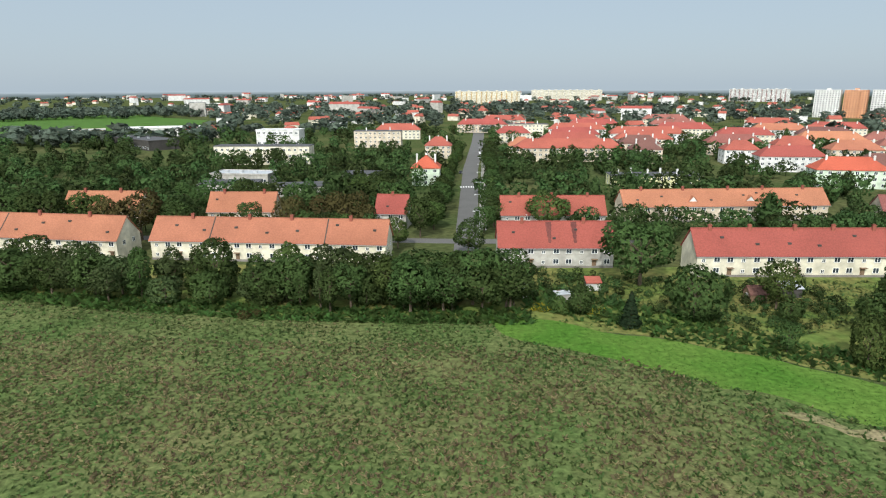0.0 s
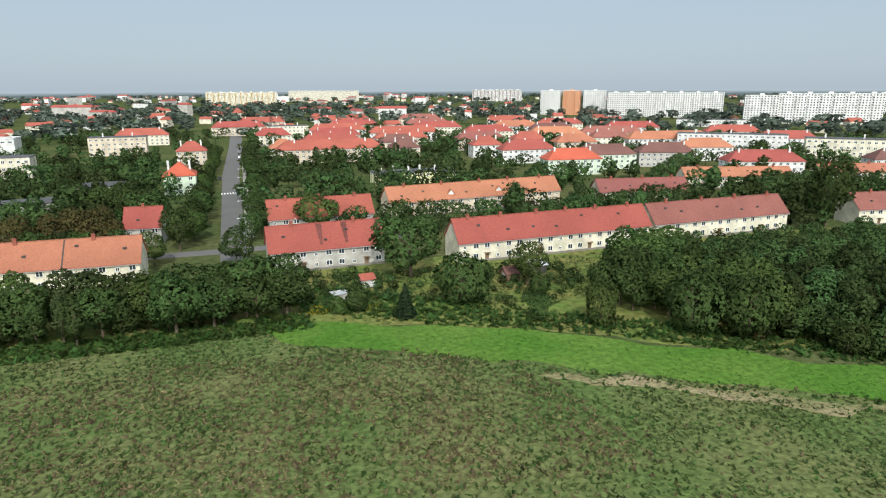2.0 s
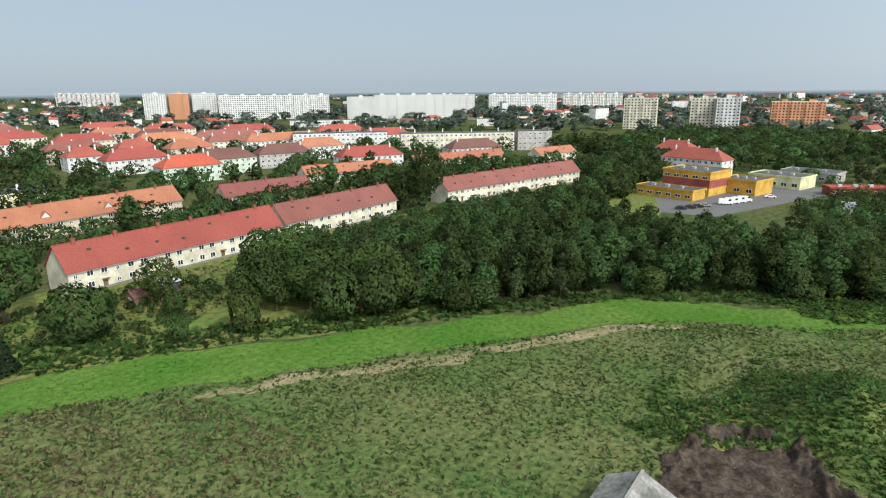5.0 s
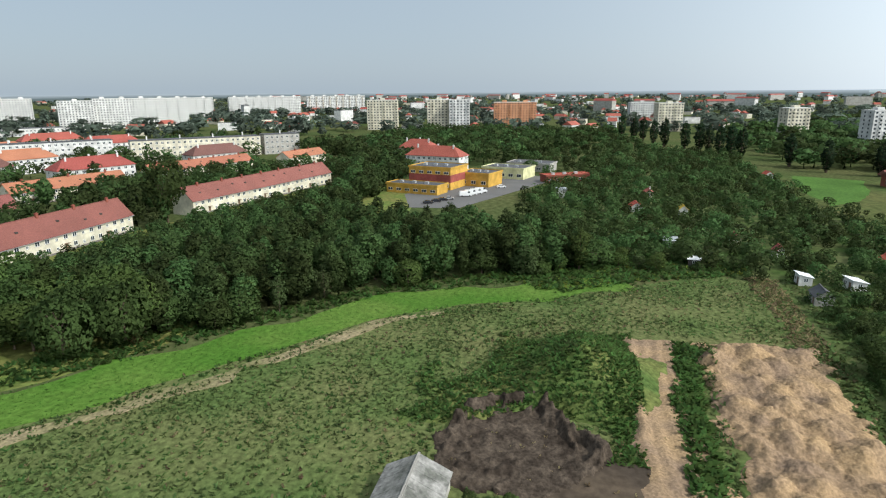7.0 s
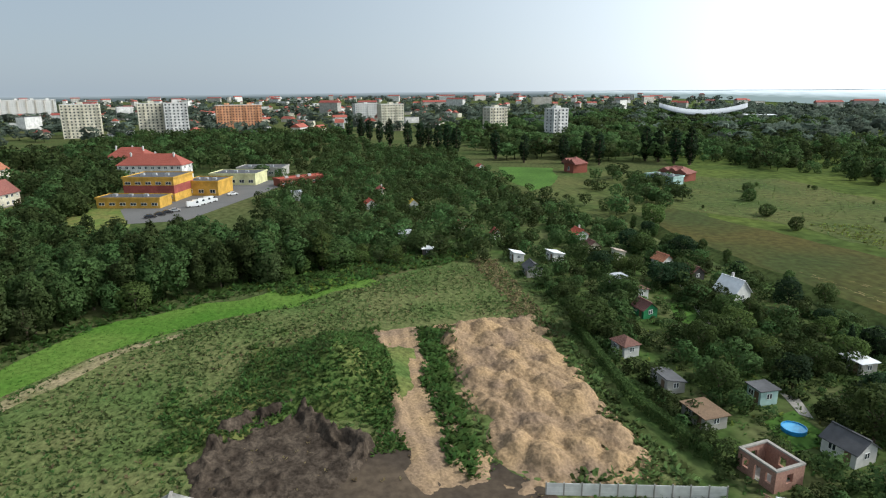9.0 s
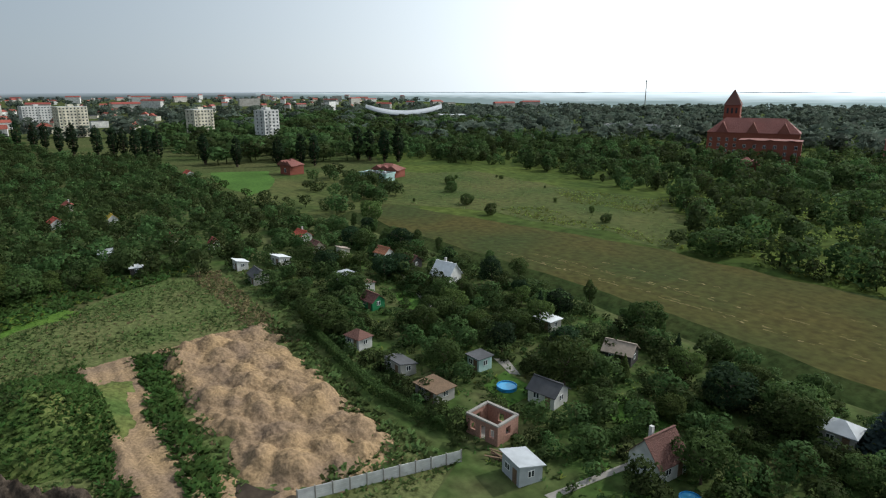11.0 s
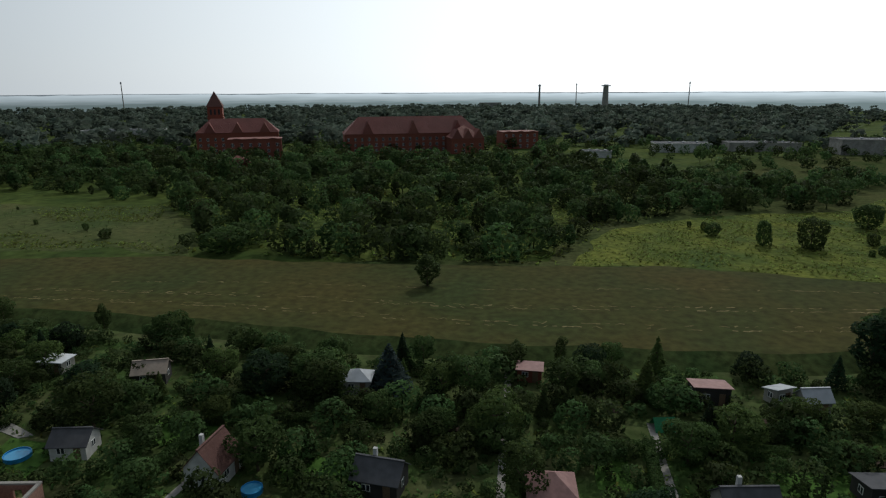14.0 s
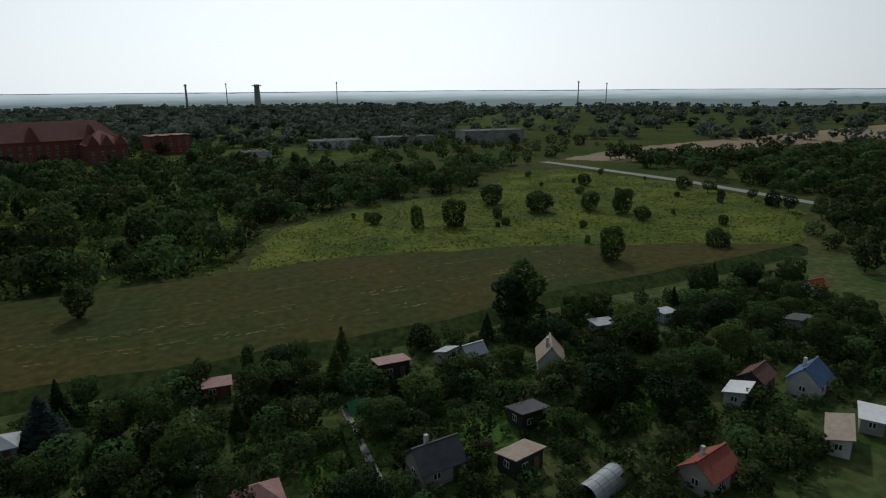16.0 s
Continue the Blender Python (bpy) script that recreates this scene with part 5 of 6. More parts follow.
brick_hall(212, -448, 58, 20, 21, 15, 10, "red brick college with a steep red roof")
brick_hall(178, -400, 34, 14, 21, 14, 1.0, "dark glass and brick college wing")
brick_hall(84, -465, 100, 22, 20, 14, 12, "long red brick barracks with a steep hipped roof")
brick_hall(44, -462, 24, 26, 20, 11, 9, "red brick end pavilion with a hipped roof")
brick_hall(5, -500, 29, 16, 20, 13, 1.0, "red brick cube-shaped college building")
brick_hall(158, -330, 9, 8, 30, 6, 4, "small brick villa with a red roof", "villa")
t = thing("clock_tower", pose(240, -470, 0, 0, 0, 21), "tall red brick clock tower with a pointed dark roof", "tower")
bm = bmesh.new()
box(bm, -5.5, 5.5, -5.5, 5.5, -0.1, 33)
box(bm, -5.9, 5.9, -5.9, 5.9, 24, 25)
part("shaft", bm, M["brickred"], t)
bm = bmesh.new()
a = [(-6.2, -6.2, 33), (6.2, -6.2, 33), (6.2, 6.2, 33), (-6.2, 6.2, 33)]
solid(bm, a, [(px * 0.03, py * 0.03, 44.5) for px, py, pz in a])
part("spire", bm, M["roof_brown"], t)
for s in (-3, 0, 3):
    bm = bmesh.new()
    box(bm, s - 0.7, s + 0.7, 5.45, 5.58, 27, 31)
    part("belfry_window", bm, M["glass"], t)
for x, y, x1, y1, d, h, w, lb in [(358, -596, 427, -571, 20, 8, "wall_white", "long white glazed hall with a flat roof"), (-135, -490, -96, -491, 20, 6, "wall_white", "low white sports hall with flat roof"), (-274, -483, -220, -486, 22, 10, "wall_grey", "grey university building with flat roof"), (-200, -500, -150, -500, 18, 6, "wall_grey", "low grey laboratory with flat roof"), (60, -560, 150, -530, 20, 9, "wall_grey", "long grey block behind the barracks"), (-60, -440, -40, -442, 10, 4, "wall_white", "small white flat-roofed service building")]:
    hall(x, y, x1, y1, d, h, w, lb, name="campus_building")
brick_hall(276, -182, 14, 9, 21, 4.0, 3.0, "house with a bright red roof beside poplars", "house")
hall(262, -176, 277, -170, 8, 3.6, "wall_teal", "pale blue low outbuilding beside the house", name="outbuilding")
brick_hall(318, -146, 9, 9, 10, 5, 3.5, "red brick house by the lawn", "house")

t = thing("stadium", pose(714, -497, 0, 0, 0, 55), "pale stadium with a sweeping saddle-shaped roof", "stadium")
n = 28
vs = []
for i in range(n + 1):
    u = i / n * 2 - 1
    for w in (-1, 1):
        for dz in (0, 1.2):
            vs.append((u * 52, w * 24 * math.sqrt(max(0.02, 1 - u * u)), 13 + 9 * u * u - 2 * w + dz))
vs = np.array(vs)
q = []
for i in range(n):
    a, b = i * 4, i * 4 + 4
    q += [(a, a + 2, b + 2, b), (a + 1, b + 1, b + 3, a + 3), (a, b, b + 1, a + 1), (a + 2, a + 3, b + 3, b + 2)]
part("roof", arrays_mesh("stadium_roof", vs, np.array(q), M["sheet"]), None, t)
bm = bmesh.new()
ring = [(40 * math.cos(k * math.pi / 12), 18 * math.sin(k * math.pi / 12)) for k in range(24)]
solid(bm, [(x, y, -0.1) for x, y in ring], [(x * 1.05, y * 1.05, 10.2) for x, y in ring])
part("stand", bm, M["wall_grey"], t)
hall(672, -526, 652, -556, 30, 11, "wall_white", "white sports hall beside the stadium", name="sports_hall", top="whiteroof")


def mast(bearing, dist, height, width, name, label, lattice=False):
    x, y = dist * math.sin(radians(bearing)), dist * math.cos(radians(bearing))
    t = thing(name, pose(x, y, 0), label, "industrial structure")
    bm = bmesh.new()
    k = 8
    ring = [(math.cos(i * 2 * math.pi / k) * width / 2, math.sin(i * 2 * math.pi / k) * width / 2) for i in range(k)]
    solid(bm, [(px, py, 0) for px, py in ring], [(px * 0.7, py * 0.7, height) for px, py in ring])
    part("shaft", bm, M["wall_grey"], t)
    bm = bmesh.new()
    box(bm, -width * 0.6, width * 0.6, -width * 0.6, width * 0.6, height * 0.93, height * 0.97)
    part("platform", bm, M["metal"], t)


mast(187.0, 1480, 55, 15.6, "shaft_tower", "massive grey colliery shaft tower")
mast(181.3, 1480, 56, 5.4, "headframe", "colliery headframe on the horizon")
mast(184.5, 1480, 58, 2.4, "chimney_stack", "slender factory chimney on the horizon")
mast(193.8, 1480, 60, 2.4, "chimney_stack", "slender factory chimney on the horizon")
mast(146.0, 1480, 64, 2.4, "radio_mast", "thin radio mast on the horizon")
mast(215.2, 1480, 58, 3.0, "chimney_stack", "factory chimney on the horizon")
mast(217.6, 1480, 54, 2.4, "chimney_stack", "factory chimney on the horizon")

# ---- allotment gardens ----
def hut(x, y, w, d, turn, h, kind, wall, roof, label, rise=1.3, glass=True, name="garden_hut"):
    """A garden hut: walls, a gabled, hipped, flat or single-pitch roof, a door and a window."""
    w, d, h = w * 0.9, d * 0.9, h * 0.88
    out = 1 + (d * 0.35) / max(1.0, math.hypot(x, y))
    t = thing(name, pose(x * out, y * out, 0.03, 0, 0, turn) @ pose(-w / 2, -d / 2, 0), label, "hut", "allotment huts")
    o = 0.3
    if kind == "gable":
        part("wall", gable_walls(w, d, h, h + rise), M[wall], t)
        roof_parts(t, M[roof], w, d, h, h + rise, o, 0.1)
    else:
        bm = bmesh.new()
        if kind == "mono":
            solid(bm, [(0, 0, -0.1), (w, 0, -0.1), (w, d, -0.1), (0, d, -0.1)], [(0, 0, h), (w, 0, h), (w, d, h + rise * 0.5), (0, d, h + rise * 0.5)])
        else:
            box(bm, 0, w, 0, d, -0.1, h)
        part("wall", bm, M[wall], t)
        if kind == "hip":
            part("roof", hip_roof(w, d, h, h + rise, o, 0.1), M[roof], t)
        else:
            up = rise * 0.5 if kind == "mono" else 0.0
            k = up / d
            bm = bmesh.new()
            ring = [(-o, -o, h - k * o + 0.01), (w + o, -o, h - k * o + 0.01), (w + o, d + o, h + up + k * o + 0.01), (-o, d + o, h + up + k * o + 0.01)]
            solid(bm, ring, [(a, b, c + 0.12) for a, b, c in ring])
            part("roof", bm, M[roof], t)
    bm = bmesh.new()
    box(bm, w * 0.15, w * 0.15 + 0.85, d - 0.02, d + 0.05, 0.05, 1.95)
    part("door", bm, M["wood"], t)
    if glass:
        far_window(t, w * 0.68, d, 0.95, 1.0, 0.9, 180)
        far_window(t, w, d * 0.5, 0.95, 0.9, 0.9, 90)
        far_window(t, 0, d * 0.5, 0.95, 0.9, 0.9, -90)
    if kind == "gable" and w > 5:
        bm = bmesh.new()
        box(bm, w * 0.6, w * 0.6 + 0.45, d * 0.3, d * 0.3 + 0.45, h, h + rise + 0.9)
        part("chimney", bm, M["wall_white"], t)
    return t


M["roof_pink"] = mat("faded_pink_sheet_roof", (0.34, 0.19, 0.17), 0.7, 0.15, 1.5, 0.4)
M["roof_tan"] = mat("weathered_tan_roof", (0.36, 0.29, 0.23), 0.8, 0.15, 1.5, 0.4)
M["roof_blue"] = mat("blue_sheet_roof", (0.07, 0.13, 0.26), 0.6, 0.15, 1.5, 0.4)
M["roof_gold"] = mat("yellow_painted_roof", (0.6, 0.42, 0.06), 0.7, 0.1, 1.5, 0.4)
for a in [(265, 4, 5.5, 4.5, 5, 4.2, "flat", "wall_white", "sheet", "white two-storey garden hut with a flat roof"),
          (238, -24, 5, 4.5, 8, 2.6, "gable", "wall_white", "roof_scarlet", "white garden hut with a bright red roof"),
          (234, -40, 4, 3.5, 4, 2.6, "gable", "wall_white", "roof_gold", "white garden hut with a yellow roof"),
          (270, -32, 6, 4.5, 0, 2.6, "gable", "wall_cream", "roof_red", "cream garden hut with a red roof"),
          (339, -97, 5, 4, 10, 2.6, "gable", "wall_white", "roof_scarlet", "small white hut with a red roof"),
          (185, -29, 6.5, 4, -8, 2.3, "flat", "wall_grey", "sheet", "low grey garden shed with a sheet roof"),
          (164, -32, 4, 3.2, -8, 2.3, "flat", "wall_dark", "whiteroof", "dark shed with a white flat roof"),
          (177, -56, 3.3, 3, 5, 2.3, "gable", "wall_white", "roof_red", "small white hut with a red roof"),
          (191, -48, 3.0, 3, 5, 2.3, "gable", "wall_beige", "roof_red", "small beige hut with a red roof")]:
    hut(*a)
for a in [(152, -54, 3.6, 3.2, 0, 2.3, "mono", "wall_white", "whiteroof", "white garden shed with a white roof"),
          (150, -64, 4.5, 3.6, 8, 2.2, "mono", "wall_white", "whiteroof", "white-roofed garden shed among hedges"),
          (138, -53, 5.4, 4, -5, 2.4, "gable", "wall_grey", "flatroof", "grey hut with a dark roof"),
          (170, -80, 5.6, 4.2, 5, 2.4, "gable", "wall_white", "roof_scarlet", "garden hut with a bright red roof"),
          (155, -77, 4.5, 4, 0, 2.4, "gable", "wall_beige", "roof_brown", "beige hut with a brown roof"),
          (147, -81, 3, 3, 0, 2.4, "mono", "wall_cream", "roof_tan", "small cream hut with a tan roof"),
          (137, -88, 4.6, 3.8, 10, 2.4, "gable", "wall_white", "roof_orange", "white hut with an orange roof"),
          (126, -89, 5.2, 4, 6, 2.4, "gable", "wall_dark", "roof_brown", "dark hut with a maroon roof"),
          (117, -69, 5.4, 4, 6, 2.5, "mono", "wall_white", "roof_brown", "white-walled hut with a brown roof and dark window"),
          (126, -70, 4.4, 3.4, 6, 2.4, "flat", "wall_grey", "sheet", "shed with a pale blue-grey sheet roof"),
          (106, -65, 4.4, 3.6, 5, 2.2, "gable", "tarp", "roof_brown", "green wooden hut with a rusty red roof")]:
    hut(*a)
for a in [(110, -88, 6.2, 5.2, 12, 2.6, "gable", "wall_white", "whiteroof", "white garden house with a steep white roof", 2.6),
          (90, -52, 4.2, 3.4, 8, 2.4, "hip", "wall_white", "roof_brown", "small white hut with a brown hipped roof"),
          (77, -52, 5.2, 3.4, 0, 2.0, "mono", "wall_grey", "flatroof", "old grey shed with a dark felt roof"),
          (66.5, -51, 5.4, 4, 4, 2.2, "flat", "wall_grey", "wood", "ramshackle shed with a plank roof"),
          (70, -63, 3.2, 3.2, 0, 2.6, "flat", "wall_teal", "flatroof", "pale teal hut with a dark flat roof"),
          (55, -63, 5.0, 4.2, 10, 2.4, "gable", "wall_white", "flatroof", "white hut with a grey gabled roof and chimney"),
          (75, -85, 4.4, 3.4, 0, 2.4, "flat", "wall_grey", "whiteroof", "grey shed with white roof sheets"),
          (57, -83, 5.4, 4.4, 18, 2.5, "gable", "wall_dark", "roof_tan", "dark hut with a weathered tan roof"),
          (44.5, -47, 4.2, 3.6, -12, 2.4, "mono", "sheet", "sheet", "shed clad in blue-grey metal sheet"),
          (35, -60, 5.6, 5.0, 85, 2.8, "gable", "wall_white", "roof_brown", "white garden house with a dark red steep roof", 2.6)]:
    hut(*a)
for a in [(24, -84, 4.6, 4, 5, 2.5, "hip", "wall_grey", "sheet", "hut with a pale grey metal roof beside a spruce"),
          (15, -60, 6.0, 4.6, -8, 2.7, "gable", "wall_dark", "flatroof", "dark wooden house with a grey ridge roof", 1.6),
          (-2, -91, 4.2, 3.4, -3, 2.4, "flat", "brickred", "roof_pink", "low brick hut with a white-edged flat roof"),
          (-4, -59.5, 5.6, 5, 2, 2.7, "hip", "wall_white", "roof_pink", "hut with a faded pink sheet roof", 1.7),
          (-24, -59, 6.4, 5, 8, 2.6, "gable", "wall_grey", "flatroof", "grey house with a dark gabled roof", 2.0),
          (-28, -87, 5.6, 4.4, 0, 2.4, "mono", "wall_dark", "roof_pink", "flat hut with a mauve sheet roof"),
          (-38, -88, 3.2, 2.6, 25, 2.2, "mono", "wall_grey", "sheet", "lean-to with shiny roof sheets"),
          (-42, -86, 4.2, 3.0, 10, 2.3, "gable", "wall_grey", "sheet", "shed with pale roof sheets"),
          (-52, -78, 6.0, 4.6, 60, 3.0, "gable", "wall_white", "roof_tan", "white garden house with a steep tan roof", 2.4),
          (-40, -65, 4.6, 4, 5, 2.4, "mono", "wall_dark", "flatroof", "dark shed with a felt roof")]:
    hut(*a)
for a in [(-34, -56.5, 5, 3.6, 14, 2.3, "mono", "wall_dark", "roof_tan", "shed with a pale grey roof"),
          (-70, -88, 4.6, 3.6, -6, 2.3, "flat", "wall_grey", "sheet", "grey shed with a flat roof"),
          (-85, -88, 3.6, 3, 0, 2.3, "flat", "wall_teal", "sheet", "bluish shed with a flat roof"),
          (-126, -87, 4.6, 4, 0, 2.4, "gable", "wall_white", "roof_scarlet", "hut with a bright red roof"),
          (-104, -74, 5, 4, 10, 2.4, "mono", "wall_grey", "flatroof", "grey hut with a felt roof"),
          (-71, -58, 4.6, 3.2, 28, 2.4, "mono", "wall_white", "whiteroof", "white shed with a white roof"),
          (-83, -56, 6.2, 4.8, 20, 3.0, "gable", "wall_white", "roof_blue", "white garden house with a blue roof", 2.0),
          (-77, -60, 5.4, 4, 20, 2.6, "gable", "wall_dark", "roof_brown", "dark hut with a brown roof"),
          (-74, -45, 8, 3, 35, 2.3, "mono", "wall_white", "roof_tan", "long low hut with a cream roof"),
          (-82, -46, 5.6, 3, 35, 2.3, "flat", "wall_grey", "whiteroof", "shed with a pale rounded roof"),
          (-52, -45, 6.4, 4.6, 14, 2.7, "gable", "wall_grey", "roof_red", "hut with a rusty red roof", 1.6)]:
    hut(*a)

# sheds behind the terraces
for a in [(17, 129, 3.0, 2.4, 0, 2.2, "mono", "wall_white", "whiteroof", "small white shed behind the terrace"),
          (26, 127, 3.6, 2.4, 10, 1.9, "flat", "wall_grey", "sheet", "low grey shed behind the terrace"),
          (34, 134, 3.4, 2.6, 0, 2.2, "mono", "wall_white", "roof_red", "small white shed with a red roof"),
          (67, 126, 4.2, 3.2, 5, 2.3, "gable", "wood", "roof_brown", "brown wooden shed behind the terrace"),
          (76, 129, 4.6, 3.0, 0, 2.4, "mono", "wall_dark", "sheet", "lean-to with a pale sheet canopy")]:
    hut(*a)

# the unfinished brick hut: four walls, openings and no roof
t = thing("brick_shell", pose(54.5, -51.5, 0.03, 0, 0, 8), "unfinished roofless brick hut with empty openings", "hut")


def brick_wall(parent, L, gaps, m):
    bm = bmesh.new()
    x = 0.0
    for g0, g1, z0, z1 in gaps:
        box(bm, x, g0, 0, 0.3, -0.1, 2.75)
        if z0 > 0:
            box(bm, g0, g1, 0, 0.3, -0.1, z0)
        box(bm, g0, g1, 0, 0.3, z1, 2.75)
        x = g1
    box(bm, x, L, 0, 0.3, -0.1, 2.75)
    part("brick_wall", bm, M["brick_new"], parent).matrix_local = m
    bm = bmesh.new()
    box(bm, -0.04, L + 0.04, -0.06, 0.36, 2.753, 2.98)
    part("ring_beam", bm, M["paving"], parent).matrix_local = m


M["brick_new"] = mat("pale_new_brick", (0.36, 0.2, 0.15), 0.9, 0.2, 4.0, 0.4)
brick_wall(t, 5.4, [(0.7, 1.6, 0.9, 2.1), (2.4, 3.3, 0, 2.1), (4.0, 4.8, 0.9, 2.1)], pose(2.7, 2.2, 0, 0, 0, 180))
brick_wall(t, 5.4, [(2.2, 3.2, 0.9, 2.1)], pose(-2.7, -2.2, 0))
brick_wall(t, 3.8, [(1.4, 2.4, 0.9, 2.1)], pose(-2.7, 1.9, 0, 0, 0, -90))
brick_wall(t, 3.8, [(1.4, 2.4, 0.9, 2.1)], pose(2.7, -1.9, 0, 0, 0, 90))
bm = bmesh.new()
box(bm, -2.4, 2.4, -1.9, 1.9, -0.05, 0.06)
part("floor_slab", bm, M["paving"], t)

# white panel fence along the spoil ground
t = thing("panel_fence", pose(57.4, -24.5, 0, 0, 0, math.degrees(math.atan2(-19.5, -5.4))), "white concrete panel fence with posts", "fence")
for i in range(10):
    bm = bmesh.new()
    for k in range(3):
        box(bm, i * 2.02 + 0.08, i * 2.02 + 1.94, -0.03, 0.03, 0.05 + k * 0.53, 0.56 + k * 0.53)
    part("panel", bm, M["wall_white"], t)
for i in range(11):
    bm = bmesh.new()
    box(bm, i * 2.02 - 0.07, i * 2.02 + 0.07, -0.08, 0.08, -0.1, 1.75)
    part("post", bm, M["paving"], t)

# the old barn under the drone
M["asbestos"] = mat("old_cement_sheets", (0.27, 0.26, 0.24), 0.9, 0.3, 2.2, 0.5, other=(0.11, 0.11, 0.095))
t = thing("old_barn", pose(48, 12.2, 0), "old barn with a broken grey cement-sheet roof", "barn")
part("wall", gable_walls(13.5, 7.4, 2.2, 4.0), M["wall_grey"], t)
for side in (0, 1):
    for i in range(9):
        for k in range(4):
            bm = bmesh.new()
            f0, f1 = k / 4, (k + 1) / 4 + 0.03
            y0, y1 = (-0.3 + 4.0 * f0, -0.3 + 4.0 * f1) if side == 0 else (7.7 - 4.0 * f0, 7.7 - 4.0 * f1)
            z0, z1 = 2.07 + 1.95 * f0 + 0.02 * k, 2.07 + 1.95 * f1 + 0.02 * k
            ring = [(i * 1.55 - 0.25, y0, z0), (i * 1.55 + 1.27, y0, z0), (i * 1.55 + 1.27, y1, z1), (i * 1.55 - 0.25, y1, z1)]
            lift = 0.04 + 0.05 * rt.random()
            solid(bm, [(a, b, c + lift - 0.03) for a, b, c in ring], [(a, b, c + lift) for a, b, c in ring])
            part("roof_sheet", bm, M["asbestos"], t)
bm = bmesh.new()
box(bm, -0.3, 13.8, 3.55, 3.85, 4.05, 4.2)
part("ridge_cap", bm, M["paving"], t)

# pools, tarpaulin, tunnel and planks
for x, y, r in [(30, -59, 1.25), (62.5, -62, 1.6)]:
    t = thing("paddling_pool", pose(x, y, 0.03), "round blue plastic paddling pool on grass", "pool")
    bm = bmesh.new()
    ring = [(math.cos(i * math.pi / 12), math.sin(i * math.pi / 12)) for i in range(24)]
    for i in range(24):
        (a, b), (c, d) = ring[i], ring[(i + 1) % 24]
        solid(bm, [(a * r, b * r, 0), (c * r, d * r, 0), (c * r * 0.92, d * r * 0.92, 0), (a * r * 0.92, b * r * 0.92, 0)], [(a * r, b * r, 0.6), (c * r, d * r, 0.6), (c * r * 0.92, d * r * 0.92, 0.6), (a * r * 0.92, b * r * 0.92, 0.6)])
    bmesh.ops.remove_doubles(bm, verts=bm.verts, dist=0.001)
    part("rim", bm, M["pool"], t)
    bm = bmesh.new()
    bm.faces.new([bm.verts.new((a * r * 0.92, b * r * 0.92, 0.45)) for a, b in ring])
    part("water", bm, mat("pool_water", (0.08, 0.35, 0.6), 0.05, 0.05), t)
t = thing("tunnel_greenhouse", pose(-41, -50, 0.03, 0, 0, 20), "pale arched plastic tunnel greenhouse", "greenhouse")
arc = [(math.cos(i * math.pi / 12) * 1.6, math.sin(i * math.pi / 12) * 1.9) for i in range(13)]
bm = bmesh.new()
for i in range(12):
    (a, b), (c, d) = arc[i], arc[i + 1]
    solid(bm, [(-3, a, b), (-3, c, d), (-3, c * 0.97, d * 0.97), (-3, a * 0.97, b * 0.97)], [(3, a, b), (3, c, d), (3, c * 0.97, d * 0.97), (3, a * 0.97, b * 0.97)])
bmesh.ops.remove_doubles(bm, verts=bm.verts, dist=0.001)
part("cover", bm, M["sheet"], t)
for i in range(5):
    bm = bmesh.new()
    for k in range(12):
        (a, b), (c, d) = arc[k], arc[k + 1]
        x = -3 + i * 1.5
        solid(bm, [(x - 0.03, a * 1.01, b * 1.01), (x + 0.03, a * 1.01, b * 1.01), (x + 0.03, c * 1.01, d * 1.01), (x - 0.03, c * 1.01, d * 1.01)], [(x - 0.03, a * 1.03, b * 1.03), (x + 0.03, a * 1.03, b * 1.03), (x + 0.03, c * 1.03, d * 1.03), (x - 0.03, c * 1.03, d * 1.03)])
    bmesh.ops.remove_doubles(bm, verts=bm.verts, dist=0.001)
    part("hoop", bm, M["metal"], t)
for i in range(9):
    bm = bmesh.new()
    box(bm, -2.2, 2.2, -0.11, 0.11, 0, 0.06)
    tagged(new("plank", mesh_of(bm, "plank", M["wood"])), "weathered loose plank lying in a heap", "plank", "loose planks").matrix_world = pose(49 + rt.uniform(-0.8, 0.8), -48.5 + rt.uniform(-0.6, 0.6), 0.05 + i * 0.065, 0, 0, rt.uniform(-25, 25) + 15)
t = thing("tarpaulin_shelter", pose(-20, -79, 0.03, 0, 0, 10), "green tarpaulin tent over a garden bed", "shelter")
bm = bmesh.new()
for s in (-1, 1):
    ring = [(-1.5, 0, 1.7), (1.5, 0, 1.7), (1.5, s * 1.3, 0.1), (-1.5, s * 1.3, 0.1)]
    solid(bm, ring, [(a, b, c + 0.03) for a, b, c in ring])
part("cover", bm, M["tarp"], t)

# garden trees, bushes and conifers, plot by plot
for k, f, x, y, h, w in [("spruce", "leaf_blue", 19.5, -86, 7.6, 2.0), ("tall", "leaf", -60, -101, 13, 1.5), ("tall", "leaf_dark", -56, -99, 10.5, 1.4), ("spruce", "leaf_dark", 12, -83, 5.5, 1.3), ("round", "leaf", 57, -69, 8.5, 1.2), ("round", "leaf", 31, -63, 6.8, 1.2), ("round", "leaf", 30, -81, 5.6, 1.2), ("wide", "leaf", 102, -51, 7.0, 1.5), ("round", "leaf", 73, -58, 6.2, 1.3), ("round", "leaf_light", 175, -108, 9.5, 1.1)]:
    plant(k, f, x, y, h, rt.uniform(0, 360), rt.randrange(3), w)
for k, f, x, y, h, w in [("tall", "leaf", 20.7, -132.5, 7.6, 1.5), ("bush", "leaf", -100, -124, 10.5, 0.72)]:
    plant(k, f, x, y, h, rt.uniform(0, 360), rt.randrange(3), w, 1.9)
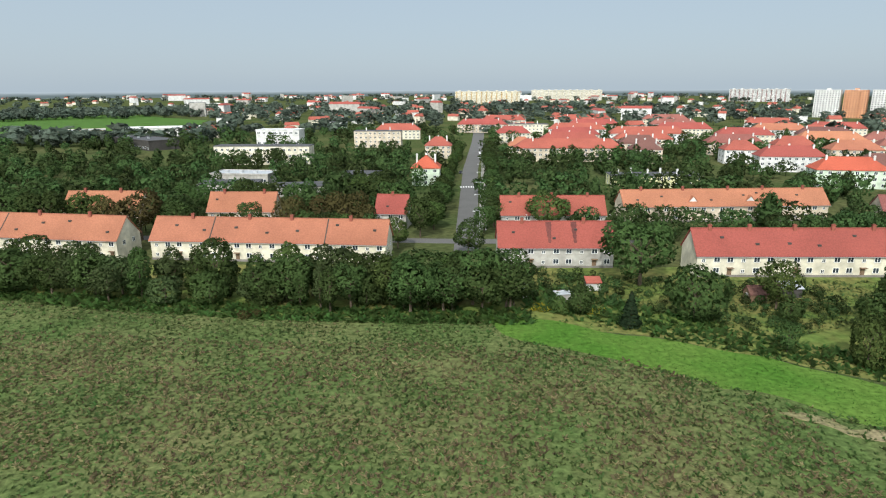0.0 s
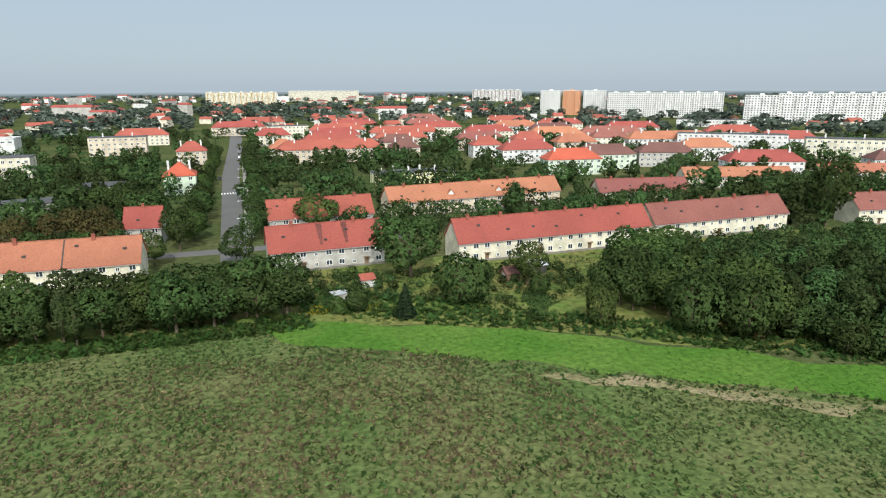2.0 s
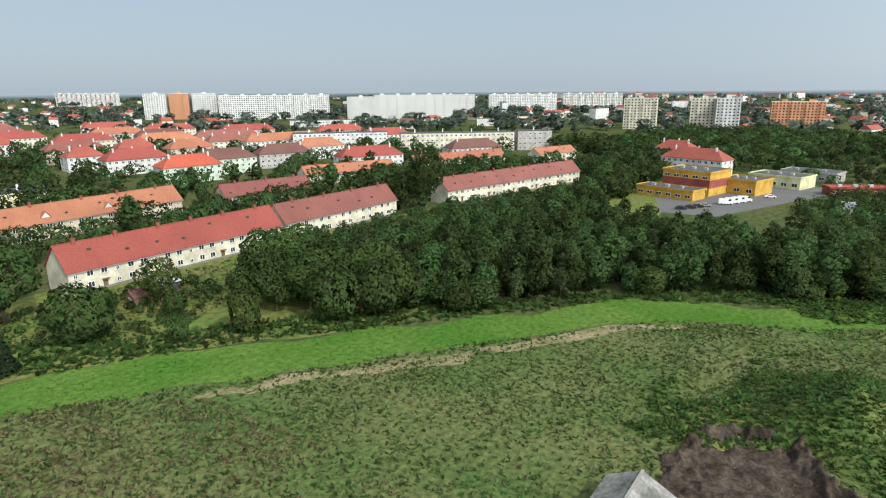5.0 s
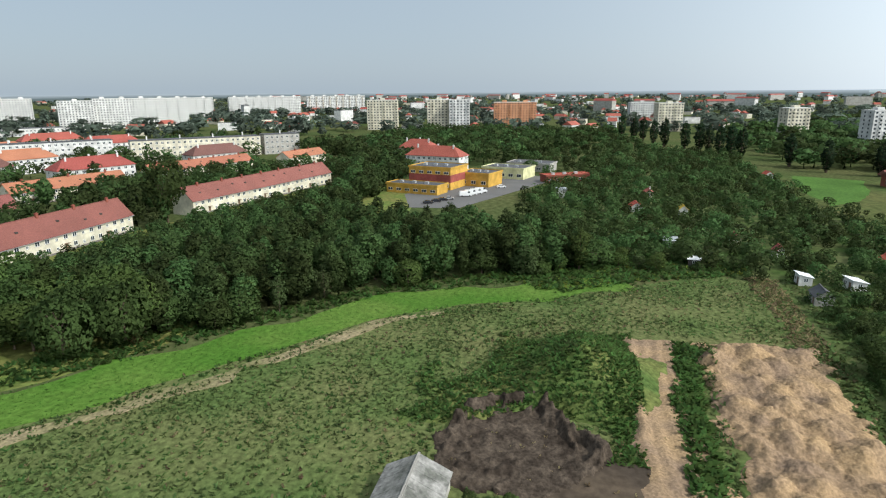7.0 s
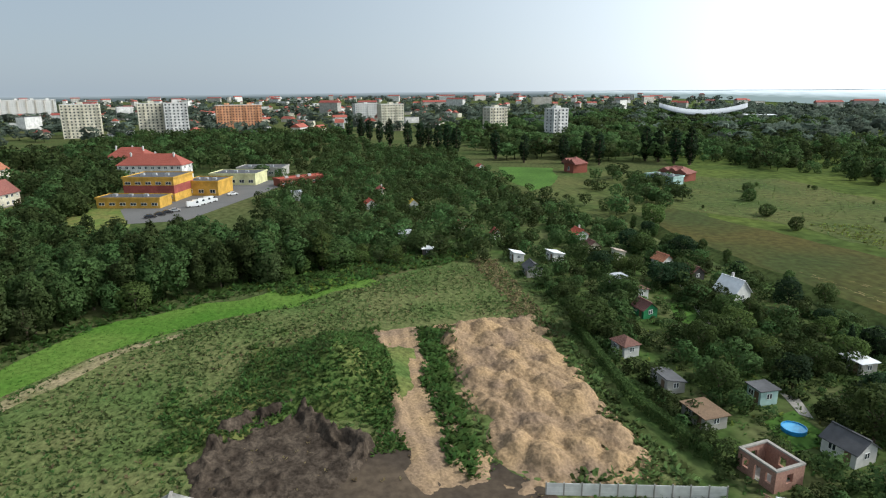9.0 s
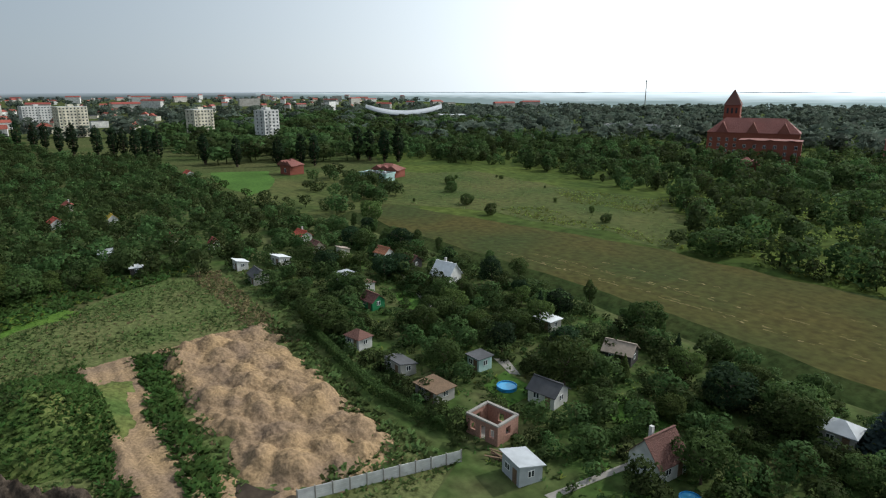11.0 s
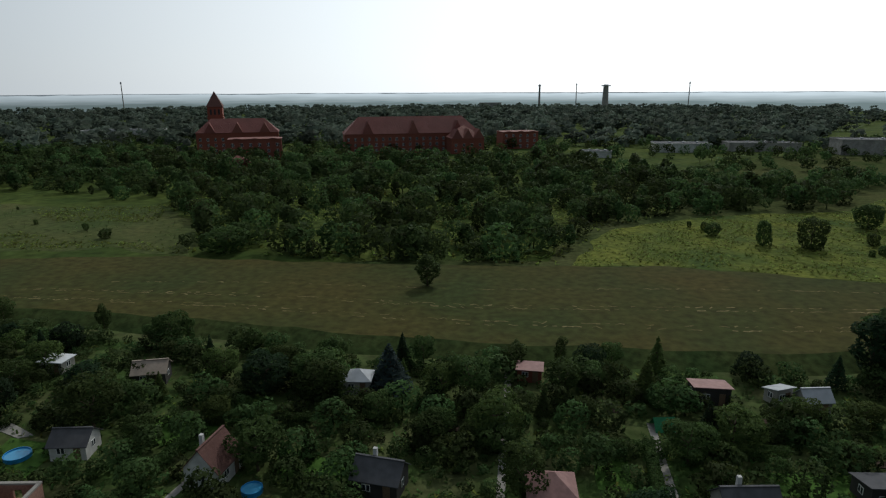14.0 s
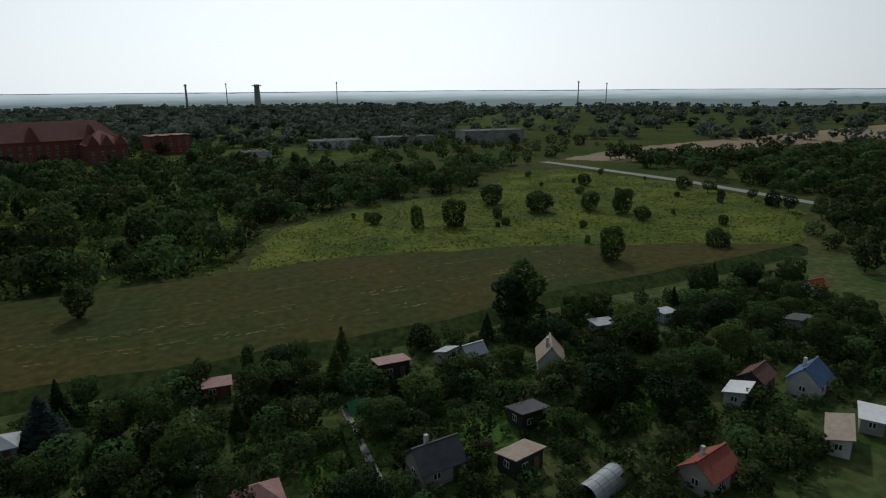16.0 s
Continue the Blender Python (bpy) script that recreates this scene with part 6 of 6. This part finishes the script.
for x, y, h, w in [(84, -163, 9.3, 1.7), (-83, -185, 11, 0.9), (-113, -215, 10, 1.1), (-122, -195, 9, 1.4), (-71, -188, 9, 0.6), (-136, -124, 8, 1.0), (187, -160, 5.4, 1.3), (165, -153, 5.4, 1.0), (-141, -189, 9, 0.9), (-148, -179, 11, 0.8), (-146, -166, 6.5, 1.0), (-60, -200, 5, 1.2), (-100, -180, 3.2, 1.2), (-165, -200, 5, 1.1), (-175, -240, 7, 1.1), (130, -175, 4, 1.2), (215, -175, 6, 1.2), (235, -190, 5, 1.3)]:
    plant("bush", "leaf", x, y, h, rt.uniform(0, 360), rt.randrange(3), w)
clump(scatter(ROUGH_W, 24, 91, 0.7), ["bush"], 1.8, 4.5, ["leaf", "leaf_light"], (0.7, 1.1))
clump(scatter(ROUGH_E, 26, 92, 0.7), ["bush"], 1.5, 4.0, ["leaf", "leaf_light"], (0.7, 1.1))
NEAR = [(56, -46), (100, -50), (150, -54), (160, -100), (100, -101), (35, -97), (0, -96), (-43, -96), (-82, -100), (-140, -104), (-120, -60), (-60, -40), (10, -50)]
taken = [(o.matrix_world.translation.x, o.matrix_world.translation.y) for o in scene.objects if o.get("category") in ("hut", "pool", "greenhouse", "shelter")]


def is_free(x, y, gap):
    return all((x - a) ** 2 + (y - b) ** 2 > gap * gap and not ((x * b - y * a) ** 2 < 9 * (a * a + b * b) and 0 < a * a + b * b - x * x - y * y < 12 * math.hypot(a, b)) for a, b in taken)


spots = [p for p in scatter(NEAR, 9.0, 61, 0.95) if is_free(*p, 4.2)]
clump(spots[:110], ["round", "bush", "round", "wide", "spruce"], 4.0, 7.4, ["leaf", "leaf", "leaf_light", "leaf_dark"], (1.0, 1.4))
mid = [p for p in scatter(NEAR, 4.6, 66, 0.8) if is_free(*p, 3.8)]
woods("garden_trees", mid, (2.2, 5.4), ["bush", "round", "bush"], 400, 0.04, M["woods"], "dense fruit trees and bushes of the allotments", "trees", 67, 1.25)
low = [p for p in scatter(NEAR, 2.8, 62, 0.8) if all((p[0] - a) ** 2 + (p[1] - b) ** 2 > 10 for a, b in taken)]
woods("garden_shrubs", low, (0.8, 2.3), ["bush", "bush", "round"], 100, 0.08, M["woods"], "low fruit bushes, shrubs and climbing plants of the allotments", "shrubs", 63, 1.4)
clump([(-208, -212), (-211, -200), (-206, -188), (-212, -178), (-209, -166), (-204, -155), (-214, -150), (-203, -138), (-196, -130)], ["bush", "round"], 4, 7.5, ["leaf", "leaf_dark"])
# trees along the foot of the terrace
clump([p for p in scatter([(190, -100), (100, -101), (35, -97), (0, -95), (-43, -95), (-80, -100), (-80, -103), (-43, -98), (0, -98.5), (35, -100), (100, -105), (190, -105)], 6.0, 64, 0.5)], ["round", "bush", "tall"], 3.0, 6.5, ["leaf", "leaf_dark", "leaf"])


def hedge(x0, y0, x1, y1, h, w, label):
    """A clipped hedge: leaf clumps over a long box."""
    L = math.dist((x0, y0), (x1, y1))
    rng = np.random.default_rng(int(abs(x0 * 7 + y0 * 3)))
    n = int(L * 130)
    u, s, z = rng.uniform(0, L, n), rng.uniform(-1, 1, n), rng.uniform(0, 1, n)
    topside = rng.random(n) < 0.4
    p = np.stack([u, np.where(topside, s * w / 2, np.sign(s) * w / 2), np.where(topside, h, z * h)], 1)
    nr = np.stack([np.zeros(n), np.where(topside, 0, np.sign(s)), np.where(topside, 1.0, 0.3)], 1)
    v, q = flat(cards(p, nr, 0.14, rng))
    ob = new("hedge", arrays_mesh("hedge", v, q, M["leaf"]))
    ob.matrix_world = pose(x0, y0, 0, 0, 0, math.degrees(math.atan2(y1 - y0, x1 - x0)))
    tagged(ob, label, "hedge", "garden hedges")


for x0, y0, x1, y1 in [(48, -72, 28, -74), (100, -78, 125, -80), (58, -47, 75, -45), (75, -45, 104, -49), (-8, -72, -34, -73), (-45, -66, -70, -70), (8, -66, 4, -88), (44, -54, 42, -70), (-16, -60, -17, -74), (85, -60, 88, -76)]:
    hedge(x0, y0, x1, y1, 1.7, 1.2, "dense green garden hedge between plots")
for pts in [[(26, -56), (36, -57), (35, -52), (25, -51)], [(20, -66), (30, -68), (29, -63), (19, -62)], [(-10, -64), (-14, -64), (-14, -72), (-10, -72)], [(-30, -62), (-46, -64), (-46, -71), (-30, -70)], [(58, -58), (66, -60), (67, -66), (59, -66)], [(100, -70), (112, -74), (112, -80), (100, -77)], [(40, -66), (52, -68), (50, -74), (39, -72)], [(-58, -60), (-66, -66), (-60, -72), (-52, -66)]]:
    patch("garden_lawn", pts, 0.07, M["lawn"], "small mown lawn of an allotment", "lawn", 0.5, 2.0)
for pts in [[(1, -60), (2, -60), (2, -95), (1, -95)], [(66, -66), (72, -68), (70, -69.5), (64.5, -67)], [(95, -73), (130, -86), (130, -87.2), (95, -74.2)], [(-18.5, -57), (-17.5, -57), (-18, -80), (-19, -80)], [(40, -47), (41, -47), (38, -66), (37, -66)]]:
    patch("garden_path", pts, 0.09, M["paving"], "narrow pale garden path", "path", 0.1, 3.0)
for i in range(26):
    x, y = rt.uniform(-60, 120), rt.uniform(-92, -56)
    if is_free(x, y, 4):
        w, d = rt.uniform(2, 4), rt.uniform(1.0, 1.6)
        patch("vegetable_bed", [(x, y), (x + w, y), (x + w, y + d), (x, y + d)], 0.14, M["soil"], "dark dug vegetable bed", "garden bed", 0.1, 1.0)

# pale willow scrub at the end of the green strip, and hedges round the field's far corner
clump([(150, 6), (153, 2), (156, -3), (159, -8), (161, -13), (160, -18), (158, -22), (163, -6), (165, -14)], ["bush", "round"], 3.2, 5.4, ["leaf_light", "leaf_birch", "leaf_light"], (1.0, 1.4))
woods("corner_scrub", [p for p in scatter([(148, -50), (164, -52), (205, -92), (186, -102), (158, -100), (149, -62)], 4.0, 105, 0.85) if is_free(*p, 3.0)], (1.6, 5.4), ["bush", "round", "bush"], 260, 0.052, M["woods"], "garden trees and hedges beyond the field's corner", "trees", 106, 1.2)
woods("corner_scrub", [p for p in scatter([(58, -46.5), (104, -50), (148, -52), (148, -56), (100, -54), (58, -50)], 2.6, 107, 0.85) if is_free(*p, 2.4)], (1.4, 4.2), ["bush", "round", "bush"], 260, 0.055, M["woods"], "overgrown hedge between field and gardens", "shrubs", 108, 1.1)
woods("lawn_trees", clear(scatter([(196, -104), (236, -124), (262, -122), (300, -150), (318, -170), (262, -168), (232, -142), (205, -130)], 7.5, 109, 0.6)), (3.5, 8.5), ["bush", "round", "round"], 300, 0.046, M["woods"], "trees between the lawn and the meadow", "trees", 110, 1.2)
woods("corner_scrub", scatter([(150, -46), (166, -50), (205, 0), (180, 10), (160, -4), (162, -26)], 3.6, 97, 0.8), (1.2, 3.6), ["bush", "round"], 170, 0.065, M["woods"], "brambles and low trees at the field's corner", "shrubs", 98, 1.3)

# ---- weeds ----
HOLES = [STRIP, PIT, DIRT, [(47, 11), (63, 11), (63, 21), (47, 21)], [(56, -46), (114, -46), (114, -8), (56, -8)]]
NEARFIELD = [(-140, 134), (-98, 131), (-70, 124), (-33, 118), (16, 115), (34, 102), (55, 83), (70, 68), (87, 58), (103, 45), (121, 30), (136, 0), (150, -25), (157, -31), (155, -49), (107, -46), (70, -41), (52, -43), (48, -20), (44, 20), (30, 52), (0, 58), (-44, 52), (-140, 90)]
tufts("field_weeds", NEARFIELD, 0.72, 0.42, M["tuft"], "grey-green weed tufts of the fallow field", 71, 0.9, 3, 0.9, patchy=0.5, avoid=HOLES + [STRAW])
tufts("field_weeds", NEARFIELD, 1.15, 0.42, M["tuft_green"], "darker green weed tufts", 72, 0.7, 3, 0.8, patchy=0.3, avoid=HOLES)
tufts("dry_tufts", [(-130, 116), (-40, 106), (0, 104), (34, 96), (50, 78), (50, 52), (8, 60), (-40, 62), (-130, 90)], 0.78, 0.45, M["tuft_dry"], "brown withered weed tufts", 73, 0.95, 4, 0.9, patchy=0.7)
tufts("dry_tufts", NEARFIELD, 2.2, 0.42, M["tuft_dry"], "scattered withered tufts", 74, 0.8, 4, 0.5, patchy=0.3, avoid=[STRIP])
tufts("strip_weeds", STRIP, 0.6, 0.2, M["tuft_strip"], "low lush green weeds", 75, 0.85, 3, 1.2)
tufts("strip_weeds", [(6, 124), (34, 113), (63, 96), (92, 73), (130, 42), (144, 14), (153, -10), (142, -20), (126, 4), (114, 28), (98, 41), (82, 54), (66, 64), (48, 77), (30, 92), (4, 104)], 1.2, 0.5, M["tuft_green"], "ragged green weeds along the strip", 85, 0.8, 4, 0.9, patchy=0.3, avoid=[STRIP])
tufts("edge_weeds", [(17, 123), (34, 110), (63, 93), (90, 71), (106, 57), (128, 40), (142, 14), (152, -10), (158, -6), (146, 24), (128, 48), (106, 66), (92, 82), (65, 104), (40, 124), (20, 140)], 1.1, 1.1, M["tuft_green"], "tall nettles along the wood's edge", 76, 0.8, 4, 0.6)
tufts("mound_weeds", [(64, -12), (116, -12), (116, 26), (64, 26)], 0.62, 0.6, M["tuft_green"], "tall green weeds on the mound", 77, 0.9, 4, 0.5, z=lambda x, y: mound_height(x, y) if mound_height(x, y) > 0.1 else -2.0)
tufts("bank_weeds", [(62, -17.5), (66, -19), (86, -20), (108, -24), (111, -19), (96, -18), (88, -16), (76, -16.5), (66, -15)], 0.5, 1.0, M["tuft_green"], "dark green weeds between track and sand heaps", 78, 0.95, 5, 0.5)
tufts("spoil_weeds", [(52, -43), (58, -28), (66, -33), (80, -40), (104, -43), (112, -38), (114, -47), (108, -47), (70, -43)], 0.7, 0.8, M["tuft"], "pale grass beside the sand heaps", 79, 0.9, 4, 0.6)
tufts("goldenrod", ROUGH_W, 1.05, 0.55, M["gold"], "yellow-green goldenrod thickets", 80, 0.8, 4, 0.6, patchy=0.4)
tufts("goldenrod", [(142, -231), (186, -222), (190, -214), (163, -196), (128, -200)], 1.2, 0.6, M["gold"], "yellow-green goldenrod thickets", 81, 0.85, 4, 0.6, patchy=0.5)
tufts("goldenrod", [(95, -159), (122, -165), (139, -159), (172, -163), (165, -181), (138, -170), (105, -172)], 1.2, 0.6, M["gold"], "yellow-green goldenrod thickets", 103, 0.85, 4, 0.6, patchy=0.5)
tufts("goldenrod", ROUGH_E, 2.2, 0.5, M["tuft"], "dull green rough grass", 104, 0.8, 3, 0.9, patchy=0.4)
tufts("track_weeds", [(70, -6), (76, -7), (112, -7), (114, -12), (96, -11.5), (80, -11), (70, -11)], 0.5, 0.6, M["tuft_green"], "ragged weeds between mound and track", 99, 0.95, 3, 0.7, z=lambda x, y: max(0.0, mound_height(x, y)))
tufts("track_weeds", [(60, -17), (66, -18.5), (110, -22), (111, -26), (88, -23), (64, -21.5)], 0.6, 0.6, M["tuft"], "thin weeds along the sand heaps", 114, 0.8, 3, 0.7, z=lambda x, y: max(0.0, sand_height(x, y)), patchy=0.5)
tufts("edge_weeds", [(60, -44), (104, -47), (156, -50), (160, -56), (104, -54), (60, -49)], 0.8, 0.6, M["tuft"], "rough grass between field and gardens", 115, 0.85, 3, 0.8)
tufts("corner_weeds", [(136, 2), (150, -22), (158, -44), (168, -46), (176, -12), (162, 12), (146, 20)], 1.0, 1.0, M["tuft_green"], "nettles and brambles at the end of the strip", 112, 0.85, 4, 0.7)
tufts("corner_weeds", [(136, 2), (150, -22), (158, -44), (168, -46), (176, -12), (162, 12), (146, 20)], 2.0, 0.9, M["gold"], "pale tall weeds at the end of the strip", 113, 0.7, 4, 0.7, patchy=0.4)
tufts("undergrowth", [(-10, -160), (38, -157), (95, -160), (110, -200), (150, -236), (120, -300), (-60, -300), (-60, -238), (-28, -208)], 2.0, 1.0, M["gold"], "yellow-green undergrowth between the bushes", 102, 0.7, 3, 0.9, patchy=0.5)
clump([(57, 7), (55.5, 4), (58.5, 9.5), (54, 1), (59, 5), (55, -3), (52.5, 6), (57, 1)], ["bush"], 2.0, 3.4, ["leaf", "leaf_light"])
tufts("yellow_flowers", [(18, 121), (32, 118), (34, 122), (20, 126)], 0.6, 0.6, M["flower"], "patch of yellow flowering goldenrod", 86, 0.8, 3, 0.8, patchy=0.4)
tufts("mound_weeds", [(82, -12), (112, -12), (112, 24), (82, 24)], 1.3, 0.55, M["tuft"], "pale grass on the mound's flanks", 89, 0.8, 3, 0.9, z=lambda x, y: max(0.0, mound_height(x, y)))
tufts("golden_grass", [(156, -49), (108, -46), (98, -45), (104, -40), (124, -41), (156, -42)], 0.8, 0.6, M["tuft_dry"], "golden dry grass on the field's edge", 87, 0.9, 4, 0.9)


def street_lamp(x, y, turn):
    t = thing("street_lamp", pose(x, y, 0, 0, 0, turn), "tall grey steel street lamp with an arm", "lamp", "street lamps")
    bm = bmesh.new()
    bmesh.ops.create_cone(bm, cap_ends=True, segments=8, radius1=0.09, radius2=0.05, depth=8.0, matrix=pose(0, 0, 4.0))
    part("pole", bm, M["metal"], t)
    bm = bmesh.new()
    box(bm, 0, 1.8, -0.04, 0.04, 7.95, 8.05)
    part("arm", bm, M["metal"], t)
    bm = bmesh.new()
    box(bm, 1.5, 2.2, -0.12, 0.12, 7.86, 7.98)
    part("lamp_head", bm, M["frame"], t)


for y in range(188, 400, 30):
    street_lamp(12.5 + (y - 205) * 0.067, y, 180)
for x in (-60, -30, 25, 50):
    street_lamp(x, 180 if x > 0 else 190, 90)
# brushwood heaps at the hedge's foot
woods("brushwood", [(-40, 117), (-38, 118.5), (92, 77)], (1.6, 2.2), ["bush"], 500, 0.04, M["leaf_rust"], "heap of withered brown brushwood", "brushwood", 88, 1.5)
tufts("garden_plants", NEAR, 1.15, 0.5, M["tuft_green"], "rows of vegetables, flowers and rough grass", 93, 0.85, 3, 0.9, patchy=0.6)
tufts("garden_plants", NEAR, 2.4, 0.45, M["gold"], "pale green vegetable plants", 94, 0.7, 3, 0.9, patchy=0.3)
tufts("yard_weeds", [(14, 128), (40, 121), (66, 106), (90, 118), (124, 139), (60, 142), (16, 150)], 1.0, 0.55, M["tuft"], "rough grass behind the terraces", 95, 0.85, 3, 0.9)
tufts("hedge_nettles", [(-150, 132), (-98, 129), (-70, 122), (-33, 116), (-10, 114), (18, 113), (18, 121), (-12, 122), (-33, 124), (-70, 130), (-150, 142)], 0.9, 1.15, M["tuft_green"], "nettles at the hedge's foot", 96, 0.85, 4, 0.7)
